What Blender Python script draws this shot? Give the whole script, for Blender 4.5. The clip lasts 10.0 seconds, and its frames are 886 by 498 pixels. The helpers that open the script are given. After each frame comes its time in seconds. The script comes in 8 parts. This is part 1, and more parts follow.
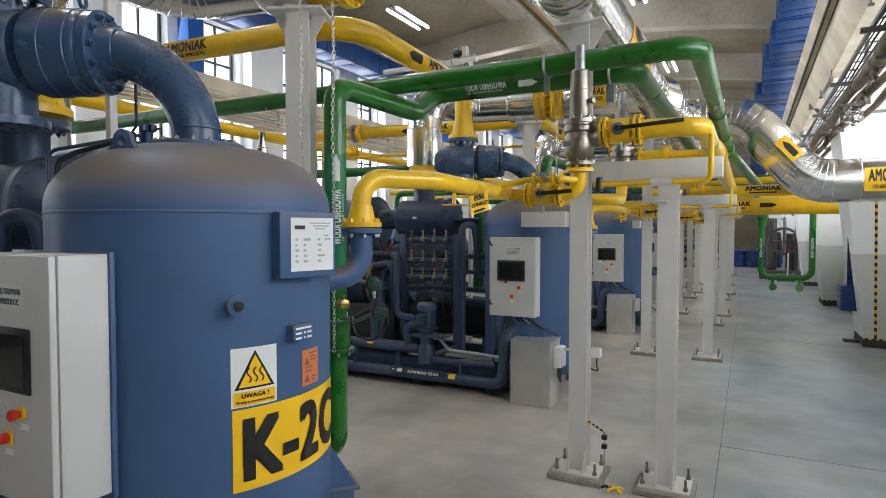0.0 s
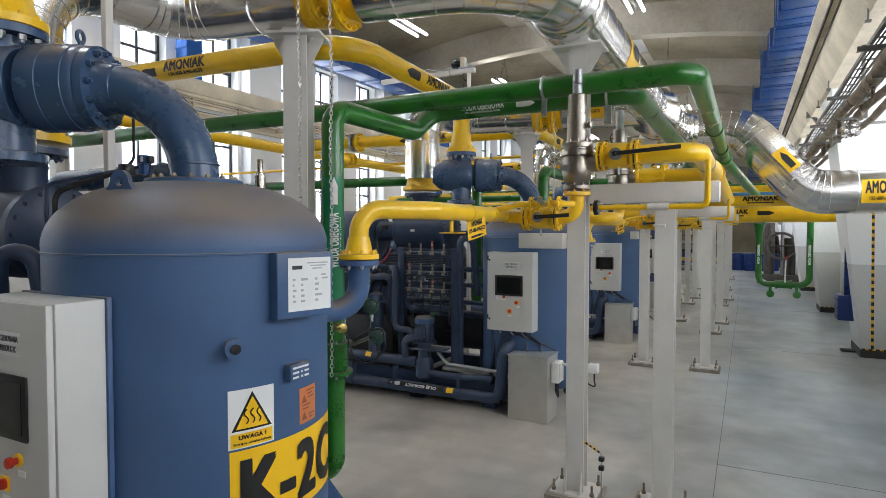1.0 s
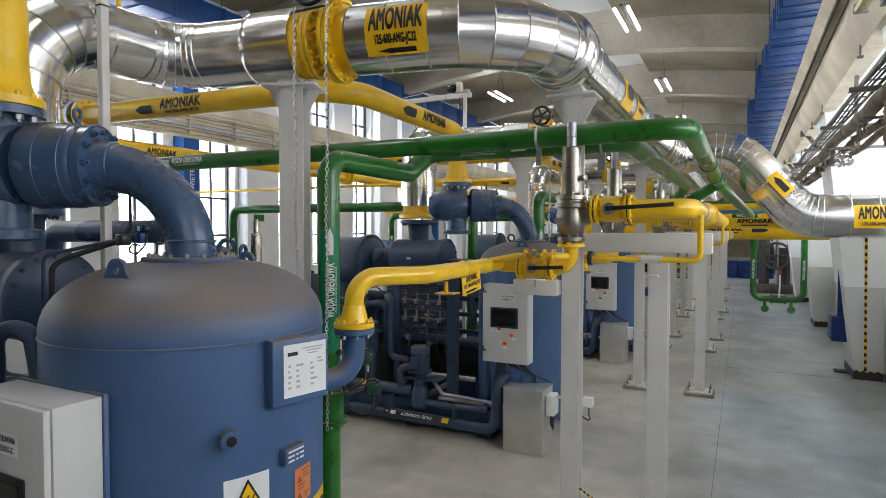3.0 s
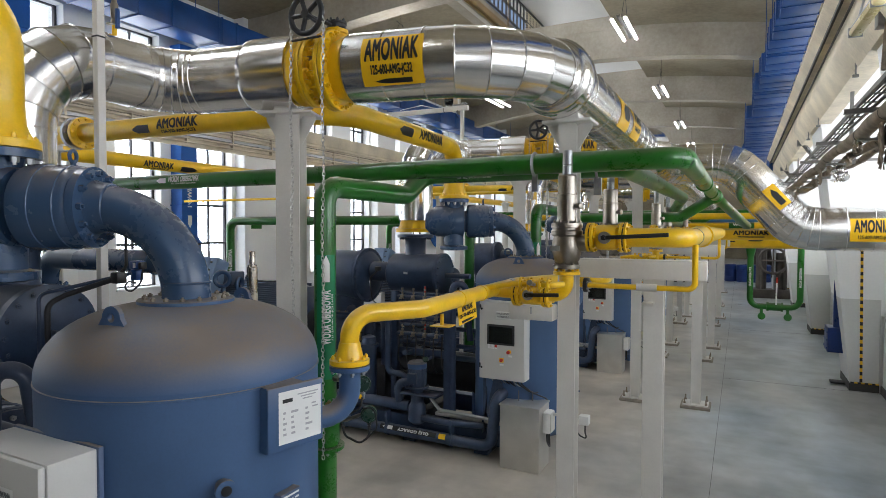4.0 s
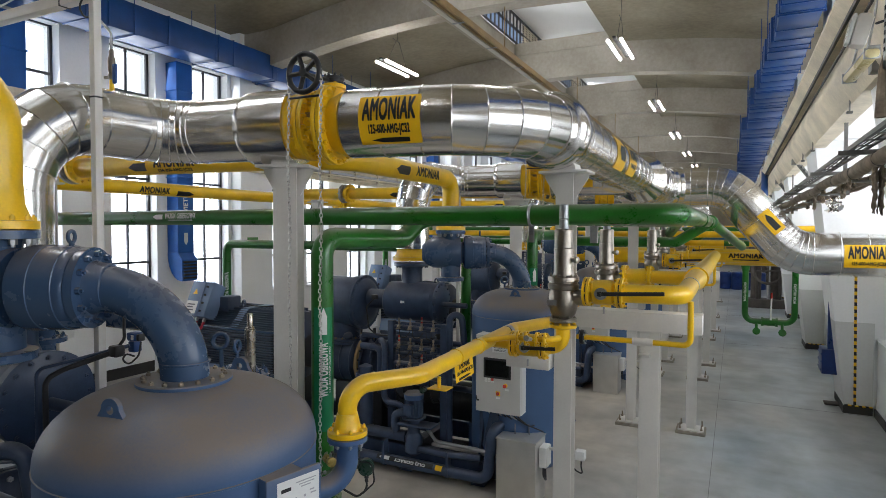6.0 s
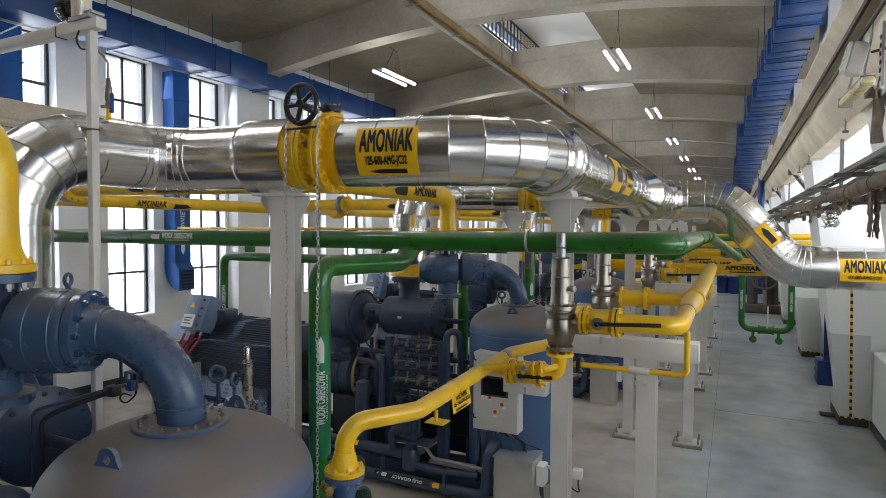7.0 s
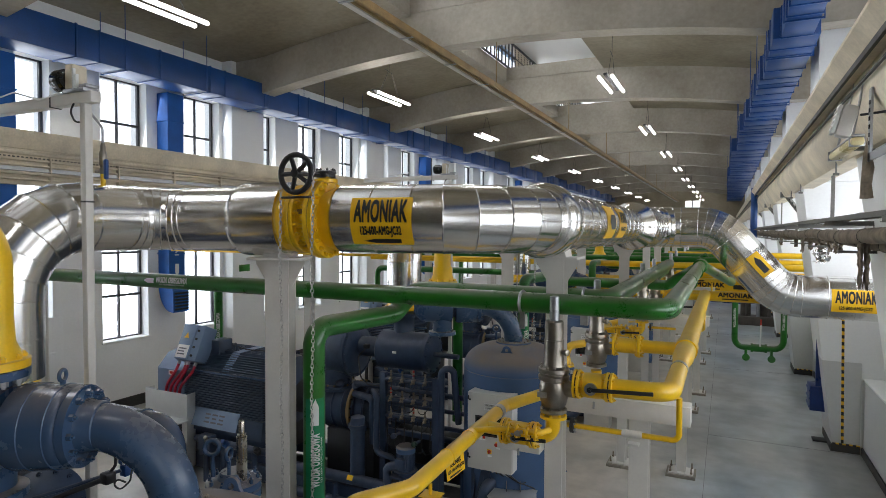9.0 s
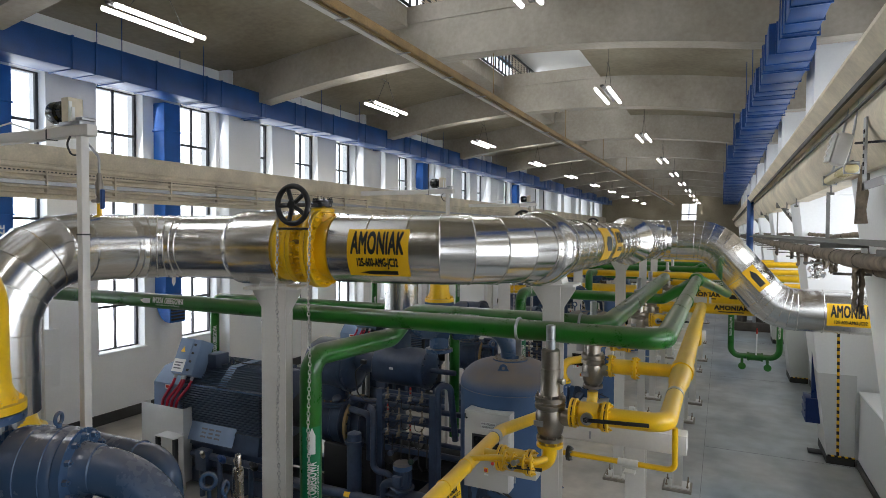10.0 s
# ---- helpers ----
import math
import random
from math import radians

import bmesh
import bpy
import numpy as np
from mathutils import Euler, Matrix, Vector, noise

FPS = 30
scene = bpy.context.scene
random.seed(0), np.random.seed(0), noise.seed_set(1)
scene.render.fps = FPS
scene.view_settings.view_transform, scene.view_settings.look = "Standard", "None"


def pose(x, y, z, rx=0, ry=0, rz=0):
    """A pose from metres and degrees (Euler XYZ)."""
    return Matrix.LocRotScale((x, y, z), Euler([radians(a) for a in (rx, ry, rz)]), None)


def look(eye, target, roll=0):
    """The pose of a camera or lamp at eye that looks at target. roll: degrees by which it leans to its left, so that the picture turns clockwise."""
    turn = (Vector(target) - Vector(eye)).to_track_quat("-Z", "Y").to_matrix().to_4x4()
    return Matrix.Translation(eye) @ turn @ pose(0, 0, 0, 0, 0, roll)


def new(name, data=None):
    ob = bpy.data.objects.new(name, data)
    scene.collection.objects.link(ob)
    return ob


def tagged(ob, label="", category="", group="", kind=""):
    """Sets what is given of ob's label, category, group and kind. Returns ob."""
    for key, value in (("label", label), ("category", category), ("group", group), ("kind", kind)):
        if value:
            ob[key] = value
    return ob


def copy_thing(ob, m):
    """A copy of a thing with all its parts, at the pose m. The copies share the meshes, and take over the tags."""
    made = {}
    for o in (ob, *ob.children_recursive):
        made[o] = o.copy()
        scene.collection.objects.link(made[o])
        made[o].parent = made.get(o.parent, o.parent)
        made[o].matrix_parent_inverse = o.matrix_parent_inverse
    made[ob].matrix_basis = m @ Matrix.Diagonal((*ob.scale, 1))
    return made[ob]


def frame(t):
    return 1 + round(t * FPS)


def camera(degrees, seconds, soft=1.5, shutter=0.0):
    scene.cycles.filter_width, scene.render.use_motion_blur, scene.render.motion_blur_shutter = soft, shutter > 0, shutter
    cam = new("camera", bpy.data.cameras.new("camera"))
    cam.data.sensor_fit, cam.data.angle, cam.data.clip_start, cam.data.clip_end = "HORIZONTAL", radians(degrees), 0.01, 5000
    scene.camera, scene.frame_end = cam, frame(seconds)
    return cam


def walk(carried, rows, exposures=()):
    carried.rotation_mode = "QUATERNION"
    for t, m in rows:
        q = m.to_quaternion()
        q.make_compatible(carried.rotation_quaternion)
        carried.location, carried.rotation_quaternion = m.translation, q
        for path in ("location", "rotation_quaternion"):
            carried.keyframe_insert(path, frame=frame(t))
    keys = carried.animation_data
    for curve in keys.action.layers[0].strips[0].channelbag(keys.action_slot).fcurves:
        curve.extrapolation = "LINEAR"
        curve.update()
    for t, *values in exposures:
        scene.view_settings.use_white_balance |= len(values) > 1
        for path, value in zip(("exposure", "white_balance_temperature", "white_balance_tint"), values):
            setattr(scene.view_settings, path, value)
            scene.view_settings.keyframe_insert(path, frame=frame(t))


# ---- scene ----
cam = camera(74.0, 10.0, soft=0.7)
METRES, EYE, TILT, LEAN, TURN = 2.0, 1.96, -1.9, 0.0, 27.5
ROWS = [
    (0.0, 0.0, 0.0, 0.0, -0.0, 0.0, 0.0),
    (0.5, 0.0016, -0.0004, 0.0369, -0.07, -0.02, -0.03),
    (1.0, 0.0031, -0.0035, 0.0849, -0.15, -0.01, -0.05),
    (1.5, 0.0085, -0.0087, 0.1279, -0.24, -0.02, -0.06),
    (2.0, 0.0092, -0.0139, 0.1764, -0.32, -0.0, -0.08),
    (2.5, 0.0061, -0.0157, 0.2198, -0.4, 0.02, -0.08),
    (4.0, 0.0156, -0.023, 0.3692, -0.66, -0.02, -0.14),
    (4.5, 0.0162, -0.026, 0.4139, -0.76, -0.02, -0.13),
    (5.0, 0.0129, -0.0291, 0.4665, -0.86, -0.01, -0.16),
    (5.5, 0.0112, -0.0301, 0.5119, -0.94, 0.0, -0.17),
    (7.0, 0.0114, -0.0333, 0.6667, -1.29, 0.0, -0.2),
    (7.5, 0.0115, -0.0364, 0.7125, -1.41, 0.04, -0.18),
    (8.0, 0.0117, -0.0381, 0.7759, -1.54, 0.07, -0.19),
    (8.5, 0.0114, -0.0417, 0.8345, -1.64, 0.08, -0.2),
    (9.0, 0.0133, -0.045, 0.8946, -1.78, 0.1, -0.2),
    (9.5, 0.0139, -0.0469, 0.9421, -1.9, 0.15, -0.21),
    (10.0, 0.0145, -0.0491, 0.9974, -2.06, 0.18, -0.22),
]
walk(cam, [(t, pose(0, 0, EYE, TILT, LEAN, TURN) @ pose(METRES * x, METRES * y, METRES * z, 90 + pitch, roll, yaw)) for t, x, y, z, yaw, pitch, roll in ROWS], [(0.0, 0.02, 6270, 12), (10.0, -0.54, 6270, 12)])

# ---- world, sun, lamps ----
world = bpy.data.worlds.new("overcast")
scene.world = world
world.use_nodes = True
wn = world.node_tree
sky = wn.nodes.new("ShaderNodeTexSky")
sky.sky_type, sky.sun_disc = "NISHITA", False
sky.sun_elevation, sky.sun_rotation = radians(42), radians(250)
sky.dust_density, sky.air_density = 4.0, 1.0
wn.links.new(sky.outputs[0], wn.nodes["Background"].inputs[0])
wn.nodes["Background"].inputs[1].default_value = 0.15
sun_data = bpy.data.lights.new("sun", "SUN")
sun_data.energy, sun_data.angle, sun_data.color = 0.8, radians(15), (1, 0.97, 0.92)
sun = new("sun", sun_data)
sun.matrix_world = look((-30, -12, 30), (0, 0, 0))


def area(name, size_x, size_y, power, m, color=(1, 1, 1)):
    d = bpy.data.lights.new(name, "AREA")
    d.shape, d.size, d.size_y, d.energy, d.color = "RECTANGLE", size_x, size_y, power, color
    ob = new(name, d)
    ob.matrix_world = m
    return ob


BAYS = [-1.05 + 6.0 * k for k in range(-1, 11)]          # front faces of the roof beams
for k, y0 in enumerate(BAYS[:7]):
    far = 1.0 if k < 4 else 0.6          # weaker lamps in the far bays, to darken the far hall
    # daylight that enters through the tall windows and the roof light of each bay
    if k:                              # no left lamp in the unseen first bay, keeping the vessel's left dark
        area("window_daylight", 5.6, 5.2, 330 * far if k > 1 else 210, look((-11.75, y0 + 3.2, 4.1), (0, y0 + 3.2, 1.2)), (0.93, 0.97, 1.0))
    # side and roof lamps of the unseen first bay are turned low likewise
    area("side_window_daylight", 4.8, 1.7, 95 * far if k else 15, look((2.72, y0 + 4.48, 3.72), (-6, y0 + 4.48, 4.6)), (0.93, 0.97, 1.0))
    area("rooflight_daylight", 0.6, 5.2, 180 * far if k else 30, look((-5.9, y0 + 3.2, 9.12), (-3.5, y0 + 3.2, 9.0)), (0.95, 0.98, 1.0))


# ---- mesh tools ----
V = Vector


class Geo:
    """Vertices and faces of one mesh, in world metres."""

    def __init__(self):
        self.v, self.f, self.flat = [], [], []

    def add(self, verts, faces, flat=False):
        o = len(self.v)
        self.v += [tuple(p) for p in verts]
        self.f += [tuple(i + o for i in f) for f in faces]
        self.flat += [flat] * len(faces)
        return self

    def box(self, x0, x1, y0, y1, z0, z1, m=None):
        c = [V((x, y, z)) for z in (z0, z1) for y in (y0, y1) for x in (x0, x1)]
        if m is not None:
            c = [m @ p for p in c]
        return self.add(c, [(0, 2, 3, 1), (4, 5, 7, 6), (0, 1, 5, 4), (2, 6, 7, 3), (0, 4, 6, 2), (1, 3, 7, 5)], True)

    def bbox(self, x0, x1, y0, y1, z0, z1, b=0.01, m=None, seg=2):
        bm = bmesh.new()
        bmesh.ops.create_cube(bm, size=1.0)
        for w in bm.verts:
            w.co = V(((x0 + x1) / 2 + w.co.x * (x1 - x0), (y0 + y1) / 2 + w.co.y * (y1 - y0), (z0 + z1) / 2 + w.co.z * (z1 - z0)))
        bmesh.ops.bevel(bm, geom=list(bm.edges), offset=b, segments=seg, affect="EDGES", profile=0.5)
        bm.verts.index_update()
        vs = [m @ w.co if m is not None else w.co.copy() for w in bm.verts]
        self.add(vs, [tuple(w.index for w in f.verts) for f in bm.faces])
        bm.free()
        return self

    def sweep(self, pts, r, n=16, caps=True):
        """A tube along points; r is one radius or a radius for each point."""
        pts = [V(p) for p in pts]
        rs = r if isinstance(r, (list, tuple)) else [r] * len(pts)
        vs, fs = [], []
        up = None
        for i, p in enumerate(pts):
            a, b = pts[max(i - 1, 0)], pts[min(i + 1, len(pts) - 1)]
            d = (b - a).normalized()
            if up is None:
                up = V((0, 0, 1)) if abs(d.z) < 0.9 else V((1, 0, 0))
            up = (up - d * up.dot(d)).normalized()
            side = d.cross(up)
            for k in range(n):
                t = 2 * math.pi * k / n
                vs.append(p + (up * math.cos(t) + side * math.sin(t)) * rs[i])
        for i in range(len(pts) - 1):
            for k in range(n):
                k2 = (k + 1) % n
                fs.append((i * n + k, i * n + k2, (i + 1) * n + k2, (i + 1) * n + k))
        if caps:
            fs.append(tuple(range(n))[::-1])
            fs.append(tuple((len(pts) - 1) * n + k for k in range(n)))
        return self.add(vs, fs)

    def rings(self, pts, r, n=16):
        """The rings of a tube along points, without faces."""
        q = Geo().sweep(pts, r, n, caps=False)
        return [[V(c) for c in q.v[i * n:(i + 1) * n]] for i in range(len(pts))]

    def cyl(self, a, b, r, n=16, r2=None):
        return self.sweep([a, b], [r, r if r2 is None else r2], n)

    def lathe(self, prof, base, axis=(0, 0, 1), n=24):
        """Turned shape: prof holds (radius, distance along axis)."""
        ax = V(axis).normalized()
        u = V((0, 0, 1)) if abs(ax.z) < 0.9 else V((1, 0, 0))
        u = (u - ax * u.dot(ax)).normalized()
        w = ax.cross(u)
        base = V(base)
        vs, fs = [], []
        for r, h in prof:
            for k in range(n):
                t = 2 * math.pi * k / n
                vs.append(base + ax * h + (u * math.cos(t) + w * math.sin(t)) * max(r, 1e-4))
        for i in range(len(prof) - 1):
            for k in range(n):
                k2 = (k + 1) % n
                fs.append((i * n + k, i * n + k2, (i + 1) * n + k2, (i + 1) * n + k))
        fs.append(tuple(range(n))[::-1])
        fs.append(tuple((len(prof) - 1) * n + k for k in range(n)))
        return self.add(vs, fs)

    def torus(self, c, axis, R, r, n=24, k=8, a0=0.0, a1=360.0):
        ax = V(axis).normalized()
        u = V((0, 0, 1)) if abs(ax.z) < 0.9 else V((1, 0, 0))
        u = (u - ax * u.dot(ax)).normalized()
        w = ax.cross(u)
        pts = [V(c) + (u * math.cos(radians(a0 + (a1 - a0) * i / n)) + w * math.sin(radians(a0 + (a1 - a0) * i / n))) * R for i in range(n + 1)]
        return self.sweep(pts, r, k)

    def prism(self, poly, x0, x1, axis="x"):
        """A flat outline drawn out along an axis; poly holds the other two coordinates in order."""
        n = len(poly)
        f = {"x": lambda a, p: (a, p[0], p[1]), "y": lambda a, p: (p[0], a, p[1]), "z": lambda a, p: (p[0], p[1], a)}[axis]
        vs = [f(x0, p) for p in poly] + [f(x1, p) for p in poly]
        fs = [tuple(range(n))[::-1], tuple(range(n, 2 * n))] + [(i, (i + 1) % n, n + (i + 1) % n, n + i) for i in range(n)]
        return self.add(vs, fs, True)

    def patch(self, fn, w, h, nu=10, nv=4, off=0.004):
        """A thin curved sheet: fn(u, v, off) gives places."""
        vs = [fn((i / nu - 0.5) * w, (j / nv - 0.5) * h, off) for j in range(nv + 1) for i in range(nu + 1)]
        fs = [(j * (nu + 1) + i, j * (nu + 1) + i + 1, (j + 1) * (nu + 1) + i + 1, (j + 1) * (nu + 1) + i) for j in range(nv) for i in range(nu)]
        return self.add(vs, fs)


def route(points, bend, seg=7):
    """A pipe's centre line: corners rounded with a bend radius (or one for each corner)."""
    P = [V(p) for p in points]
    out = [P[0]]
    for i in range(1, len(P) - 1):
        br = bend[i - 1] if isinstance(bend, (list, tuple)) else bend
        a, b = (P[i - 1] - P[i]).normalized(), (P[i + 1] - P[i]).normalized()
        ang = a.angle(b)
        if ang > math.pi - 0.02:
            out.append(P[i])
            continue
        d = min(br / math.tan(ang / 2), (P[i - 1] - P[i]).length * (0.97 if i == 1 else 0.49), (P[i + 1] - P[i]).length * (0.97 if i == len(P) - 2 else 0.49))
        rr = d * math.tan(ang / 2)
        mid = (a + b).normalized()
        c = P[i] + mid * (rr / math.sin(ang / 2))
        s, e = P[i] + a * d - c, P[i] + b * d - c
        for k in range(seg + 1):
            t = k / seg
            w = s.slerp(e, t)
            out.append(c + w.normalized() * rr)
    out.append(P[-1])
    return out


BASE = {}


def thing(name, at=(0, 0, 0), label="", category="", group="", kind=""):
    ob = new(name)
    ob.empty_display_size = 0.1
    ob.location = at
    BASE[ob.name] = V(at)
    return tagged(ob, label, category, group, kind)


def mesh_of(name, g, material, o=V((0, 0, 0)), sharp=38):
    me = bpy.data.meshes.new(name)
    vs = np.array(g.v, dtype=float) - np.array(o)
    me.from_pydata([tuple(p) for p in vs], [], g.f)
    me.polygons.foreach_set("use_smooth", [not q for q in g.flat])
    me.set_sharp_from_angle(angle=radians(sharp))
    me.materials.append(material)
    return me


def part(name, g, material, parent, label=""):
    o = BASE[parent.name]
    ob = new(name, mesh_of(name, g, material, o))
    ob.parent = parent
    BASE[ob.name] = o
    return tagged(ob, label)


def solid(name, g, material, label="", category="", group="", kind="", at=(0, 0, 0)):
    """A top-level thing that is one mesh."""
    ob = new(name, mesh_of(name, g, material, V(at)))
    ob.location = at
    BASE[ob.name] = V(at)
    return tagged(ob, label, category, group, kind)


# ---- writing ----
TEXTS = {}


def letters(s, gap):
    """Flat letters of the built-in font, 1 high and 1 wide, centred, with their natural width for a height of 1."""
    if (s, gap) in TEXTS:
        return TEXTS[s, gap]
    cu = bpy.data.curves.new("letters", "FONT")
    cu.body, cu.size, cu.space_character = s, 1.0, gap
    cu.resolution_u = 3
    ob = bpy.data.objects.new("letters", cu)
    me = bpy.data.meshes.new_from_object(ob)
    bm = bmesh.new()
    bm.from_mesh(me)
    bmesh.ops.remove_doubles(bm, verts=bm.verts, dist=1e-5)
    bmesh.ops.triangulate(bm, faces=bm.faces)
    xs, ys = [w.co.x for w in bm.verts], [w.co.y for w in bm.verts]
    cuts = [((0, min(ys) + (max(ys) - min(ys)) * k / 7, 0), (0, 1, 0)) for k in range(1, 7)]
    cuts += [((min(xs) + 0.3 * k, 0, 0), (1, 0, 0)) for k in range(1, int((max(xs) - min(xs)) / 0.3) + 1)]
    for co, no in cuts:                         # narrow pieces, so that letters follow curved surfaces
        bmesh.ops.bisect_plane(bm, geom=bm.verts[:] + bm.edges[:] + bm.faces[:], dist=1e-6, plane_co=co, plane_no=no)
    bm.verts.index_update()
    vs = np.array([tuple(w.co) for w in bm.verts])[:, :2]
    fs = [tuple(w.index for w in f.verts) for f in bm.faces]
    bm.free()
    bpy.data.objects.remove(ob)
    bpy.data.curves.remove(cu)
    bpy.data.meshes.remove(me)
    lo, hi = vs.min(0), vs.max(0)
    TEXTS[s, gap] = ((vs - (lo + hi) / 2) / (hi - lo), fs, (hi - lo)[0] / (hi - lo)[1])
    return TEXTS[s, gap]


def write(g, s, fn, w, h, cu=0.0, cv=0.0, off=0.006, bold=0.02):
    """Bold strokes: the same letters laid over one another, each a little aside."""
    bold *= 1.5
    vs, fs, natural = letters(s, 1.0 + 1.6 * bold)
    dv = bold * h * 0.8
    du = dv * min(1.0, w / (h * natural)) * 1.5
    for i, (a0, b0) in enumerate(((-1, -1), (1, -1), (1, 1), (-1, 1), (0, 0), (0, 1), (0, -1), (1, 0), (-1, 0))):
        g.add([fn(cu + a * (w - 2 * du) + a0 * du, cv + b * (h - 2 * dv) + b0 * dv, off + 0.0002 * i) for a, b in vs], fs)
    return g


def bars(g, fn, rows, w, h, cu=0.0, cv=0.0, off=0.006):
    """Plain bars for writing too small to read."""
    for i, (a, b) in enumerate(rows):
        v = cv + h * (0.5 - (i + 0.5) / len(rows))
        t = h / len(rows) * 0.22
        x0, x1 = cu + (a - 0.5) * w, cu + (b - 0.5) * w
        g.add([fn(x0, v - t, off), fn(x1, v - t, off), fn(x1, v + t, off), fn(x0, v + t, off)], [(0, 1, 2, 3)], True)
    return g


def on_plane(c, ux, uy):
    c, ux, uy = V(c), V(ux).normalized(), V(uy).normalized()
    nz = ux.cross(uy)
    return lambda u, v, off: c + ux * u + uy * v + nz * off


def on_pipe(c, axis, out, r):
    """Round a pipe: u runs along its axis, v round it."""
    c, ax = V(c), V(axis).normalized()
    o = (V(out) - ax * V(out).dot(ax)).normalized()
    w = o.cross(ax)
    return lambda u, v, off: c + ax * u + (o * math.cos(v / r) + w * math.sin(v / r)) * (r + off)


def on_drum(c, out, r):
    """Round an upright drum: u runs round it to the viewer's right, v up."""
    c, o = V(c), V((out[0], out[1], 0)).normalized()
    w = V((0, 0, 1)).cross(o)
    return lambda u, v, off: c + V((0, 0, v)) + (o * math.cos(u / r) + w * math.sin(u / r)) * (r + off)


def arrow(g, fn, w, h, cu=0.0, cv=0.0, off=0.006, flip=1):
    """A broad arrow that follows the surface under it."""
    t, n = w * 0.32, 8
    vs, fs = [], []
    for j in range(n + 1):
        b = h * (j / n - 0.5)
        tip = w / 2 - t * abs(b) / (h / 2)
        for i in range(4):
            vs.append(fn(cu + flip * (-w / 2 + (tip + w / 2) * i / 3), cv + b, off))
    for j in range(n):
        for i in range(3):
            q = (j * 4 + i, j * 4 + i + 1, j * 4 + i + 5, j * 4 + i + 4)
            fs.append(q if flip > 0 else q[::-1])
    return g.add(vs, fs)


# ---- materials ----
def mat(name, base, rough=0.5, metal=0.0, vary=0.12, scale=6.0, bump=0.05, fine=60.0, dust=0.0, dirt=None, coat=0.0, rvar=0.12, steep=(0.35, 0.95)):
    """Painted or bare surface: colour that varies at two scales, uneven gloss, fine relief, dust on upward faces."""
    m = bpy.data.materials.new(name)
    m.use_nodes = True
    t = m.node_tree
    n, l = t.nodes, t.links
    b = n["Principled BSDF"]
    geo = n.new("ShaderNodeNewGeometry")
    big, small = n.new("ShaderNodeTexNoise"), n.new("ShaderNodeTexNoise")
    for x, s, d in ((big, scale, 4.0), (small, fine, 3.0)):
        x.inputs["Scale"].default_value, x.inputs["Detail"].default_value = s, d
        l.new(geo.outputs["Position"], x.inputs["Vector"])
    add = n.new("ShaderNodeMath")
    add.operation = "MULTIPLY_ADD"
    l.new(small.outputs["Fac"], add.inputs[0])
    add.inputs[1].default_value = 0.4
    l.new(big.outputs["Fac"], add.inputs[2])
    ramp = n.new("ShaderNodeMapRange")
    l.new(add.outputs[0], ramp.inputs["Value"])
    ramp.inputs["From Min"].default_value, ramp.inputs["From Max"].default_value = 0.45, 0.95
    mix = n.new("ShaderNodeMix")
    mix.data_type = "RGBA"
    l.new(ramp.outputs[0], mix.inputs["Factor"])
    dk = dirt if dirt else [c * (1 - vary) for c in base]
    mix.inputs["A"].default_value = (*dk, 1)
    mix.inputs["B"].default_value = (*[min(c * (1 + vary * 0.6), 1) for c in base], 1)
    out = mix.outputs["Result"]
    if dust:
        sep = n.new("ShaderNodeSeparateXYZ")
        l.new(geo.outputs["Normal"], sep.inputs[0])
        dr = n.new("ShaderNodeMapRange")
        l.new(sep.outputs["Z"], dr.inputs["Value"])
        dr.inputs["From Min"].default_value, dr.inputs["From Max"].default_value = steep
        dr.inputs["To Max"].default_value = dust * 0.75
        dm = n.new("ShaderNodeMath")
        dm.operation = "MULTIPLY"
        l.new(dr.outputs[0], dm.inputs[0])
        l.new(ramp.outputs[0], dm.inputs[1])
        dx = n.new("ShaderNodeMath")
        dx.operation = "MULTIPLY_ADD"
        l.new(dr.outputs[0], dx.inputs[0])
        dx.inputs[1].default_value = 0.8
        l.new(dm.outputs[0], dx.inputs[2])
        mx = n.new("ShaderNodeMix")
        mx.data_type = "RGBA"
        l.new(dx.outputs[0], mx.inputs["Factor"])
        l.new(out, mx.inputs["A"])
        mx.inputs["B"].default_value = (0.19, 0.158, 0.135, 1)
        out = mx.outputs["Result"]
    l.new(out, b.inputs["Base Color"])
    rr = n.new("ShaderNodeMapRange")
    l.new(add.outputs[0], rr.inputs["Value"])
    rr.inputs["From Min"].default_value, rr.inputs["From Max"].default_value = 0.4, 1.0
    rr.inputs["To Min"].default_value, rr.inputs["To Max"].default_value = max(rough - rvar, 0.03), min(rough + rvar, 1)
    l.new(rr.outputs[0], b.inputs["Roughness"])
    b.inputs["Metallic"].default_value = metal
    b.inputs["Coat Weight"].default_value = coat
    if bump:
        bp = n.new("ShaderNodeBump")
        bp.inputs["Strength"].default_value, bp.inputs["Distance"].default_value = bump, 0.01
        l.new(add.outputs[0], bp.inputs["Height"])
        l.new(bp.outputs[0], b.inputs["Normal"])
    return m


def glow(name, color, strength):
    m = bpy.data.materials.new(name)
    m.use_nodes = True
    b = m.node_tree.nodes["Principled BSDF"]
    b.inputs["Base Color"].default_value = (0.9, 0.9, 0.9, 1)
    b.inputs["Emission Color"].default_value = (*color, 1)
    b.inputs["Emission Strength"].default_value = strength
    return m


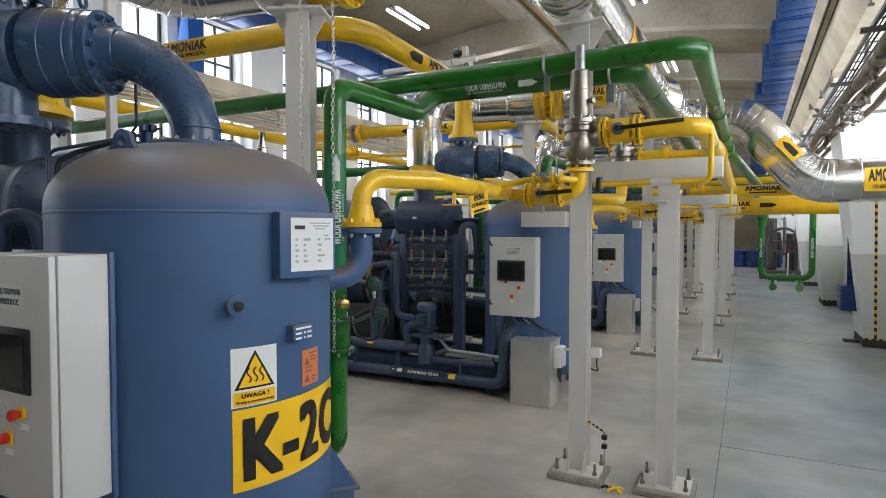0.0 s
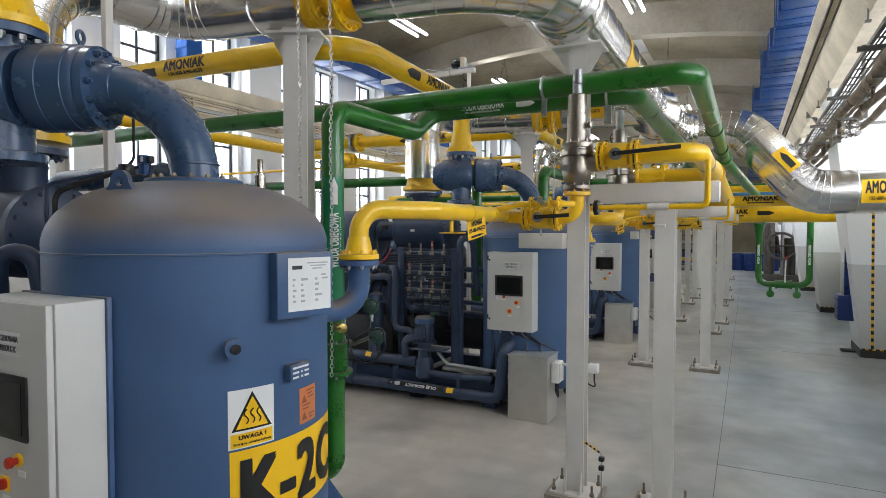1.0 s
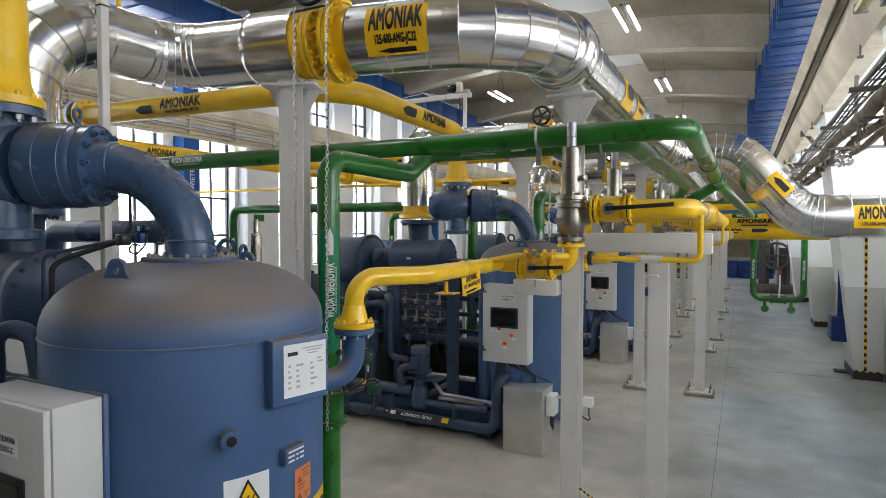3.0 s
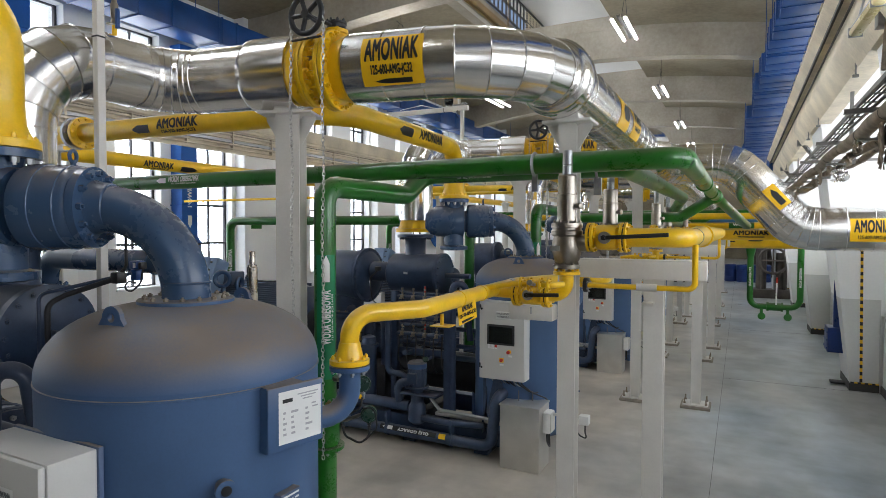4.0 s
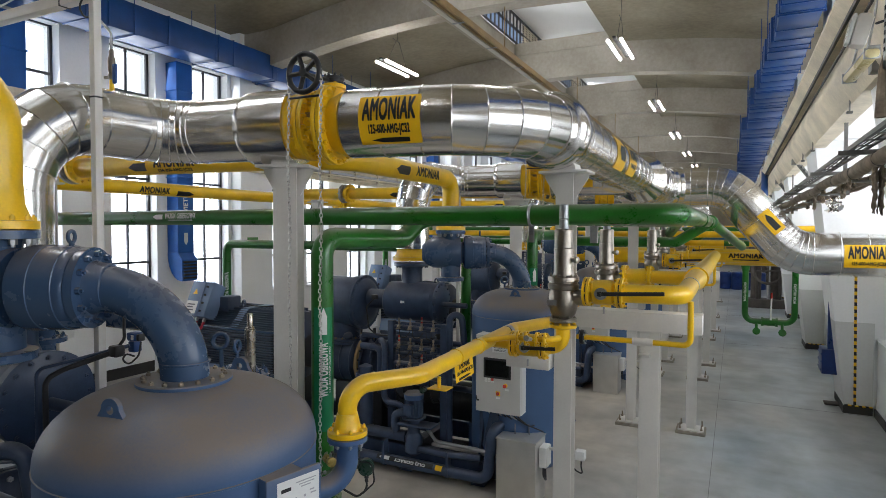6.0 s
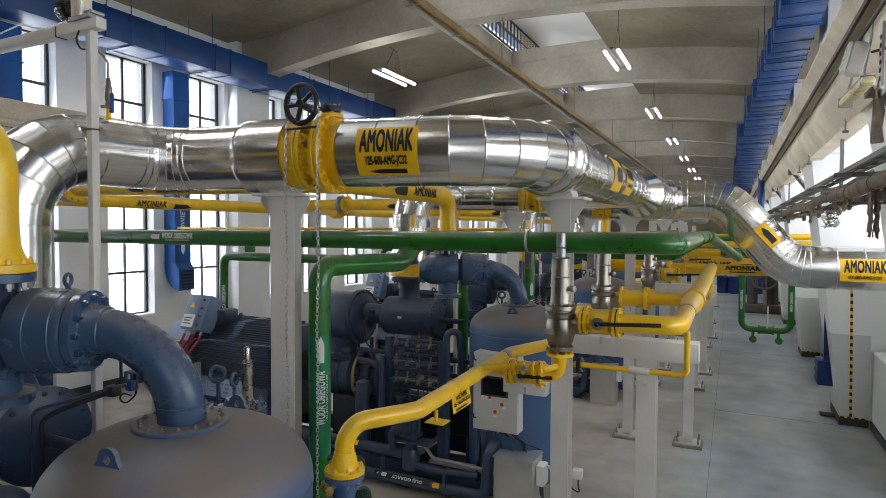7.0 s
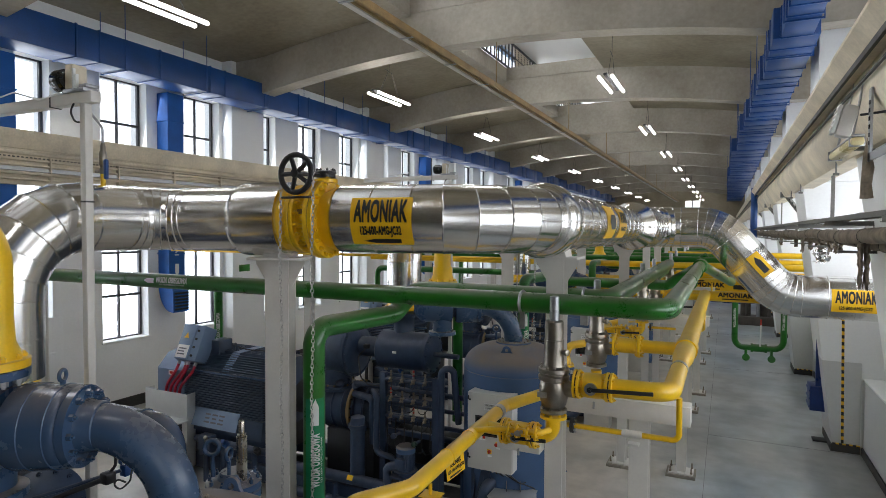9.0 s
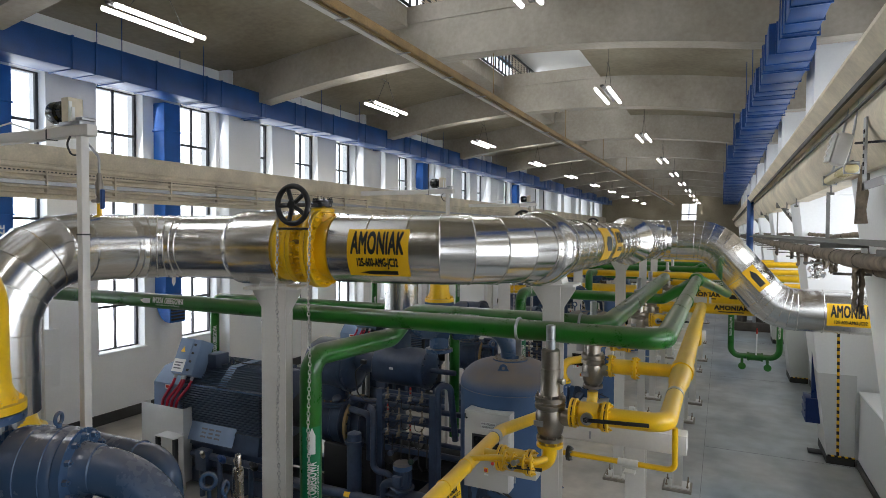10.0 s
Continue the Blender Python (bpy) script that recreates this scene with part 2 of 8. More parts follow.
BLUE = mat("blue_paint", (0.054, 0.112, 0.232), 0.52, vary=0.14, scale=3.0, fine=90, bump=0.06, dust=0.9, steep=(0.05, 0.60))
# a slightly darker copy of blue_paint, for valves and some pipes
BLUE_V = mat("darker_blue_paint", (0.045, 0.089, 0.172), 0.27, vary=0.05, scale=3.0, fine=30, bump=0.012, dust=0.62, rvar=0.04, steep=(0.25, 1.0))
# paler than the fins: window light on shield and boxes is painted in
MOTOR = mat("motor_blue_window_lit", (0.17, 0.25, 0.39), 0.4, vary=0.1, scale=4.0, fine=80, bump=0.04)
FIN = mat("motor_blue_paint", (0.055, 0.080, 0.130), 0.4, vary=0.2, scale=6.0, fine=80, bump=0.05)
# same blue paint as the vessels, darkened to hold the machines' shade
BLUE_DK = mat("blue_paint_in_shade", (0.033, 0.056, 0.108), 0.38, vary=0.3, scale=9.0, fine=70, bump=0.08, dust=0.2, rvar=0.09)
YELLOW = mat("yellow_paint", (0.90, 0.545, 0.005), 0.33, vary=0.13, scale=5.0, fine=80, bump=0.05, dust=0.3, coat=0.2, rvar=0.06)
GREEN = mat("green_paint", (0.013, 0.150, 0.010), 0.30, vary=0.2, scale=4.0, fine=80, bump=0.05, dust=0.55, coat=0.3, rvar=0.05)
POST = mat("light_grey_steel_paint", (0.68, 0.655, 0.61), 0.42, vary=0.08, scale=5.0, fine=60, bump=0.05)
PANEL = mat("cabinet_grey", (0.57, 0.56, 0.53), 0.42, vary=0.05, scale=3.0, fine=120, bump=0.03)
BRASS = mat("dark_bronze", (0.36, 0.31, 0.25), 0.42, 0.9, vary=0.35, scale=25)
STEEL = mat("galvanised_steel", (0.42, 0.43, 0.44), 0.42, 1.0, vary=0.2, scale=20, fine=120)
STAIN = mat("cast_stainless", (0.33, 0.295, 0.25), 0.325, 1.0, vary=0.18, scale=14, fine=120, bump=0.1, rvar=0.04)
BRUSH = mat("brushed_sheet_steel", (0.62, 0.605, 0.57), 0.37, 0.75, vary=0.1, scale=5, fine=90, bump=0.03, rvar=0.06)
# window reflection on the cable guards is put into this lighter base colour
SHEET = mat("folded_sheet_with_shine", (0.66, 0.66, 0.65), 0.38, 0.55, vary=0.08, scale=5, fine=90, bump=0.03)
BLACK = mat("black_plastic", (0.018, 0.018, 0.02), 0.4, vary=0.3, scale=12, rvar=0.1)
INK = mat("black_ink", (0.012, 0.012, 0.012), 0.5, vary=0.1, bump=0)
WHITE = mat("white_label", (0.78, 0.78, 0.76), 0.45, vary=0.05, bump=0)
SIGN_Y = mat("yellow_label", (0.93, 0.545, 0.006), 0.42, vary=0.05, bump=0)
GREYBAR = mat("grey_print", (0.12, 0.12, 0.14), 0.5, bump=0)
FAINT = mat("faint_print", (0.42, 0.42, 0.43), 0.5, bump=0)
RED = mat("red_plastic", (0.55, 0.03, 0.015), 0.35, vary=0.1)
REDCABLE = mat("red_cable", (0.5, 0.02, 0.05), 0.4, vary=0.2)
ORANGE = mat("orange_label", (0.62, 0.20, 0.07), 0.5, vary=0.08, bump=0)
GLASSY = mat("screen_glass", (0.012, 0.014, 0.013), 0.12, vary=0.1, bump=0, rvar=0.02)
# near black: dark metal, and shade between fins and inside the base frames
DARK = mat("dark_greasy_metal_and_shade", (0.018, 0.019, 0.022), 0.5, vary=0.4, scale=15, bump=0.2)
ACT = mat("dark_green_enamel", (0.012, 0.045, 0.028), 0.3, vary=0.15)
RUBBER = mat("black_cable", (0.02, 0.02, 0.022), 0.5, vary=0.2)
DUCT = mat("blue_duct_paint", (0.005, 0.056, 0.225), 0.40, vary=0.25, scale=2.5, fine=40, bump=0.08, dust=0.2, rvar=0.05)
# the duct blue again, lightened to hold the window light on the drops
DUCT_LIT = mat("duct_blue_window_lit", (0.008, 0.105, 0.40), 0.62, vary=0.2, scale=3, fine=40, bump=0.06, dust=0.2, rvar=0.05)
WALL = mat("white_wall_paint", (0.84, 0.85, 0.845), 0.75, vary=0.07, scale=0.7, fine=25, bump=0.08)
WALL_LOW = mat("grey_wall_paint", (0.60, 0.605, 0.59), 0.7, vary=0.09, scale=0.9, fine=25, bump=0.08)
CONC = mat("old_roof_concrete", (0.33, 0.295, 0.215), 0.85, vary=0.2, scale=0.6, fine=9, bump=0.2, dirt=(0.19, 0.16, 0.105))
BEAM = mat("limewashed_beam", (0.45, 0.415, 0.35), 0.8, vary=0.15, scale=0.7, fine=12, bump=0.2, dirt=(0.30, 0.265, 0.205))
CREAM = mat("cream_crane_beam", (0.68, 0.605, 0.465), 0.7, vary=0.3, scale=1.6, fine=25, bump=0.15)
FRAME = mat("dark_window_frame", (0.045, 0.045, 0.05), 0.5, vary=0.25)
LAGGING = mat("dirty_pipe_lagging", (0.24, 0.195, 0.145), 0.85, vary=0.35, scale=7, fine=30, bump=0.6, dirt=(0.10, 0.08, 0.058))
RAIL = mat("rusty_conduit", (0.30, 0.20, 0.085), 0.55, vary=0.4, scale=3, bump=0.2)
BARREL = mat("blue_plastic_drum", (0.007, 0.032, 0.17), 0.35, vary=0.15)
STRUT = mat("dull_galvanised_angle", (0.22, 0.215, 0.20), 0.55, 0.6, vary=0.3, scale=8)
CHAIN = mat("chain_steel", (0.55, 0.54, 0.51), 0.35, 1.0, vary=0.3, scale=30)
BOLT = mat("dull_zinc_bolt", (0.30, 0.25, 0.19), 0.45, 0.7, vary=0.3)
RUST = mat("dark_old_machinery", (0.10, 0.085, 0.07), 0.6, vary=0.4, scale=5, bump=0.3)
SKIRT = mat("dark_skirting", (0.04, 0.038, 0.036), 0.6, vary=0.3)
CEMENT = mat("grout_plinth", (0.30, 0.27, 0.22), 0.9, vary=0.3, scale=12, bump=0.3)


def cladding():
    """Bright rolled aluminium sheet round the insulation: faint rolling streaks, broad dents, hazy patches."""
    m = mat("aluminium_cladding", (0.82, 0.805, 0.78), 0.195, 1.0, vary=0.04, scale=1.4, fine=5, bump=0.0, rvar=0.025)
    t = m.node_tree
    n, l = t.nodes, t.links
    geo = n.new("ShaderNodeNewGeometry")
    d = n.new("ShaderNodeTexNoise")
    d.inputs["Scale"].default_value, d.inputs["Detail"].default_value = 2.0, 0.0
    l.new(geo.outputs["Position"], d.inputs["Vector"])
    bp = n.new("ShaderNodeBump")
    bp.inputs["Strength"].default_value, bp.inputs["Distance"].default_value = 0.004, 0.02
    l.new(d.outputs["Fac"], bp.inputs["Height"])
    l.new(bp.outputs[0], n["Principled BSDF"].inputs["Normal"])
    return m


CLAD = cladding()


def floor_material():
    """Power-floated concrete: warm and cool clouds, trowel streaks, a few brown stains, uneven polish."""
    m = mat("polished_concrete", (0.385, 0.408, 0.425), 0.30, vary=0.01, scale=0.8, fine=14.0, bump=0.0, rvar=0.02)
    t = m.node_tree
    n, l = t.nodes, t.links
    b = n["Principled BSDF"]
    geo = n.new("ShaderNodeNewGeometry")
    src = b.inputs["Base Color"].links[0].from_socket

    def layer(scale, stretch, detail, lo, hi, ca, cb, src):
        mp = n.new("ShaderNodeMapping")
        mp.inputs["Scale"].default_value = stretch
        mp.inputs["Rotation"].default_value = (0, 0, 0.35 * scale)
        l.new(geo.outputs["Position"], mp.inputs["Vector"])
        w = n.new("ShaderNodeTexNoise")
        w.inputs["Scale"].default_value, w.inputs["Detail"].default_value, w.inputs["Distortion"].default_value = scale, detail, 0.0
        l.new(mp.outputs[0], w.inputs["Vector"])
        r = n.new("ShaderNodeValToRGB")
        r.color_ramp.elements[0].position, r.color_ramp.elements[0].color = lo, (*ca, 1)
        r.color_ramp.elements[1].position, r.color_ramp.elements[1].color = hi, (*cb, 1)
        l.new(w.outputs["Fac"], r.inputs[0])
        mx = n.new("ShaderNodeMix")
        mx.data_type, mx.blend_type = "RGBA", "MULTIPLY"
        mx.inputs["Factor"].default_value = 1.0
        l.new(src, mx.inputs["A"])
        l.new(r.outputs[0], mx.inputs["B"])
        return mx.outputs["Result"]

    src = layer(0.24, (1, 0.8, 1), 3.0, 0.38, 0.60, (1.05, 0.99, 0.91), (0.86, 0.96, 1.02), src)
    # browner tone among the machines, broken by noise, fading towards the walkway
    sx = n.new("ShaderNodeSeparateXYZ")
    l.new(geo.outputs["Position"], sx.inputs[0])
    ww = n.new("ShaderNodeTexNoise")
    ww.inputs["Scale"].default_value, ww.inputs["Detail"].default_value = 0.8, 5.0
    l.new(geo.outputs["Position"], ww.inputs["Vector"])
    ad = n.new("ShaderNodeMath")
    ad.operation = "MULTIPLY_ADD"
    l.new(ww.outputs["Fac"], ad.inputs[0])
    ad.inputs[1].default_value = 2.6
    l.new(sx.outputs["X"], ad.inputs[2])
    dr = n.new("ShaderNodeMapRange")
    l.new(ad.outputs[0], dr.inputs["Value"])
    dr.inputs["From Min"].default_value, dr.inputs["From Max"].default_value = -0.8, 1.4
    dr.inputs["To Min"].default_value, dr.inputs["To Max"].default_value = 0.78, 0.0
    dm = n.new("ShaderNodeMix")
    dm.data_type = "RGBA"
    l.new(dr.outputs[0], dm.inputs["Factor"])
    l.new(src, dm.inputs["A"])
    dm.inputs["B"].default_value = (0.45, 0.395, 0.325, 1)
    src = dm.outputs["Result"]
    src = layer(0.75, (1.4, 0.8, 1), 5.0, 0.38, 0.64, (1.16, 1.15, 1.13), (0.72, 0.725, 0.73), src)
    src = layer(3.2, (1, 1, 1), 6.0, 0.35, 0.72, (1.06, 1.06, 1.06), (0.86, 0.86, 0.85), src)
    src = layer(1.9, (0.35, 1.6, 1), 4.0, 0.40, 0.70, (1.05, 1.05, 1.05), (0.90, 0.89, 0.87), src)
    l.new(src, b.inputs["Base Color"])
    return m


FLOOR = floor_material()


def pane_material():
    m = bpy.data.materials.new("hazy_window_glass")
    m.use_nodes = True
    b = m.node_tree.nodes["Principled BSDF"]
    b.inputs["Base Color"].default_value = (0.95, 0.97, 0.98, 1)
    b.inputs["Roughness"].default_value = 0.05
    b.inputs["Transmission Weight"].default_value = 1.0
    b.inputs["IOR"].default_value = 1.02
    return m


PANE = pane_material()
TUBE = glow("fluorescent_tube", (1.0, 0.98, 0.93), 28.0)
OUTSIDE = glow("bright_overcast_outdoors", (0.93, 0.97, 1.0), 2.2)


# ---- the hall ----
X_GLASS, X_WALL, X_RIGHT, Y_NEAR, Y_FAR = -11.5, -11.25, 2.75, -11.0, 62.0
solid("floor", Geo().box(X_GLASS - 0.4, X_RIGHT + 0.3, Y_NEAR, Y_FAR, -0.3, 0), FLOOR,
              "polished grey concrete hall floor with faint stains", "floor", kind="structure")
g = Geo()
g.box(-0.203, -0.199, Y_NEAR, Y_FAR, 0.0, 0.0015)
for k in range(-1, 10):
    g.box(-0.2, X_RIGHT, 5.82 + 6 * k, 5.825 + 6 * k, 0.0, 0.0015)
solid("floor_joint", g, SKIRT, "thin dark saw-cut joints in the floor", "joint", kind="structure")

# left wall: piers, sill wall and head between tall windows, 2 m apart
# unseen wall before the first window left blank, to darken the vessel's left
WIN_Y = [3.62 + 2.01 * k for k in range(-2, 28)]
WZ0, WZ1 = 1.45, 6.86
g = Geo()
g.box(X_GLASS - 0.25, X_WALL, Y_NEAR, Y_FAR, 0, WZ0)
g.box(X_GLASS - 0.25, X_WALL, Y_NEAR, Y_FAR, WZ1, 9.5)
edges = [Y_NEAR] + [e for y in WIN_Y for e in (y, y + 1.04)] + [Y_FAR]
for a, b in zip(edges[0::2], edges[1::2]):
    if b > a:
        g.box(X_GLASS - 0.25, X_WALL, a, b, WZ0, WZ1)
solid("wall_left", g, WALL, "white painted wall with tall windows", "wall", kind="structure")
for k, y in enumerate(BAYS):
    solid("pier", Geo().bbox(X_WALL - 0.02, X_WALL + 0.32, y - 0.15, y + 0.95, 0, 8.6, 0.02), WALL,
          "white painted wall pier under a roof beam", "pier", "wall piers", "structure")
solid("baseboard", Geo().box(X_WALL, X_WALL + 0.03, Y_NEAR, Y_FAR, 0, 0.22), SKIRT, "dark painted skirting strip", "skirting", kind="structure")


def window(y):
    w = thing("window", (X_GLASS, y, WZ0), "tall steel-framed window with small panes", "window", "hall windows", "structure")
    f = Geo()
    rows = 6
    dz = (WZ1 - WZ0) / rows
    f.box(X_GLASS - 0.03, X_GLASS + 0.03, y, y + 0.05, WZ0, WZ1)
    f.box(X_GLASS - 0.03, X_GLASS + 0.03, y + 0.99, y + 1.04, WZ0, WZ1)
    f.box(X_GLASS - 0.025, X_GLASS + 0.025, y + 0.5, y + 0.54, WZ0, WZ1)
    for i in range(rows + 1):
        z = WZ0 + dz * i
        f.box(X_GLASS - 0.027, X_GLASS + 0.027, y + 0.05, y + 0.99, z - 0.025, z + 0.025)
    part("window_frame", f, FRAME, w)
    for i in range(rows):
        for a in (0.05, 0.54):
            p = part("pane", Geo().box(X_GLASS - 0.004, X_GLASS + 0.004, y + a, y + a + 0.45, WZ0 + dz * i + 0.025, WZ0 + dz * (i + 1) - 0.025), PANE, w)
            p.visible_shadow = False
    part("window_sill", Geo().bbox(X_GLASS - 0.02, X_WALL + 0.05, y - 0.03, y + 1.07, WZ0 - 0.04, WZ0 + 0.002, 0.008), WALL, w)
    return w


first_window = window(WIN_Y[3])
for i, y in enumerate(WIN_Y):
    if i != 3 and y < 40:
        copy_thing(first_window, pose(X_GLASS, y, WZ0))
g = Geo().box(-16.0, -15.9, -20, 70, -1, 12)
solid("backdrop", g, OUTSIDE, "bright overcast yard beyond the windows", "backdrop", kind="structure")

# right wall with flaring pillars and the far and near end walls
WR0 = 2.6
g = Geo()
g.box(X_RIGHT, X_RIGHT + 0.3, Y_NEAR, Y_FAR, 0, WR0)
g.box(X_RIGHT, X_RIGHT + 0.3, Y_NEAR, Y_FAR, WZ1, 9.5)
WIN_R = [0.85 + 6.05 * k + 2.5 * j for k in range(-1, 9) for j in range(2)]
edges = [Y_NEAR] + [e for y in WIN_R for e in (y, y + 2.35)] + [Y_FAR]
for a, b in zip(edges[0::2], edges[1::2]):
    g.box(X_RIGHT, X_RIGHT + 0.3, a, b, WR0, WZ1)
solid("wall_right", g, WALL, "white painted side wall with tall windows", "wall", kind="structure")


def side_window(y):
    w = thing("window", (X_RIGHT + 0.2, y, WR0), "tall steel-framed window in the side wall", "window", "side windows", "structure")
    f = Geo()
    x = X_RIGHT + 0.2
    for a in (0, 1.15, 2.30):
        f.box(x - 0.03, x + 0.03, y + a, y + a + 0.05, WR0, WZ1)
    for i in range(6):
        z = WR0 + (WZ1 - WR0) * i / 5
        f.box(x - 0.026, x + 0.026, y + 0.05, y + 2.30, z - 0.025, z + 0.025)
    part("window_frame", f, FRAME, w)
    return w


sw = side_window(WIN_R[0])
for y in WIN_R[1:]:
    copy_thing(sw, pose(X_RIGHT + 0.2, y, WR0))
solid("backdrop_right", Geo().box(7.0, 7.1, -20, 70, -1, 12), OUTSIDE, "bright overcast yard beyond the side windows", "backdrop", kind="structure")
solid("wall_right_dado", Geo().box(X_RIGHT - 0.02, X_RIGHT, Y_NEAR, Y_FAR, 0, 1.35), WALL_LOW, "grey dado on the side wall", "wall", kind="structure")
g = Geo()
g.box(X_GLASS - 0.25, -3.62, Y_FAR, Y_FAR + 0.3, 0, 9.5)
g.box(-2.32, X_RIGHT + 0.3, Y_FAR, Y_FAR + 0.3, 0, 9.5)
g.box(-3.62, -2.32, Y_FAR, Y_FAR + 0.3, 0, 5.1)
g.box(-3.62, -2.32, Y_FAR, Y_FAR + 0.3, 6.75, 9.5)
solid("wall_far", g, CONC, "dull concrete end wall with one window", "wall", kind="structure")
# unseen wall closes the hall; dark so less light bounces onto vessel fronts
solid("wall_near", Geo().box(X_GLASS - 0.25, X_RIGHT + 0.3, Y_NEAR - 0.3, Y_NEAR, 0, 9.5), CONC, "unseen plain end wall, dark to cut bounced light", "wall", kind="structure")
solid("window_far", Geo().box(-3.62, -2.32, Y_FAR + 0.25, Y_FAR + 0.3, 5.1, 6.75), OUTSIDE, "bright window in the far wall", "window", kind="structure")


solid("window_far_frame", Geo().box(-3.62, -2.32, Y_FAR + 0.2, Y_FAR + 0.24, 5.65, 5.77).box(-3.03, -2.93, Y_FAR + 0.2, Y_FAR + 0.24, 5.1, 6.75), FRAME, "dark glazing bars of the far window", "window", kind="structure")


def pillar(y, taped=False):
    p = thing("pillar", (1.8, y, 0), "white tapering concrete pillar with grey foot", "pillar", "side pillars", "structure")

    def ring(z):
        k = min(z, 4.6)
        return [(1.74 - 0.115 * k, y - 0.01 * k), (2.13, y - 0.01 * k), (2.13, y + 0.95), (1.74 - 0.115 * k, y + 0.95 + 0.10 * k)]

    def block(z0, z1):
        q = Geo()
        a, b = ring(z0), ring(z1)
        q.add([(*c, z0) for c in a] + [(*c, z1) for c in b],
              [(3, 2, 1, 0), (4, 5, 6, 7)] + [(i, (i + 1) % 4, 4 + (i + 1) % 4, 4 + i) for i in range(4)], True)
        return q

    part("shaft", block(1.55, 4.6), WALL, p)
    part("foot", block(0.0, 1.55), WALL_LOW, p, "pale grey painted lower part")
    part("back", Geo().box(2.13, X_RIGHT, y + 0.02, y + 0.95, 0.0, 4.6), WALL, p)
    part("head", Geo().box(1.38, X_RIGHT, y - 0.3, y + 0.8, 4.6, 8.6), WALL, p)
    part("skirting", Geo().box(1.735, 2.13, y - 0.03, y - 0.004, 0.0, 0.13).box(1.715, 1.737, y - 0.03, y + 0.95, 0.0, 0.13), SKIRT, p)
    tape, marks = Geo(), Geo()
    for i in range(40 if taped else 0):
        z0, z1 = 0.15 + 0.06 * i, 0.21 + 0.06 * i
        q = tape if i % 2 else marks
        xa, xb = 1.865 - 0.016 * z0, 1.865 - 0.016 * z1
        q.add([(xa, y - 0.01 * z0 - 0.004, z0), (xa + 0.04, y - 0.01 * z0 - 0.004, z0), (xb + 0.04, y - 0.01 * z1 - 0.004, z1), (xb, y - 0.01 * z1 - 0.004, z1)], [(0, 1, 2, 3)], True)
    for i in range(8):
        q = tape if i % 2 else marks
        q.box(1.735 + 0.049 * i, 1.784 + 0.049 * i, y - 0.032, y - 0.004, 0.13, 0.15)
    part("tape", tape, SIGN_Y, p, "yellow and black hazard tape")
    part("tape_marks", marks, INK, p)
    return p


def plinth_wall(y0, y1):
    w = thing("plinth_wall", (2.4, y0, 0), "low white painted plinth wall with dark skirting", "low wall", "plinth walls", "structure")
    part("block", Geo().bbox(2.17, X_RIGHT - 0.02, y0, y1, 0.0, 1.27, 0.012), WALL_LOW, w)
    part("coping", Geo().bbox(2.15, X_RIGHT - 0.02, y0 - 0.01, y1, 1.27, 1.30, 0.006), WALL, w)
    part("skirting", Geo().box(2.145, 2.168, y0, y1, 0.0, 0.13), SKIRT, w)
    return w


pw = plinth_wall(7.2, 11.86)
for k in (-3, -2, -1, 1, 2, 3):
    copy_thing(pw, pose(2.4, 7.2 + 6.05 * k, 0))
pillar(11.9, True)
first_pillar = pillar(11.9 + 6.05)
for k in (-3, -2, -1, 2, 3, 4, 5, 6, 7):
    copy_thing(first_pillar, pose(1.8, 11.9 + 6.05 * k, 0))

# roof: arched beams, slabs between them and a raised roof light along the ridge
XL, XR, XC = X_GLASS - 0.25, X_RIGHT + 0.3, -4.7


def soffit(x):
    return 7.53 - 0.5 * ((x - XC) / 5.4) ** 2 if abs(x - XC) < 5.4 else 7.03


for k, y in enumerate(BAYS):
    xs = [XL + (XR - XL) * i / 28 for i in range(29)]
    poly = [(x, soffit(x)) for x in xs] + [(x, soffit(x) + 0.98) for x in reversed(xs)]
    solid("roof_beam", Geo().prism(poly, y, y + 0.42, "y"), BEAM, "arched grey-beige concrete roof beam", "beam", "roof beams", "structure")
g = Geo()
for x0, x1 in ((XL, -6.1), (-3.15, XR)):
    xs = [x0 + (x1 - x0) * i / 12 for i in range(13)]
    poly = [(x, soffit(x) + 0.85) for x in xs] + [(x, soffit(x) + 1.08) for x in reversed(xs)]
    g.prism(poly, Y_NEAR - 0.3, Y_FAR + 0.3, "y")
solid("ceiling", g, CONC, "stained beige concrete roof slab", "ceiling", kind="structure")
g = Geo()
for y in BAYS:
    g.prism([(-6.5, 8.24), (-6.02, 8.24), (-6.02, 8.62), (-5.99, 8.64), (-6.5, 8.64)], y + 0.42, y + 6.0, "y")
    g.box(-6.35, -3.15, y - 0.03, y + 0.45, 8.3, 8.66)
    g.box(-3.15, -2.95, y + 0.42, y + 6.0, 8.40, 8.75)
solid("roof_light_kerb", g, BEAM, "limewashed upstand round the roof light", "roof light", kind="structure")
g = Geo()
for y in np.arange(Y_NEAR, 40, 0.30):
    g.box(-5.97, -5.93, y, y + 0.035, 8.64, 9.46)
for z in (8.64, 9.04, 9.43):
    g.box(-5.98, -5.92, Y_NEAR, 40, z, z + 0.035)
solid("roof_light_frame", g, FRAME, "dark steel glazing bars of the roof light", "roof light", kind="structure")
g = Geo()
for y in BAYS:
    for i in range(11):
        g.prism([(-6.0, 8.68 + 0.07 * i), (-5.9, 8.65 + 0.07 * i), (-5.9, 8.66 + 0.07 * i), (-6.0, 8.69 + 0.07 * i)], y + 0.5, y + 1.9, "y")
solid("roof_light_louvre", g, CREAM, "pale ventilation louvres in the roof light", "louvre", kind="structure")
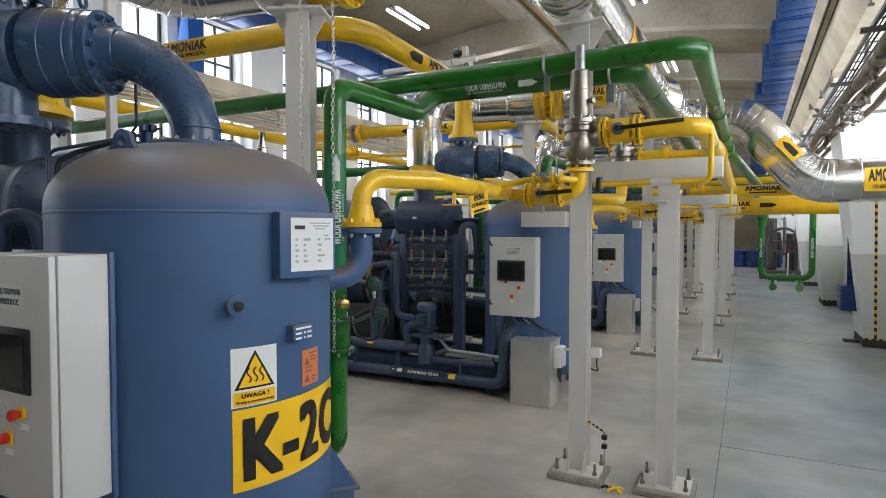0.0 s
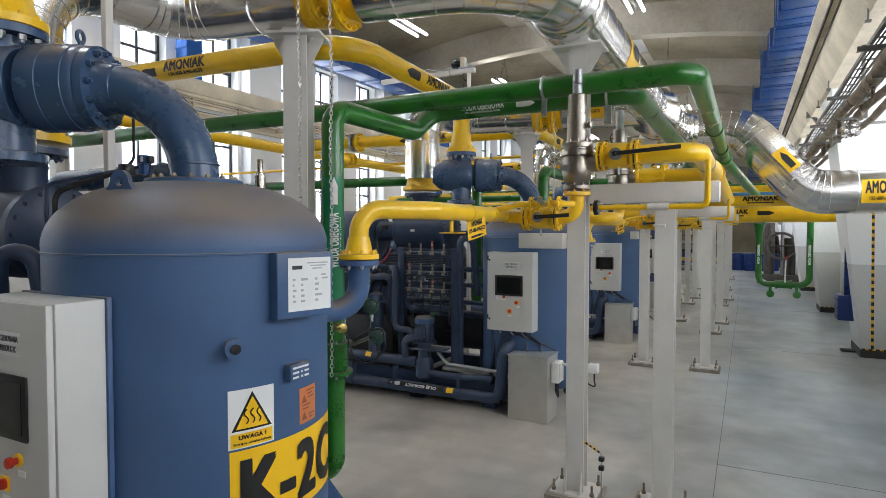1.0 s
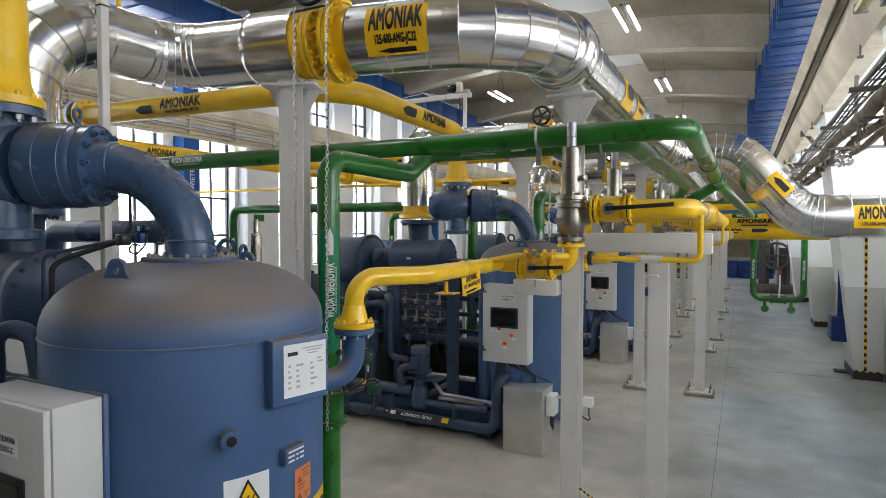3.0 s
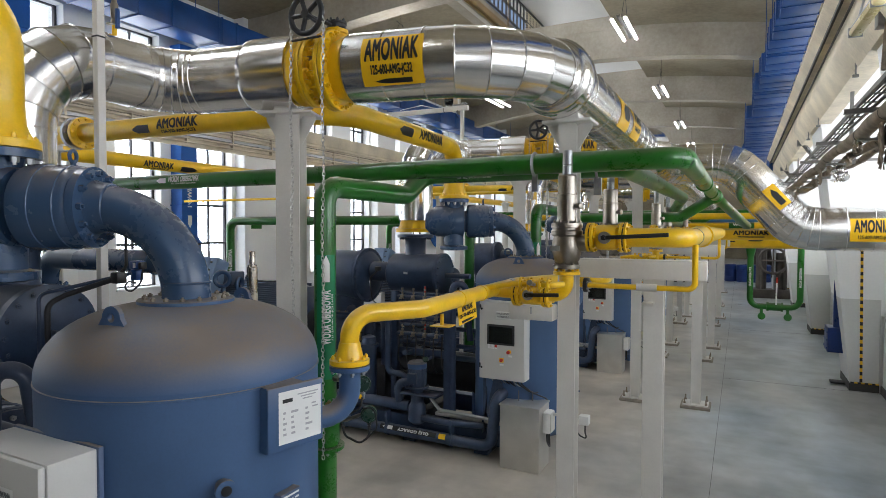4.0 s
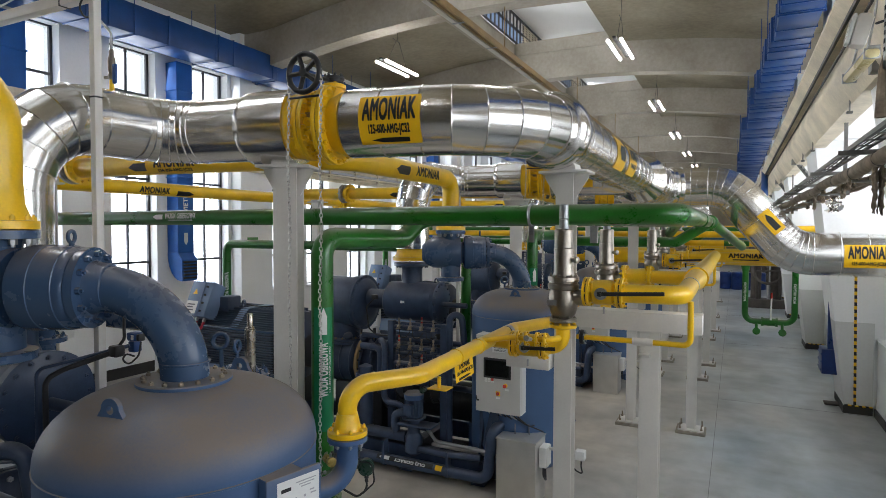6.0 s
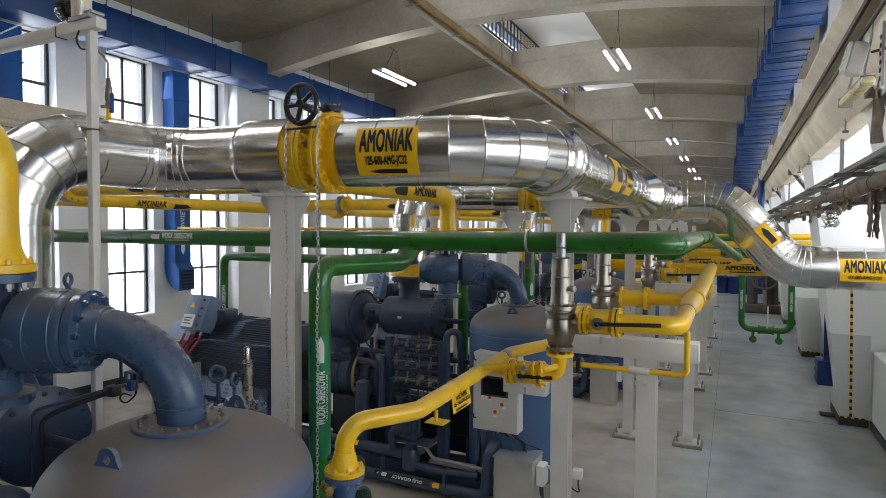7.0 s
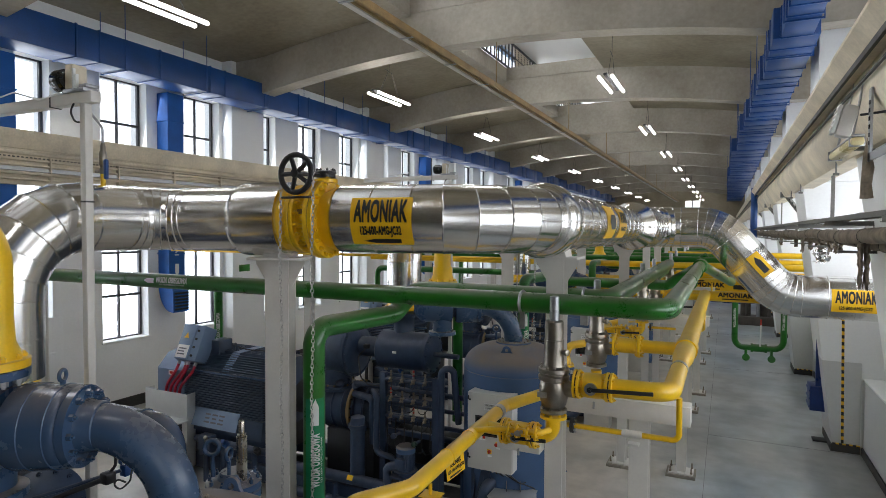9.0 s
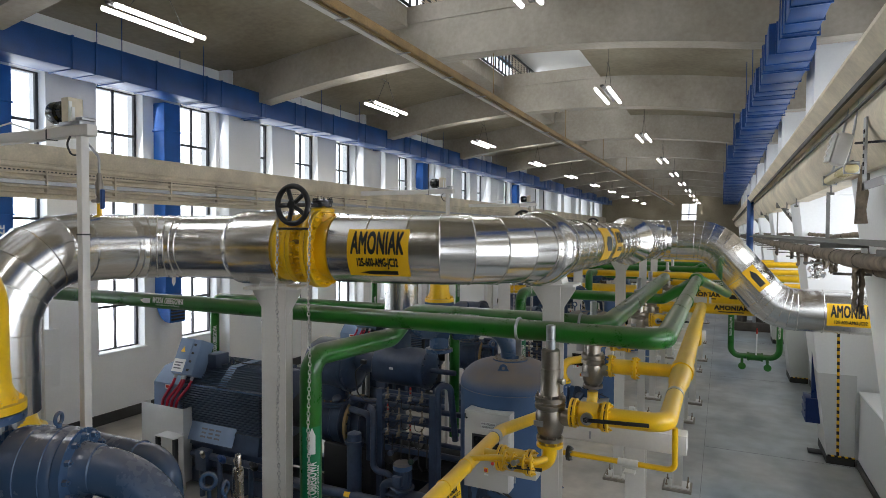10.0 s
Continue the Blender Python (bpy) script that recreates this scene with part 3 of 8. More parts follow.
solid("roof_light_cover", Geo().prism([(-6.3, 9.47), (-5.8, 9.47), (-3.15, 8.72), (-2.9, 8.72), (-2.9, 8.80), (-5.8, 9.56), (-6.3, 9.56)], Y_NEAR, Y_FAR, "y"), WALL,
      "pale sloping roof light cover", "roof light", kind="structure")
solid("backdrop_roof", Geo().box(-9.0, -8.95, Y_NEAR, Y_FAR, 8.7, 11.5), OUTSIDE, "bright overcast sky beyond the roof light", "backdrop", kind="structure")

# crane runways along both walls
g = Geo()
g.bbox(-10.893, -10.845, Y_NEAR, Y_FAR, 5.12, 5.45, 0.012)
g.box(-10.893, -10.875, Y_NEAR, Y_FAR, 4.72, 5.12)
solid("crane_beam_left", g, CREAM, "cream painted crane runway beam", "beam", kind="structure")
g = Geo()
g.prism([(0.84, 5.22), (0.81, 5.20), (0.81, 5.17), (0.91, 5.05), (1.38, 5.05), (1.38, 5.22)], Y_NEAR, Y_FAR, "y")
g.prism([(1.16, 4.50), (1.37, 4.50), (1.37, 5.06), (1.02, 5.06), (1.0, 4.78)], Y_NEAR, Y_FAR, "y")
solid("crane_beam_right", g, CREAM, "cream painted crane runway beam with dirt streaks", "beam", kind="structure")
solid("crane_rail", Geo().box(0.90, 0.925, Y_NEAR, Y_FAR, 5.01, 5.058).box(0.97, 0.99, Y_NEAR, Y_FAR, 4.93, 4.95), SKIRT, "dark steel conductor rail under the runway", "rail", kind="structure")


# ---- compressor units: separator tank, valves, panel, compressor, motor ----
PITCH = 5.05
TC, TR = V((-2.36, 1.975, 0)), 0.622


def repeat(ob, ks=(1, 2, 3), extra=0.0):
    for k in ks:
        b = BASE[ob.name]
        copy_thing(ob, pose(b.x, b.y + PITCH * k + extra, b.z))


def bolt_ring(root, c, axis, R, count, r, h, material, start=0.0):
    """Single hexagon bolts in a ring; they share one mesh."""
    ax = V(axis).normalized()
    u = V((0, 0, 1)) if abs(ax.z) < 0.9 else V((1, 0, 0))
    u = (u - ax * u.dot(ax)).normalized()
    w = ax.cross(u)
    first = None
    for i in range(count):
        a = 2 * math.pi * (i + start) / count
        p = V(c) + (u * math.cos(a) + w * math.sin(a)) * R
        if first is None:
            first, p0 = part("bolt", Geo().sweep([p, p + ax * h], r, 6).sweep([p + ax * h, p + ax * (h * 1.5)], r * 0.5, 6), material, root), p
        else:
            ob = new("bolt", first.data)
            ob.parent, ob.location = root, p - p0


def flange(root, c, axis, R, th, material, nb=12, br=0.013, name="flange", two_sided=False, label=""):
    ax = V(axis).normalized()
    c = V(c)
    q = Geo().lathe([(R * 0.9, -th / 2), (R, -th / 2 + 0.003), (R, th / 2 - 0.003), (R * 0.9, th / 2)], c, ax, 28)
    f = part(name, q, material, root, label)
    m = material if material in (YELLOW, BLUE_V, BLUE_DK) and name != "riser_flange" else STEEL
    bolt_ring(f, c + ax * th / 2, ax, R * 0.84, nb, br, br * 1.3, m)
    if two_sided:
        bolt_ring(f, c - ax * th / 2, -ax, R * 0.84, nb, br, br * 1.3, m)
    return f


def separator_tank():
    t = thing("separator_tank", (TC.x, TC.y, 0), "upright blue painted oil separator vessel with dusty domed top", "tank", "separator tanks")
    prof = [(TR - 0.02, 0.30), (TR, 0.34), (TR, 2.055)]
    shell = Geo().lathe([(0.02, 0.16), (0.3, 0.18), (0.52, 0.25), (TR - 0.01, 0.36), (TR, 0.42), (TR, 2.06)], TC, n=64)
    part("shell", shell, BLUE, t)
    dome = [(TR + 0.001, 2.055)]
    for i in range(1, 15):
        a = radians(90 * i / 15)
        dome.append(((TR + 0.001) * math.cos(a) ** 0.72, 2.055 + 0.30 * math.sin(a)))
    dome.append((0.08, 2.355))
    part("domed_head", Geo().lathe(dome, TC, n=64), BLUE, t, "dusty blue domed head")
    part("weld_seam", Geo().torus(TC + V((0, 0, 2.03)), (0, 0, 1), TR, 0.006, 64, 6), BLUE, t)
    fl = part("top_flange", Geo().lathe([(0.15, 2.31), (0.215, 2.315), (0.22, 2.32), (0.22, 2.36), (0.215, 2.365), (0.15, 2.366)], TC, n=48), BLUE, t)
    bolt_ring(fl, TC + V((0, 0, 2.365)), (0, 0, 1), 0.185, 16, 0.012, 0.013, BOLT)
    for ang in (278, 98):
        d = V((math.cos(radians(ang)), math.sin(radians(ang)), 0))
        w = d.cross(V((0, 0, 1)))
        c0 = TC + d * 0.42 + V((0, 0, 2.325))
        n = 20
        outer, inner = [], []
        for i in range(n):
            a = 2 * math.pi * i / n
            x, z = 0.05 * math.cos(a), 0.05 * math.sin(a)
            if z < -0.01:
                x, z = x * (1 + 1.9 * min(-z / 0.05, 1)), min(z * 2.6, z)
            outer.append((x, z))
            inner.append((0.019 * math.cos(a), 0.019 * math.sin(a)))
        vs = [c0 + w * x + V((0, 0, z)) + d * e for e in (-0.011, 0.011) for ring in (outer, inner) for x, z in ring]
        fs = []
        for i in range(n):
            j = (i + 1) % n
            fs += [(i, j, n + j, n + i), (2 * n + i, 3 * n + i, 3 * n + j, 2 * n + j), (i, 2 * n + i, 2 * n + j, j), (n + i, n + j, 3 * n + j, 3 * n + i)]
        part("lifting_lug", Geo().add(vs, fs, True), BLUE, t)
    for ang in (50, 170, 290):
        rot = Matrix.Translation(TC) @ Matrix.Rotation(radians(ang), 4, "Z")
        lg = part("leg", Geo().bbox(0.52, 0.74, -0.09, 0.09, 0.0, 0.60, 0.01, rot), BLUE, t)
        part("leg_plate", Geo().bbox(0.55, 0.765, -0.11, 0.11, 0.60, 0.62, 0.004, rot), BLUE, lg)
        for sy in (-0.08, 0.08):
            vs = [rot @ V((a, sy + b, c)) for b in (-0.006, 0.006) for a, c in ((0.60, 0.62), (0.75, 0.62), (0.60, 0.86))]
            part("gusset", Geo().add(vs, [(0, 2, 1), (3, 4, 5), (0, 1, 4, 3), (1, 2, 5, 4), (2, 0, 3, 5)], True), BLUE, lg)
    # side nozzle with a black sight plug
    d = V((math.sin(radians(62)), -math.cos(radians(62)), 0))
    s = TC + d * TR + V((0, 0, 1.66))
    nz = part("nozzle", Geo().lathe([(0.032, -0.03), (0.032, 0.030), (0.041, 0.030), (0.041, 0.055), (0.03, 0.056)], s, d, 20), BLUE, t)
    part("plug", Geo().lathe([(0.021, 0.05), (0.021, 0.060), (0.012, 0.061)], s, d, 16), BLACK, nz)
    # side branch with its elbow to the flange of the yellow line
    br = route([(TC.x + 0.36, TC.y + 0.40, 1.70), (-1.84, 2.59, 1.70), (-1.84, 2.59, 1.96)], 0.14)
    part("outlet_elbow", Geo().sweep(br, 0.058, 20), BLUE, t)
    flange(t, (-1.84, 2.59, 1.953), (0, 0, -1), 0.108, 0.03, BLUE, 8, 0.011, "outlet_flange")
    # plate on a stand-off bracket
    return t


tank = separator_tank()
repeat(tank)


def tank_labels():
    """The markings of the first vessel, as one set of plates and stickers fixed to it."""
    az = lambda deg: V((math.sin(radians(deg)), -math.cos(radians(deg)), 0))
    # bracket with the nameplate
    d = az(75)
    w = V((0, 0, 1)).cross(d)
    c = TC + az(92.5) * TR + d * 0.075 + V((0, 0, 1.885))
    m = Matrix(((w.x, d.x, 0, c.x), (w.y, d.y, 0, c.y), (0, 0, 1, c.z), (0, 0, 0, 1)))
    b = part("nameplate_bracket", Geo().bbox(-0.165, 0.115, -0.012, 0.012, -0.130, 0.148, 0.008, m), BLUE, tank)
    part("bracket_side", Geo().box(-0.165, -0.153, -0.16, 0.0, -0.130, 0.148, m), BLUE, tank)
    part("bracket_foot", Geo().box(-0.153, 0.02, -0.10, 0.0, -0.130, -0.118, m), BLUE, tank)
    part("bracket_foot", Geo().box(-0.153, 0.02, -0.10, 0.0, 0.136, 0.148, m), BLUE, tank)
    fn = on_plane(c + d * 0.012 + V((0, 0, 0.012)) - w * 0.008, w, (0, 0, 1))
    part("nameplate", Geo().patch(fn, 0.215, 0.225, 1, 1, 0.003), WHITE, b, "white engraved nameplate")
    q = Geo()
    bars(q, fn, [(0.42, 0.95), (0.5, 0.9), (0.55, 0.8)], 0.2, 0.036, 0, 0.078)
    for cx, ends in ((0.06, (0.13, 0.1, 0.15, 0.12, 0.14)), (0.26, (0.44, 0.32, 0.33, 0.35, 0.36)), (0.62, (0.68, 0.72, 0.7, 0.8, 0.7))):
        bars(q, fn, [(cx, e) for e in ends], 0.2, 0.115, 0, -0.025)
    bars(q, fn, [(0.78, 0.9), (0.8, 0.95)], 0.2, 0.03, 0, 0.03)
    part("maker_mark", bars(Geo(), fn, [(0.05, 0.30)], 0.2, 0.036, 0, 0.072), INK, b)
    part("print", q, FAINT, b)
    # warning sticker: hot surface
    fs_ = on_drum(TC + V((0, 0, 1.364)), az(69.3), TR)
    fn = lambda u, v, off: fs_(u * 1.1, v * 1.08, off)
    st = part("warning_sticker", Geo().patch(fn, 0.178, 0.222, 8, 4, 0.002), WHITE, tank, "white hot-surface warning sticker")
    tri = Geo()
    tri.add([fn(-0.078, -0.045, 0.004), fn(0.0, -0.045, 0.004), fn(0.078, -0.045, 0.004), fn(0.04, 0.025, 0.004), fn(0.0, 0.1, 0.004), fn(-0.04, 0.025, 0.004)], [(0, 1, 5), (1, 3, 5), (1, 2, 3), (5, 3, 4)], True)
    part("triangle_edge", tri, INK, st)
    tri = Geo()
    tri.add([fn(-0.062, -0.037, 0.0055), fn(0.0, -0.037, 0.0055), fn(0.062, -0.037, 0.0055), fn(0.031, 0.024, 0.0055), fn(0.0, 0.082, 0.0055), fn(-0.031, 0.024, 0.0055)], [(0, 1, 5), (1, 3, 5), (1, 2, 3), (5, 3, 4)], True)
    part("triangle", tri, SIGN_Y, st)
    q = Geo()
    for x0 in (-0.024, 0.0, 0.024):
        pts = [fn(x0 + 0.008 * math.sin(i * 0.95), -0.02 + 0.008 * i, 0.0075) for i in range(8)]
        q.sweep(pts, 0.0028, 6)
    part("heat_mark", q, INK, st)
    part("sticker_panel", Geo().patch(lambda u, v, o2: fn(u, v - 0.08, o2), 0.162, 0.052, 8, 2, 0.004), SIGN_Y, st)
    q = Geo()
    write(q, "UWAGA !", fn, 0.105, 0.017, 0, -0.069, 0.006, 0.03)
    write(q, "Gorąca powierzchnia", fn, 0.145, 0.012, 0, -0.093, 0.006, 0.02)
    part("wording", q, INK, st)
    # unit plate
    fn = on_drum(TC + V((0, 0, 1.068)), az(92.5), TR)
    kp = part("unit_plate", Geo().patch(fn, 0.69, 0.335, 24, 4, 0.002), SIGN_Y, tank, "large yellow plate with black lettering")
    part("lettering", write(Geo(), "K-2C", fn, 0.61, 0.262, 0, 0, 0.006, 0.034), INK, kp)
    # small blue serial plate and orange sticker
    d = az(89)
    w = V((0, 0, 1)).cross(d)
    c = TC + d * (TR + 0.018) + V((0, 0, 1.515))
    m = Matrix(((w.x, d.x, 0, c.x), (w.y, d.y, 0, c.y), (0, 0, 1, c.z), (0, 0, 0, 1)))
    sp = part("serial_plate", Geo().bbox(-0.062, 0.062, -0.025, 0.018, -0.032, 0.036, 0.004, m), BLUE, tank)
    fn = on_plane(c + d * 0.018, w, (0, 0, 1))
    q = Geo()
    bars(q, fn, [(0.05, 0.95), (0.05, 0.4), (0.05, 0.4)], 0.11, 0.062, 0, 0.0, 0.002)
    bars(q, fn, [(0, 0), (0.5, 0.62), (0.5, 0.62)], 0.11, 0.062, 0, 0.0, 0.002)
    bars(q, fn, [(0, 0), (0.7, 0.95), (0.7, 0.95)], 0.11, 0.062, 0, 0.0, 0.002)
    part("print", q, WHITE, sp)
    fn = on_drum(TC + V((0, 0, 1.345)), az(97.5), TR)
    os_ = part("caution_sticker", Geo().patch(fn, 0.125, 0.16, 4, 2, 0.002), ORANGE, tank, "small orange caution sticker")
    q = Geo()
    bars(q, fn, [(0.35, 0.95), (0.40, 0.8), (0.45, 0.9), (0, 0), (0.1, 0.6), (0.1, 0.5), (0, 0), (0.5, 0.9), (0.55, 0.8)], 0.11, 0.14, 0, 0, 0.004)
    for v in (0.03, -0.045):
        q.add([fn(-0.053, v - 0.018, 0.005), fn(-0.013, v - 0.018, 0.005), fn(-0.033, v + 0.018, 0.005)], [(0, 1, 2)], True)
    part("print", q, mat("brown_print", (0.28, 0.08, 0.03), 0.5, bump=0), os_)


tank_labels()


DD = V((-0.885, -0.465, 0)).normalized()        # discharge lines run askew to the hall
ZD = 2.80
DIS = lambda s: V((TC.x, TC.y, ZD)) + DD * s
TEE = 0.90


def discharge_line():
    """Elbow, check valve and stop valve from the vessel's top to the yellow riser."""
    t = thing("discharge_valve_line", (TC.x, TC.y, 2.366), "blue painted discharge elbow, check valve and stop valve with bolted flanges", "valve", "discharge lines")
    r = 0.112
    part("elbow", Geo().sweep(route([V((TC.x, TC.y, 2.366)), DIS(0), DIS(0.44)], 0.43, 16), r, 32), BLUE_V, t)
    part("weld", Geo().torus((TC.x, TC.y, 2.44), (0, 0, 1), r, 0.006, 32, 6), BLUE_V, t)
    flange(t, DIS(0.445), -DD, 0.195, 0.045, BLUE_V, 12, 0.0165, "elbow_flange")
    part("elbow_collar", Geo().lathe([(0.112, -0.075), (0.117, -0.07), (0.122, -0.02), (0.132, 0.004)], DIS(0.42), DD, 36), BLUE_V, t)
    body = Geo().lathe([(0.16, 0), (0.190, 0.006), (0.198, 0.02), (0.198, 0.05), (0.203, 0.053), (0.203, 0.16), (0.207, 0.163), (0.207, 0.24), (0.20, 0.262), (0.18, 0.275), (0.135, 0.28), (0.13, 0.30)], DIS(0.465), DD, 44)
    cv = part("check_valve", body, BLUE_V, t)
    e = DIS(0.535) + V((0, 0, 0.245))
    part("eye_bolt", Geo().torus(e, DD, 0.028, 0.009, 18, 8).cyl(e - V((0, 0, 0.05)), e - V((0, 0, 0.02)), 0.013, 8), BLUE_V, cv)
    # darker blue here puts the shade of the gap into the colour
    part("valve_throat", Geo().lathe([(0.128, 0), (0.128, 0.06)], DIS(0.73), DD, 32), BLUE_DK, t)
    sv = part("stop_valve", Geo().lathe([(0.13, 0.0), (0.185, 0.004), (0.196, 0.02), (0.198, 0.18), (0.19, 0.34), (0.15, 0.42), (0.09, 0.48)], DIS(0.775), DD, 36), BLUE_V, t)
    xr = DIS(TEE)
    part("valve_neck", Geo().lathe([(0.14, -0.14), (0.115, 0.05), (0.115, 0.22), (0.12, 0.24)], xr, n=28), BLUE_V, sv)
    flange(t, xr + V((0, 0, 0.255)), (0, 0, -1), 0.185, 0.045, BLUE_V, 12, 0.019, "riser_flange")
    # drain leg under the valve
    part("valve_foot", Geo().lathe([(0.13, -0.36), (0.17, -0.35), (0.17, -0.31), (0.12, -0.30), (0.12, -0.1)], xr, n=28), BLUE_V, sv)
    return t


repeat(discharge_line())
RX = DIS(TEE)


def riser(k):
    x, y = RX.x, RX.y + PITCH * k
    t = thing("discharge_riser", (x, y, 3.08), "yellow painted discharge riser with a bolted flange", "pipe", "discharge risers")
    flange(t, (x, y, 3.10), (0, 0, 1), 0.185, 0.045, YELLOW, 12, 0.014, "flange")
    part("reducer", Geo().lathe([(0.155, 3.12), (0.125, 3.20), (0.118, 3.30)], (x, y, 0), n=28), YELLOW, t)
    if k == 0:
        pts = [(x, y, 3.30), (x, y, 3.86), (x - 1.6, y - 1.5, 3.86)]
    else:
        pts = [(x, y, 3.30), (x, y, 3.71), (-3.02, y - 2.50, 3.71), (-7.85, y - 2.62, 3.76)]
    part("pipe", Geo().sweep(route(pts, [0.2, 0.42] if k else 0.3, 12), 0.104 if k else 0.118, 28), YELLOW, t)
    return t


for k in range(4):
    rt = riser(k)
    if k:
        y = RX.y + PITCH * k
        a, b = V((RX.x, y, 3.71)), V((-3.02, y - 2.50, 3.71))
        d = (a - b).normalized()
        q = write(Geo(), "AMONIAK", on_pipe(b + d * 1.62, d, V((0.85, -0.4, -0.2)), 0.104), 0.60, 0.105, 0, 0.02, 0.004, 0.03)
        part("arrow_mark", arrow(Geo(), on_pipe(b + d * 1.02, -d, V((0.85, -0.4, -0.2)), 0.104), 0.30, 0.09, 0, 0, 0.004), INK, rt)
        part("lettering", q, INK, rt)
        fn = on_pipe((-4.88, y - 2.546, 3.729), (1, 0.025, -0.0104), (0.35, -1, -0.35), 0.104)
        q = write(Geo(), "AMONIAK", fn, 0.56, 0.10, 0, 0.04, 0.004, 0.03)
        write(q, "134-350-AMG-JC32", fn, 0.46, 0.045, 0, -0.045, 0.004, 0.03)
        part("arrow_mark", arrow(Geo(), lambda u, v, off: fn(-u, v, off), 0.25, 0.08, 0.52, 0, 0.004), INK, rt)
        part("lettering", q, INK, rt)
        flange(rt, (-6.43, y - 2.584, 3.745), (1, 0.025, -0.01), 0.175, 0.05, YELLOW, 12, 0.015, "flange", True)
        flange(rt, (-6.56, y - 2.588, 3.747), (1, 0.025, -0.01), 0.175, 0.05, STEEL, 12, 0.015, "flange", True)


def suction_drum():
    """Strainer housing on top of the compressor, with a bolted cover and a neck up to the suction line."""
    y, z = 1.98, 2.10
    t = thing("suction_strainer", (-3.9, y, 1.8), "dark blue suction strainer drum with bolted end cover", "strainer", "suction strainers")
    part("housing", Geo().lathe([(0.24, 0), (0.262, 0.02), (0.262, 0.70), (0.25, 0.73)], (-4.28, y, z), (1, 0, 0), 40), BLUE_DK, t)
    c = part("cover", Geo().lathe([(0.278, 0), (0.278, 0.055), (0.268, 0.06), (0.10, 0.075)], (-3.55, y, z), (1, 0, 0), 40), BLUE_DK, t)
    bolt_ring(c, (-3.495, y, z), (1, 0, 0), 0.242, 16, 0.016, 0.018, BLUE_DK)
    part("drain_pipe", Geo().sweep([(-3.49, y, z - 0.02), (-3.12, y, z - 0.02)], 0.035, 14), BLUE_DK, t)
    part("neck", Geo().lathe([(0.17, 2.28), (0.142, 2.36), (0.142, 2.54), (0.16, 2.58)], (-3.98, y + 0.06, 0), n=32), BLUE_DK, t)
    flange(t, (-3.98, y + 0.06, 2.605), (0, 0, -1), 0.25, 0.045, BLUE_DK, 16, 0.014, "neck_flange")
    flange(t, (-3.98, y + 0.06, 2.685), (0, 0, 1), 0.27, 0.055, YELLOW, 16, 0.014, "upper_flange", label="yellow flange under the suction line")
    part("upper_hub", Geo().lathe([(0.24, 2.712), (0.225, 2.74), (0.20, 2.84)], (-3.98, y + 0.06, 0), n=32), YELLOW, t)
    part("link", Geo().sweep([(-4.28, y, z), (-4.62, y, z)], 0.14, 24), BLUE_DK, t)
    dr = part("motor_side_drum", Geo().lathe([(0.20, -0.005), (0.32, 0.02), (0.355, 0.06), (0.355, 0.62), (0.30, 0.72), (0.1, 0.76)], (-4.66, y, z - 0.06), (-1, 0, 0), 40), BLUE_DK, t)
    part("drum_flange", Geo().lathe([(0.36, 0), (0.388, 0.004), (0.388, 0.035), (0.378, 0.038), (0.388, 0.041), (0.388, 0.072), (0.36, 0.076)], (-4.78, y, z - 0.06), (1, 0, 0), 44), BLUE_DK, t)
    bolt_ring(dr, (-4.704, y, z - 0.06), (1, 0, 0), 0.362, 20, 0.013, 0.016, BLUE_DK)
    part("down_leg", Geo().lathe([(0.205, 1.50), (0.205, 2.0)], (-5.05, y, 0), n=32), BLUE_DK, t)
    lf = part("leg_flange", Geo().lathe([(0.24, 1.44), (0.28, 1.445), (0.28, 1.475), (0.272, 1.48), (0.28, 1.485), (0.28, 1.515), (0.22, 1.53)], (-5.05, y, 0), n=36), BLUE_DK, t)
    bolt_ring(lf, (-5.05, y, 1.515), (0, 0, 1), 0.25, 16, 0.012, 0.02, RAIL)
    part("wire", Geo().sweep(route([(-4.36, y - 0.27, 2.16), (-4.50, y - 0.30, 2.02), (-4.44, y - 0.33, 1.74), (-4.30, y - 0.36, 1.66), (-4.02, y - 0.38, 1.67)], 0.08, 5), 0.010, 7), RUBBER, t)
    part("sensor", Geo().bbox(-4.42, -4.34, y - 0.30, y - 0.24, 2.13, 2.19, 0.01), BLACK, t)
    part("plate", Geo().box(-3.98, -3.92, y - 0.268, y - 0.262, 2.10, 2.13), WHITE, t)
    return t


repeat(suction_drum())


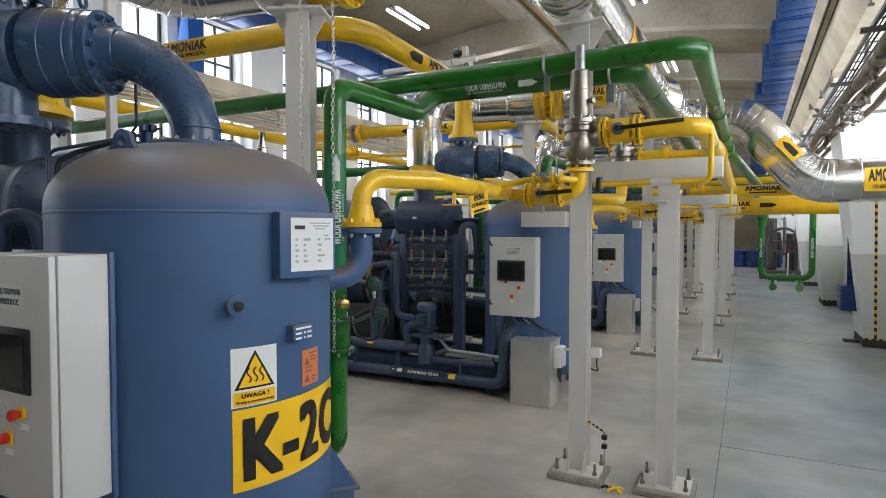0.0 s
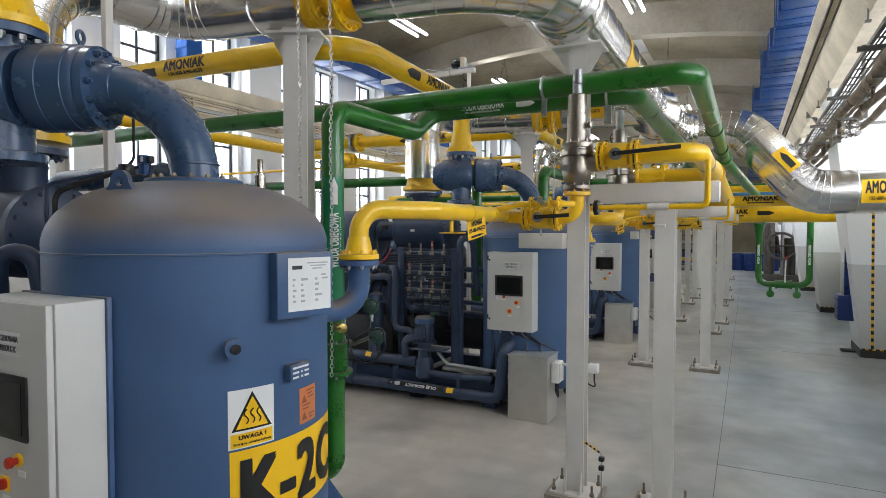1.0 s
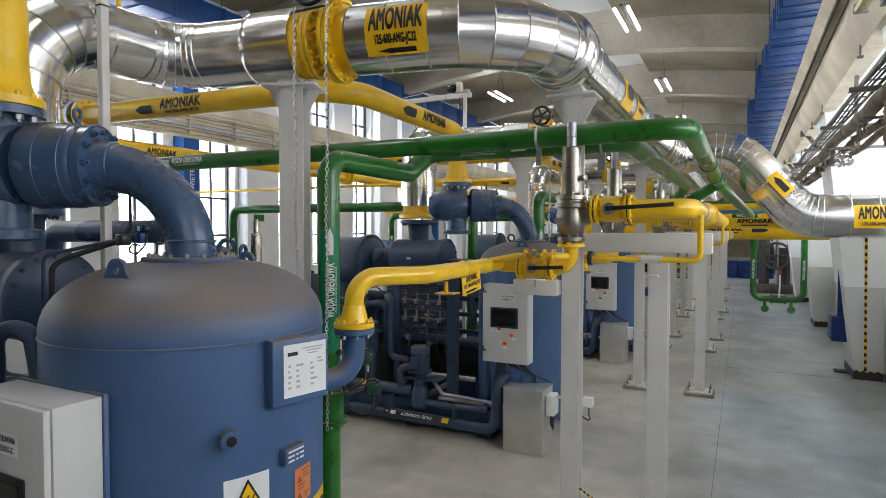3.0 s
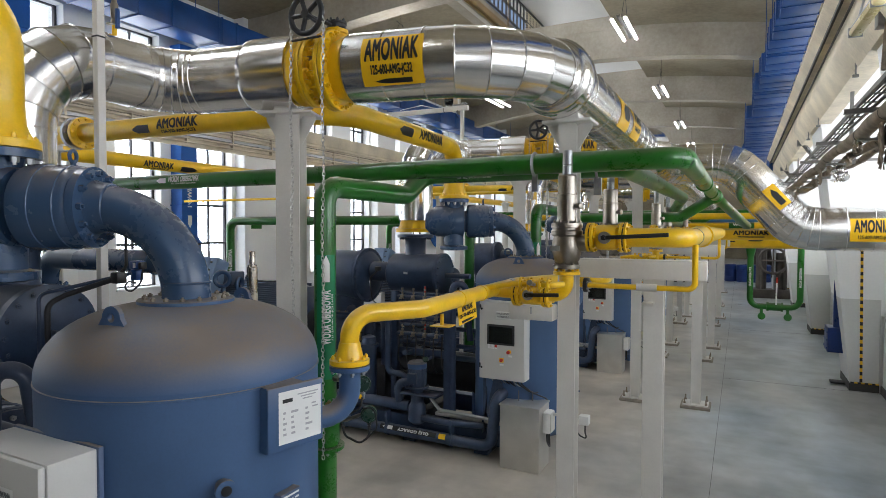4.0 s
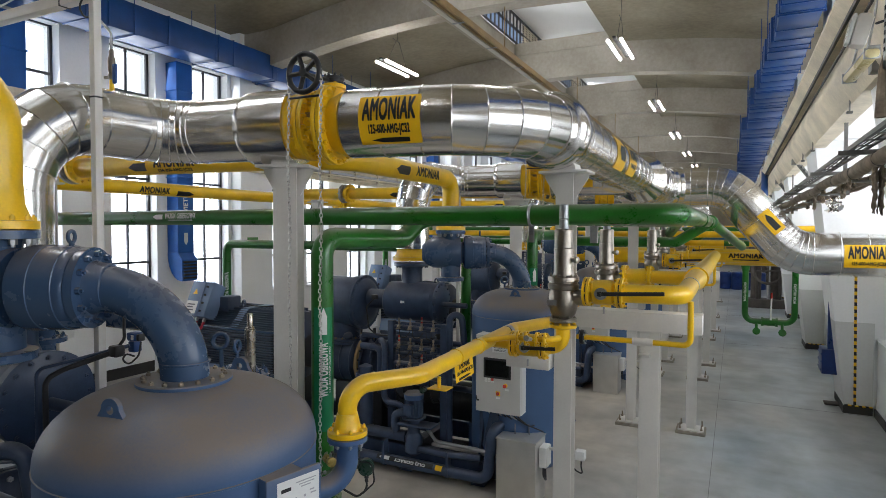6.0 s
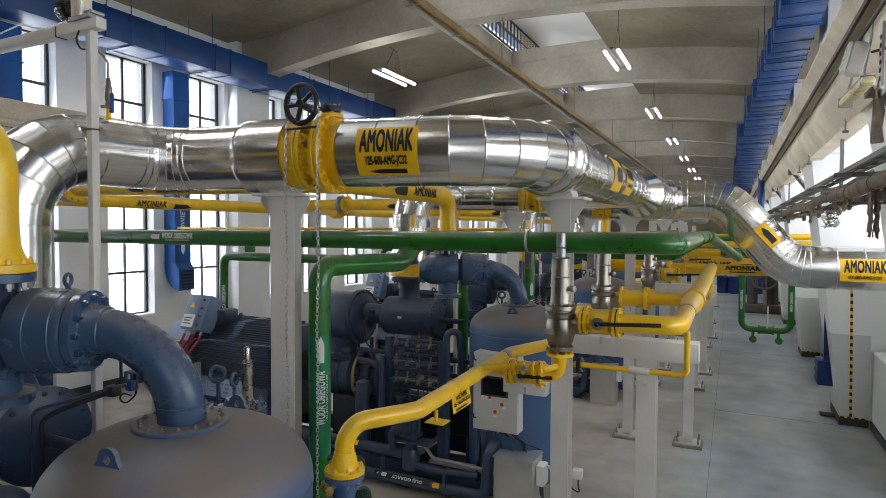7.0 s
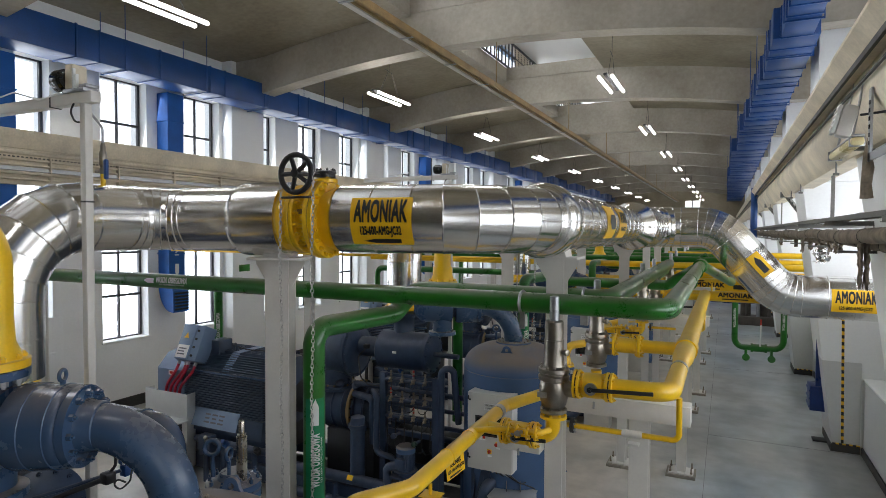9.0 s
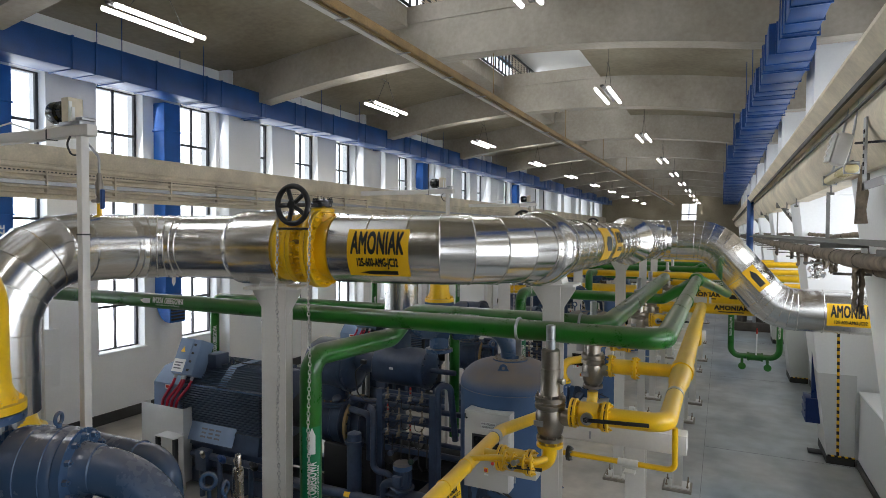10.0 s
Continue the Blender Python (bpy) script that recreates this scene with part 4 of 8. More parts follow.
def compressor():
    y = 2.05
    t = thing("screw_compressor", (-4.0, y, 0.25), "dark blue screw compressor block with ribs and bolted covers", "compressor", "screw compressors")
    part("casing", Geo().lathe([(0.28, 0), (0.34, 0.04), (0.34, 0.5), (0.30, 0.54), (0.30, 1.0), (0.34, 1.04), (0.34, 1.22), (0.2, 1.3)], (-5.3, y, 1.2), (1, 0, 0), 36), BLUE_DK, t)
    for i in range(7):
        part("rib", Geo().torus((-5.15 + 0.17 * i, y, 1.2), (1, 0, 0), 0.335, 0.02, 28, 6), BLUE_DK, t)
    bolt_ring(t, (-4.05, y, 1.2), (1, 0, 0), 0.30, 14, 0.018, 0.02, STEEL)
    part("pedestal", Geo().bbox(-5.1, -4.3, y - 0.28, y + 0.28, 0.25, 0.92, 0.02), DARK, t)
    # enlarged and near black, to darken the gap behind the valve rack
    part("oil_cooler", Geo().lathe([(0.10, 0), (0.25, 0.03), (0.25, 1.55), (0.1, 1.6)], (-4.5, y - 0.02, 0.80), (1, 0, 0), 28), DARK, t)
    ce = part("oil_cooler_end", Geo().lathe([(0.28, 0), (0.28, 0.05), (0.27, 0.06), (0.24, 0.065), (0.24, 0.10), (0.1, 0.13)], (-3.0, y - 0.02, 0.80), (1, 0, 0), 28), DARK, t)
    bolt_ring(ce, (-2.94, y - 0.02, 0.80), (1, 0, 0), 0.25, 14, 0.014, 0.02, DARK)
    for i, (z, r) in enumerate(((1.62, 0.035), (1.42, 0.028), (1.20, 0.03), (1.05, 0.04))):
        part("cross_pipe", Geo().sweep(route([(-4.6 + 0.2 * i, y - 0.30, z), (-2.86, y - 0.34, z), (-2.72, y - 0.30, z - 0.12)], 0.06, 5), r, 14), BLUE_DK, t)
    for x, z in ((-4.9, 1.5), (-4.62, 1.50), (-4.45, 1.35)):
        part("port", Geo().lathe([(0.05, 0), (0.05, 0.06), (0.065, 0.06), (0.065, 0.10), (0.03, 0.12)], (x, y - 0.2, z), (0.1, -0.6, 0.8), 16), BLUE_DK, t)
    part("warm_flange", Geo().lathe([(0.36, 0), (0.38, 0.01), (0.38, 0.05), (0.36, 0.06)], (-4.72, y, 1.2), (1, 0, 0), 36), RAIL, t, "brown heat-stained flange")
    bolt_ring(t, (-4.66, y, 1.2), (1, 0, 0), 0.36, 18, 0.014, 0.03, DARK)
    part("side_elbow", Geo().sweep(route([(-4.62, y - 0.28, 1.46), (-4.35, y - 0.45, 1.5), (-4.18, y - 0.5, 1.5), (-4.18, y - 0.5, 0.9)], 0.1, 6), 0.045, 16), BLUE_DK, t)
    for i, (x, z0) in enumerate(((-4.85, 1.5), (-4.55, 1.46))):
        part("eye_bolt", Geo().torus((x, y - 0.1, z0 + 0.07), (0.3, 1, 0), 0.04, 0.011, 18, 8), BLUE_DK, t)
    return t


repeat(compressor())


def skid():
    y = 2.05
    t = thing("skid_frame", (-4.0, y, 0), "dark blue welded steel base frame of a compressor unit", "base frame", "skid frames")
    for yy in (y - 0.62, y + 0.55):
        part("rail", Geo().bbox(-8.1, -2.55, yy - 0.07, yy + 0.07, 0.10, 0.34, 0.012), BLUE_DK, t)
    for x in (-7.9, -6.4, -4.95, -3.7, -2.7):
        part("cross_beam", Geo().bbox(x - 0.07, x + 0.07, y - 0.6, y + 0.55, 0.06, 0.30, 0.01), DARK, t)
        part("foot", Geo().bbox(x - 0.09, x + 0.09, y - 0.68, y - 0.52, 0.0, 0.12, 0.008), BLUE_DK, t)
    part("drip_tray", Geo().box(-8.0, -2.6, y - 0.55, y + 0.5, 0.02, 0.06), DARK, t)
    # panel stand with its stiffeners
    part("bracket", Geo().prism([(y - 0.78, 0.62), (y - 0.60, 0.62), (y - 0.60, 1.03), (y - 0.68, 1.03)], -2.52, -2.50, "x"), BLUE_DK, t)
    part("bracket", Geo().prism([(y - 0.78, 0.30), (y - 0.45, 0.30), (y - 0.50, 1.03), (y - 0.56, 1.03)], -2.66, -2.64, "x"), BLUE_DK, t)
    part("stiffener", Geo().prism([(-2.62, 0.52), (-2.30, 0.52), (-2.44, 0.95), (-2.52, 0.95)], y - 0.72, y - 0.705, "y"), BLUE_DK, t)
    part("top_channel", Geo().bbox(-3.3, -2.3, y - 0.72, y - 0.60, 0.40, 0.44, 0.005), BRUSH, t)
    part("stand", Geo().bbox(-2.70, -2.44, y - 0.62, y - 0.52, 0.1, 1.10, 0.01), BLUE_DK, t)
    return t


repeat(skid())


def manifold_rack():
    """Frame with three rows of small oil valves in front of the compressor."""
    y = 1.48
    rows = (1.83, 1.58, 1.36)
    t = thing("valve_rack", (-3.58, y, 0.3), "dark blue steel rack with three rows of small oil valves", "valve rack", "valve racks")
    for x in (-3.97, -3.20):
        part("upright", Geo().bbox(x - 0.045, x + 0.045, y - 0.03, y + 0.05, 0.3, 1.90, 0.006), BLUE_DK, t)
    part("top_bar", Geo().bbox(-3.97, -3.20, y + 0.05, y + 0.10, 1.80, 1.88, 0.006), BLUE_DK, t)
    part("bent_conduit", Geo().sweep(route([(-3.14, y + 0.02, 0.4), (-3.14, y + 0.02, 2.02), (-3.02, y + 0.12, 2.02), (-2.98, y + 0.2, 1.3)], 0.09, 6), 0.042, 14), BLUE_DK, t)
    for zz in rows:
        part("manifold", Geo().cyl((-3.90, y - 0.05, zz), (-3.28, y - 0.05, zz), 0.02, 10).bbox(-3.92, -3.26, y - 0.02, y + 0.03, zz - 0.05, zz + 0.02, 0.006), BLUE_DK, t)
        for i in range(4):
            x = -3.82 + 0.165 * i
            v = Geo().bbox(x - 0.022, x + 0.022, y - 0.09, y - 0.035, zz - 0.022, zz + 0.03, 0.006)
            v.cyl((x, y - 0.06, zz), (x, y - 0.06, zz + 0.10), 0.009, 8).cyl((x, y - 0.06, zz + 0.045), (x, y - 0.06, zz + 0.065), 0.018, 6).cyl((x, y - 0.06, zz + 0.095), (x, y - 0.06, zz + 0.12), 0.015, 8)
            v.cyl((x, y - 0.09, zz), (x, y - 0.13, zz - 0.01), 0.010, 8)
            vv = part("valve", v, BRASS, t)
            if (i + round(zz * 10)) % 4 == 0:
                part("cap", Geo().cyl((x, y - 0.06, zz + 0.075), (x, y - 0.06, zz + 0.15), 0.012, 10), RED, vv)
        for i in range(3):
            x = -3.78 + 0.19 * i
            part("wire", Geo().sweep(route([(x, y - 0.12, zz - 0.01), (x + 0.03, y - 0.16, zz - 0.10), (x + 0.10, y - 0.15, zz - 0.12), (x + 0.15, y - 0.11, zz - 0.03)], 0.05, 4), 0.005, 6), RUBBER, t)
    for i in range(6):
        x = -3.88 + 0.125 * i
        q = Geo().sweep(route([(x, y - 0.04, 1.36), (x + 0.02, y - 0.09 - 0.02 * (i % 2), 1.02), (x - 0.05, y + 0.15, 0.84), (x, y + 0.4, 0.79)], 0.08, 4), 0.009, 8)
        part("hose", q, RUBBER, t)
    for i, x in enumerate((-3.72, -3.42)):
        part("transmitter", Geo().lathe([(0.03, 0), (0.035, 0.01), (0.035, 0.06), (0.02, 0.07)], (x, y - 0.14, 1.14 - 0.06 * i), (0.2, -1, 0.2), 16), (BLUE_DK, ACT)[i], t)
        part("bracket", Geo().box(x - 0.02, x + 0.02, y - 0.14, y, 1.13 - 0.06 * i, 1.15 - 0.06 * i), BLUE_DK, t)
    part("lower_bar", Geo().bbox(-3.95, -3.22, y, y + 0.04, 1.10, 1.17, 0.006), BLUE_DK, t)
    return t


repeat(manifold_rack())


def oil_pump():
    x, y = -3.55, 1.33
    t = thing("oil_pump", (x, y, 0.26), "small blue vertical motor pump on the oil line", "pump", "oil pumps")
    part("motor", Geo().lathe([(0.105, 0.70), (0.112, 0.71), (0.112, 0.92), (0.105, 0.93)], (x, y, 0), n=28), BLUE_DK, t)
    q = Geo()
    for i in range(20):
        a = 2 * math.pi * i / 20
        d = V((math.cos(a), math.sin(a), 0))
        q.sweep([V((x, y, 0.71)) + d * 0.115, V((x, y, 0.92)) + d * 0.115], 0.006, 5)
    part("cooling_fins", q, BLUE_DK, t)
    part("fan_cowl", Geo().lathe([(0.118, 0.925), (0.122, 0.94), (0.122, 0.985), (0.10, 1.01), (0.02, 1.015)], (x, y, 0), n=28), BLUE, t)
    part("terminal_box", Geo().bbox(x - 0.06, x + 0.06, y - 0.17, y - 0.10, 0.75, 0.88, 0.01), BLUE_DK, t)
    part("lantern", Geo().lathe([(0.15, 0.68), (0.15, 0.70)], (x, y, 0), n=24).lathe([(0.08, 0.5), (0.08, 0.68)], (x, y, 0), n=20), BLUE_DK, t)
    part("pump_body", Geo().lathe([(0.06, 0.22), (0.11, 0.26), (0.11, 0.44), (0.08, 0.5)], (x, y, 0), n=24), BLUE_DK, t)
    part("base_plate", Geo().bbox(x - 0.18, x + 0.3, y - 0.12, y + 0.12, 0.60, 0.62, 0.004), BLUE_DK, t)
    for ob in t.children:
        ob.location.z += 0.04
    return t


repeat(oil_pump())


def oil_lines():
    y = 1.26
    t = thing("oil_piping", (-3.6, y, 0), "dark blue oil pipes with white lettering along the base frame", "pipe", "oil piping")
    part("lower_pipe", Geo().sweep(route([(-5.6, y, 0.16), (-2.52, y, 0.16), (-2.46, y, 0.75), (-2.3, y + 0.35, 0.85)], 0.14, 8), 0.066, 20), BLUE_DK, t)
    part("upper_pipe", Geo().sweep([(-5.6, y + 0.06, 0.47), (-3.65, y + 0.06, 0.47)], 0.07, 18), BLUE_DK, t)
    part("upper_branch", Geo().sweep(route([(-3.80, y + 0.06, 0.47), (-3.80, y + 0.02, 0.76), (-3.60, y + 0.04, 0.78)], 0.09, 6), 0.055, 16), BLUE_DK, t)
    part("pump_outlet", Geo().sweep(route([(-3.45, y + 0.02, 0.36), (-3.1, y, 0.36), (-2.62, y + 0.04, 0.38)], 0.09, 6), 0.04, 14), BLUE_DK, t)
    part("return_pipe", Geo().sweep(route([(-3.35, y + 0.05, 0.62), (-3.2, y, 0.50), (-2.55, y + 0.03, 0.47)], 0.1, 6), 0.022, 12), STEEL, t)
    for x in (-4.6, -3.95, -3.05):
        part("clamp", Geo().lathe([(0.08, 0), (0.08, 0.04)], (x, y, 0.16), (1, 0, 0), 20).box(x, x + 0.03, y - 0.05, y + 0.05, 0.16, 0.4), BLUE_DK, t)
    fn = on_pipe((-3.62, y, 0.16), (1, 0, 0), (0.25, -1, 0.7), 0.067)
    part("label", Geo().patch(fn, 0.80, 0.062, 12, 3, 0.002), INK, t, "black pipe label with white lettering")
    q = write(Geo(), "OLEJ GORĄCY", lambda u, v, o: fn(-u, -v, o), 0.44, 0.048, -0.08, 0, 0.004, 0.03)
    part("arrow_mark", arrow(Geo(), lambda u, v, o: fn(-u, v, o), 0.15, 0.045, 0.29, 0, 0.004), WHITE, t)
    part("lettering", q, WHITE, t)
    fn = on_pipe((-3.14, y, 0.16), (1, 0, 0), (0.25, -1, 0.7), 0.067)
    part("yellow_tag", Geo().patch(fn, 0.09, 0.065, 4, 3, 0.002), SIGN_Y, t)
    fn = on_pipe((-4.35, y + 0.06, 0.47), (1, 0, 0), (0.25, -1, 0.7), 0.071)
    part("yellow_tag", Geo().patch(fn, 0.09, 0.065, 4, 3, 0.002), SIGN_Y, t)
    return t


repeat(oil_lines())


def oil_filters():
    t = thing("oil_filter", (-4.2, 1.35, 0.3), "upright blue oil filter housing with bent pipe", "filter", "oil filters")
    part("housing", Geo().lathe([(0.10, 0.45), (0.10, 1.15), (0.13, 1.15), (0.13, 1.19), (0.10, 1.19), (0.09, 1.28), (0.02, 1.31)], (-4.32, 1.40, 0), n=28), BLUE_DK, t)
    part("bent_pipe", Geo().sweep(route([(-4.15, 1.5, 1.62), (-4.02, 1.40, 1.62), (-4.02, 1.38, 0.85), (-3.72, 1.36, 0.85), (-3.72, 1.36, 0.60)], 0.1, 6), 0.04, 14), BLUE_DK, t)
    return t


repeat(oil_filters())


def flow_switches():
    """Two round switch heads and a drain cock on thin tubes beside the water drop pipe."""
    t = thing("flow_switch_set", (-2.64, 3.5, 1.2), "dark green round flow switches with looped cables beside pipe", "flow switch", "flow switches")
    face = V((0.55, -0.83, 0.05)).normalized()
    for i, (x, y, z) in enumerate(((-2.41, 3.54, 1.57), (-2.33, 3.50, 1.37))):
        c = V((x, y, z))
        hd = part("switch_head", Geo().lathe([(0.03, -0.05), (0.052, -0.045), (0.058, -0.02), (0.058, 0.025), (0.05, 0.035), (0.046, 0.05), (0.02, 0.054)], c, face, 24), ACT, t, "dark green enamelled switch head")
        part("cover_ring", Geo().torus(c + face * 0.03, face, 0.054, 0.005, 24, 6), ACT, hd)
        for k in range(3):
            a = 0.6 + 2.1 * k
            part("screw", Geo().cyl(c + face * 0.03 + V((0.045 * math.cos(a), 0, 0.045 * math.sin(a))), c + face * 0.045 + V((0.045 * math.cos(a), 0, 0.045 * math.sin(a))), 0.006, 6), STEEL, hd)
        part("gland", Geo().lathe([(0.016, 0), (0.016, 0.03), (0.011, 0.035), (0.011, 0.06)], c - V((0, 0, 0.05)), (0.1, 0, -1), 12), (STEEL, BLACK)[i], hd)
        part("tube", Geo().sweep(route([(-2.66, 3.50, z + 0.02 - 0.10 * i), (-2.54, 3.50, z + 0.02 - 0.10 * i), (x - 0.03, y + 0.02, z)], 0.04, 5), 0.013, 10), STAIN, t)
        part("nut", Geo().cyl((-2.645, 3.50, z + 0.02 - 0.10 * i), (-2.60, 3.50, z + 0.02 - 0.10 * i), 0.024, 6), STAIN, t)
    part("cable", Geo().sweep(route([(-2.41, 3.53, 1.47), (-2.40, 3.50, 1.40), (-2.52, 3.42, 1.33), (-2.60, 3.44, 1.42)], 0.05, 6), 0.007, 8), RUBBER, t)
    part("cable", Geo().sweep(route([(-2.33, 3.49, 1.28), (-2.28, 3.46, 1.24), (-2.36, 3.43, 1.17), (-2.50, 3.44, 1.20), (-2.56, 3.46, 1.34), (-2.62, 3.48, 1.44)], 0.06, 6), 0.008, 8), RUBBER, t)
    part("cable", Geo().sweep(route([(-2.35, 3.45, 1.42), (-2.24, 3.44, 1.44), (-2.22, 3.44, 1.30), (-2.32, 3.44, 1.20)], 0.05, 6), 0.006, 8), RUBBER, t)
    dc = part("drain_cock", Geo().lathe([(0.016, 0), (0.03, 0.01), (0.03, 0.05), (0.02, 0.06), (0.02, 0.09), (0.034, 0.10), (0.034, 0.125), (0.012, 0.13)], (-2.60, 3.38, 1.43), (0.8, -0.5, 0.05), 14), mat("worn_brass", (0.42, 0.31, 0.10), 0.35, 1.0, vary=0.3, scale=30), t, "worn brass drain cock")
    part("stem", Geo().cyl((-2.52, 3.33, 1.44), (-2.51, 3.32, 1.50), 0.008, 8), STEEL, dc)
    part("cock_tube", Geo().sweep(route([(-2.66, 3.47, 1.43), (-2.63, 3.41, 1.43), (-2.58, 3.37, 1.43)], 0.03, 4), 0.011, 10), STAIN, t)
    return t


repeat(flow_switches())


def control_panel():
    x0, x1, y0, y1, z0, z1 = -2.66, -2.11, 1.15, 1.36, 0.97, 1.87
    t = thing("control_panel", (-2.37, 1.36, 1.02), "light grey control cabinet with touch screen and red stop button", "control panel", "control panels")
    part("body", Geo().bbox(x0, x1, y0 + 0.03, y1, z0, z1, 0.006), PANEL, t)
    part("door", Geo().bbox(x0 + 0.002, x1 - 0.002, y0, y0 + 0.026, z0 + 0.002, z1 - 0.002, 0.006), PANEL, t)
    part("back_plate", Geo().bbox(x0 - 0.01, x1 + 0.01, y1, y1 + 0.02, z0 - 0.02, z1 + 0.006, 0.004), BLUE, t, "blue mounting plate")
    s = part("touch_screen", Geo().bbox(-2.56, -2.225, y0 - 0.012, y0, 1.375, 1.61, 0.006), BLACK, t, "black touch screen")
    part("glass", Geo().box(-2.535, -2.25, y0 - 0.014, y0 - 0.012, 1.40, 1.585), GLASSY, s)
    fn = on_plane((-2.36, y0, 1.72), (1, 0, 0), (0, 0, 1))
    lp = part("name_label", Geo().patch(fn, 0.19, 0.085, 1, 1, 0.002), WHITE, t, "white engraved label")
    q = write(Geo(), "PANEL STEROWANIA", fn, 0.165, 0.022, 0, 0.018, 0.004, 0.0)
    write(q, "KOMPRESOR K-2C", fn, 0.14, 0.022, 0, -0.018, 0.004, 0.0)
    part("lettering", q, GREYBAR, lp)
    for i in range(3):
        part("button", Geo().box(-2.545 + 0.04 * i, -2.518 + 0.04 * i, y0 - 0.008, y0, 1.345, 1.375), (WHITE, WHITE, RED)[i], t)
        part("button_label", Geo().box(-2.548 + 0.04 * i, -2.515 + 0.04 * i, y0 - 0.002, y0, 1.325, 1.34), WHITE, t)
    part("stop_collar", Geo().lathe([(0.024, 0), (0.024, 0.010)], (-2.29, y0, 1.305), (0, -1, 0), 20), SIGN_Y, t)
    part("stop_button", Geo().lathe([(0.012, 0.01), (0.012, 0.025), (0.020, 0.028), (0.020, 0.042), (0.012, 0.047)], (-2.29, y0, 1.305), (0, -1, 0), 20), RED, t, "red mushroom stop button")
    part("tag", Geo().box(-2.298, -2.253, y0 - 0.002, y0, 1.245, 1.268), WHITE, t)
    ms = part("main_switch", Geo().bbox(-2.41, -2.355, y0 - 0.006, y0, 1.175, 1.230, 0.003), SIGN_Y, t, "yellow main switch plate with red knob")
    part("knob", Geo().lathe([(0.020, 0.004), (0.020, 0.016), (0.015, 0.02)], (-2.382, y0, 1.203), (0, -1, 0), 18).bbox(-2.387, -2.377, y0 - 0.034, y0 - 0.018, 1.185, 1.221, 0.003), RED, ms)
    part("tag", Geo().box(-2.405, -2.355, y0 - 0.002, y0, 1.14, 1.16), WHITE, t)
    for z in (1.1, 1.78):
        part("hinge", Geo().cyl((x0 + 0.012, y0 - 0.006, z), (x0 + 0.012, y0 - 0.006, z + 0.05), 0.008, 8), BLACK, t)
        part("lock", Geo().lathe([(0.012, 0), (0.012, 0.004)], (x0 + 0.03, y0, z), (0, -1, 0), 12), BLACK, t)
    for i in range(9):
        x = -2.55 + 0.045 * i
        part("cable", Geo().sweep(route([(x, 1.26, 0.98), (x + 0.01, 1.27, 0.92), (x + 0.10 + 0.02 * (i % 3), 1.40 - 0.012 * i, 0.86 - 0.02 * (i % 3)), (-2.0 + 0.03 * (i % 4), 1.46, 0.82 - 0.03 * (i % 4)), (-1.98, 1.5, 0.6)], 0.06, 4), 0.0085, 7),
             RUBBER if i % 3 else STEEL, t)
    return t


repeat(control_panel(), extra=0.07)


def cable_box():
    t = thing("cable_box", (-2.12, 1.3, 0), "brushed stainless sheet box standing on the floor", "box", "cable boxes")
    part("body", Geo().bbox(-2.36, -1.90, 1.12, 1.50, 0.0, 0.715, 0.006), BRUSH, t)
    part("lid", Geo().bbox(-2.368, -1.892, 1.112, 1.508, 0.715, 0.733, 0.004), BRUSH, t)
    sb = part("junction_box", Geo().bbox(-1.888, -1.80, 1.2, 1.38, 0.44, 0.67, 0.012), WHITE, t, "small white plastic junction box")
    part("lid_line", Geo().box(-1.80, -1.794, 1.21, 1.37, 0.45, 0.66), PANEL, sb)
    part("socket_arm", Geo().bbox(-1.80, -1.47, 1.30, 1.33, 0.62, 0.65, 0.004), PANEL, t)
    part("socket_box", Geo().bbox(-1.49, -1.385, 1.22, 1.32, 0.59, 0.69, 0.01), WHITE, t, "small pale socket box")
    part("socket_cable", Geo().sweep(route([(-1.43, 1.27, 0.59), (-1.43, 1.27, 0.50), (-1.40, 1.24, 0.44), (-1.48, 1.26, 0.46), (-1.62, 1.30, 0.56)], 0.04, 4), 0.008, 7), RUBBER, t)
    for i in range(3):
        part("cable", Geo().sweep(route([(-1.85, 1.25 + 0.05 * i, 0.44), (-1.85, 1.25 + 0.05 * i, 0.34 - 0.03 * i), (-1.84, 1.34, 0.24), (-1.87, 1.42, 0.3 + 0.02 * i)], 0.05, 4), 0.008, 7), RUBBER, t)
    return t


repeat(cable_box())


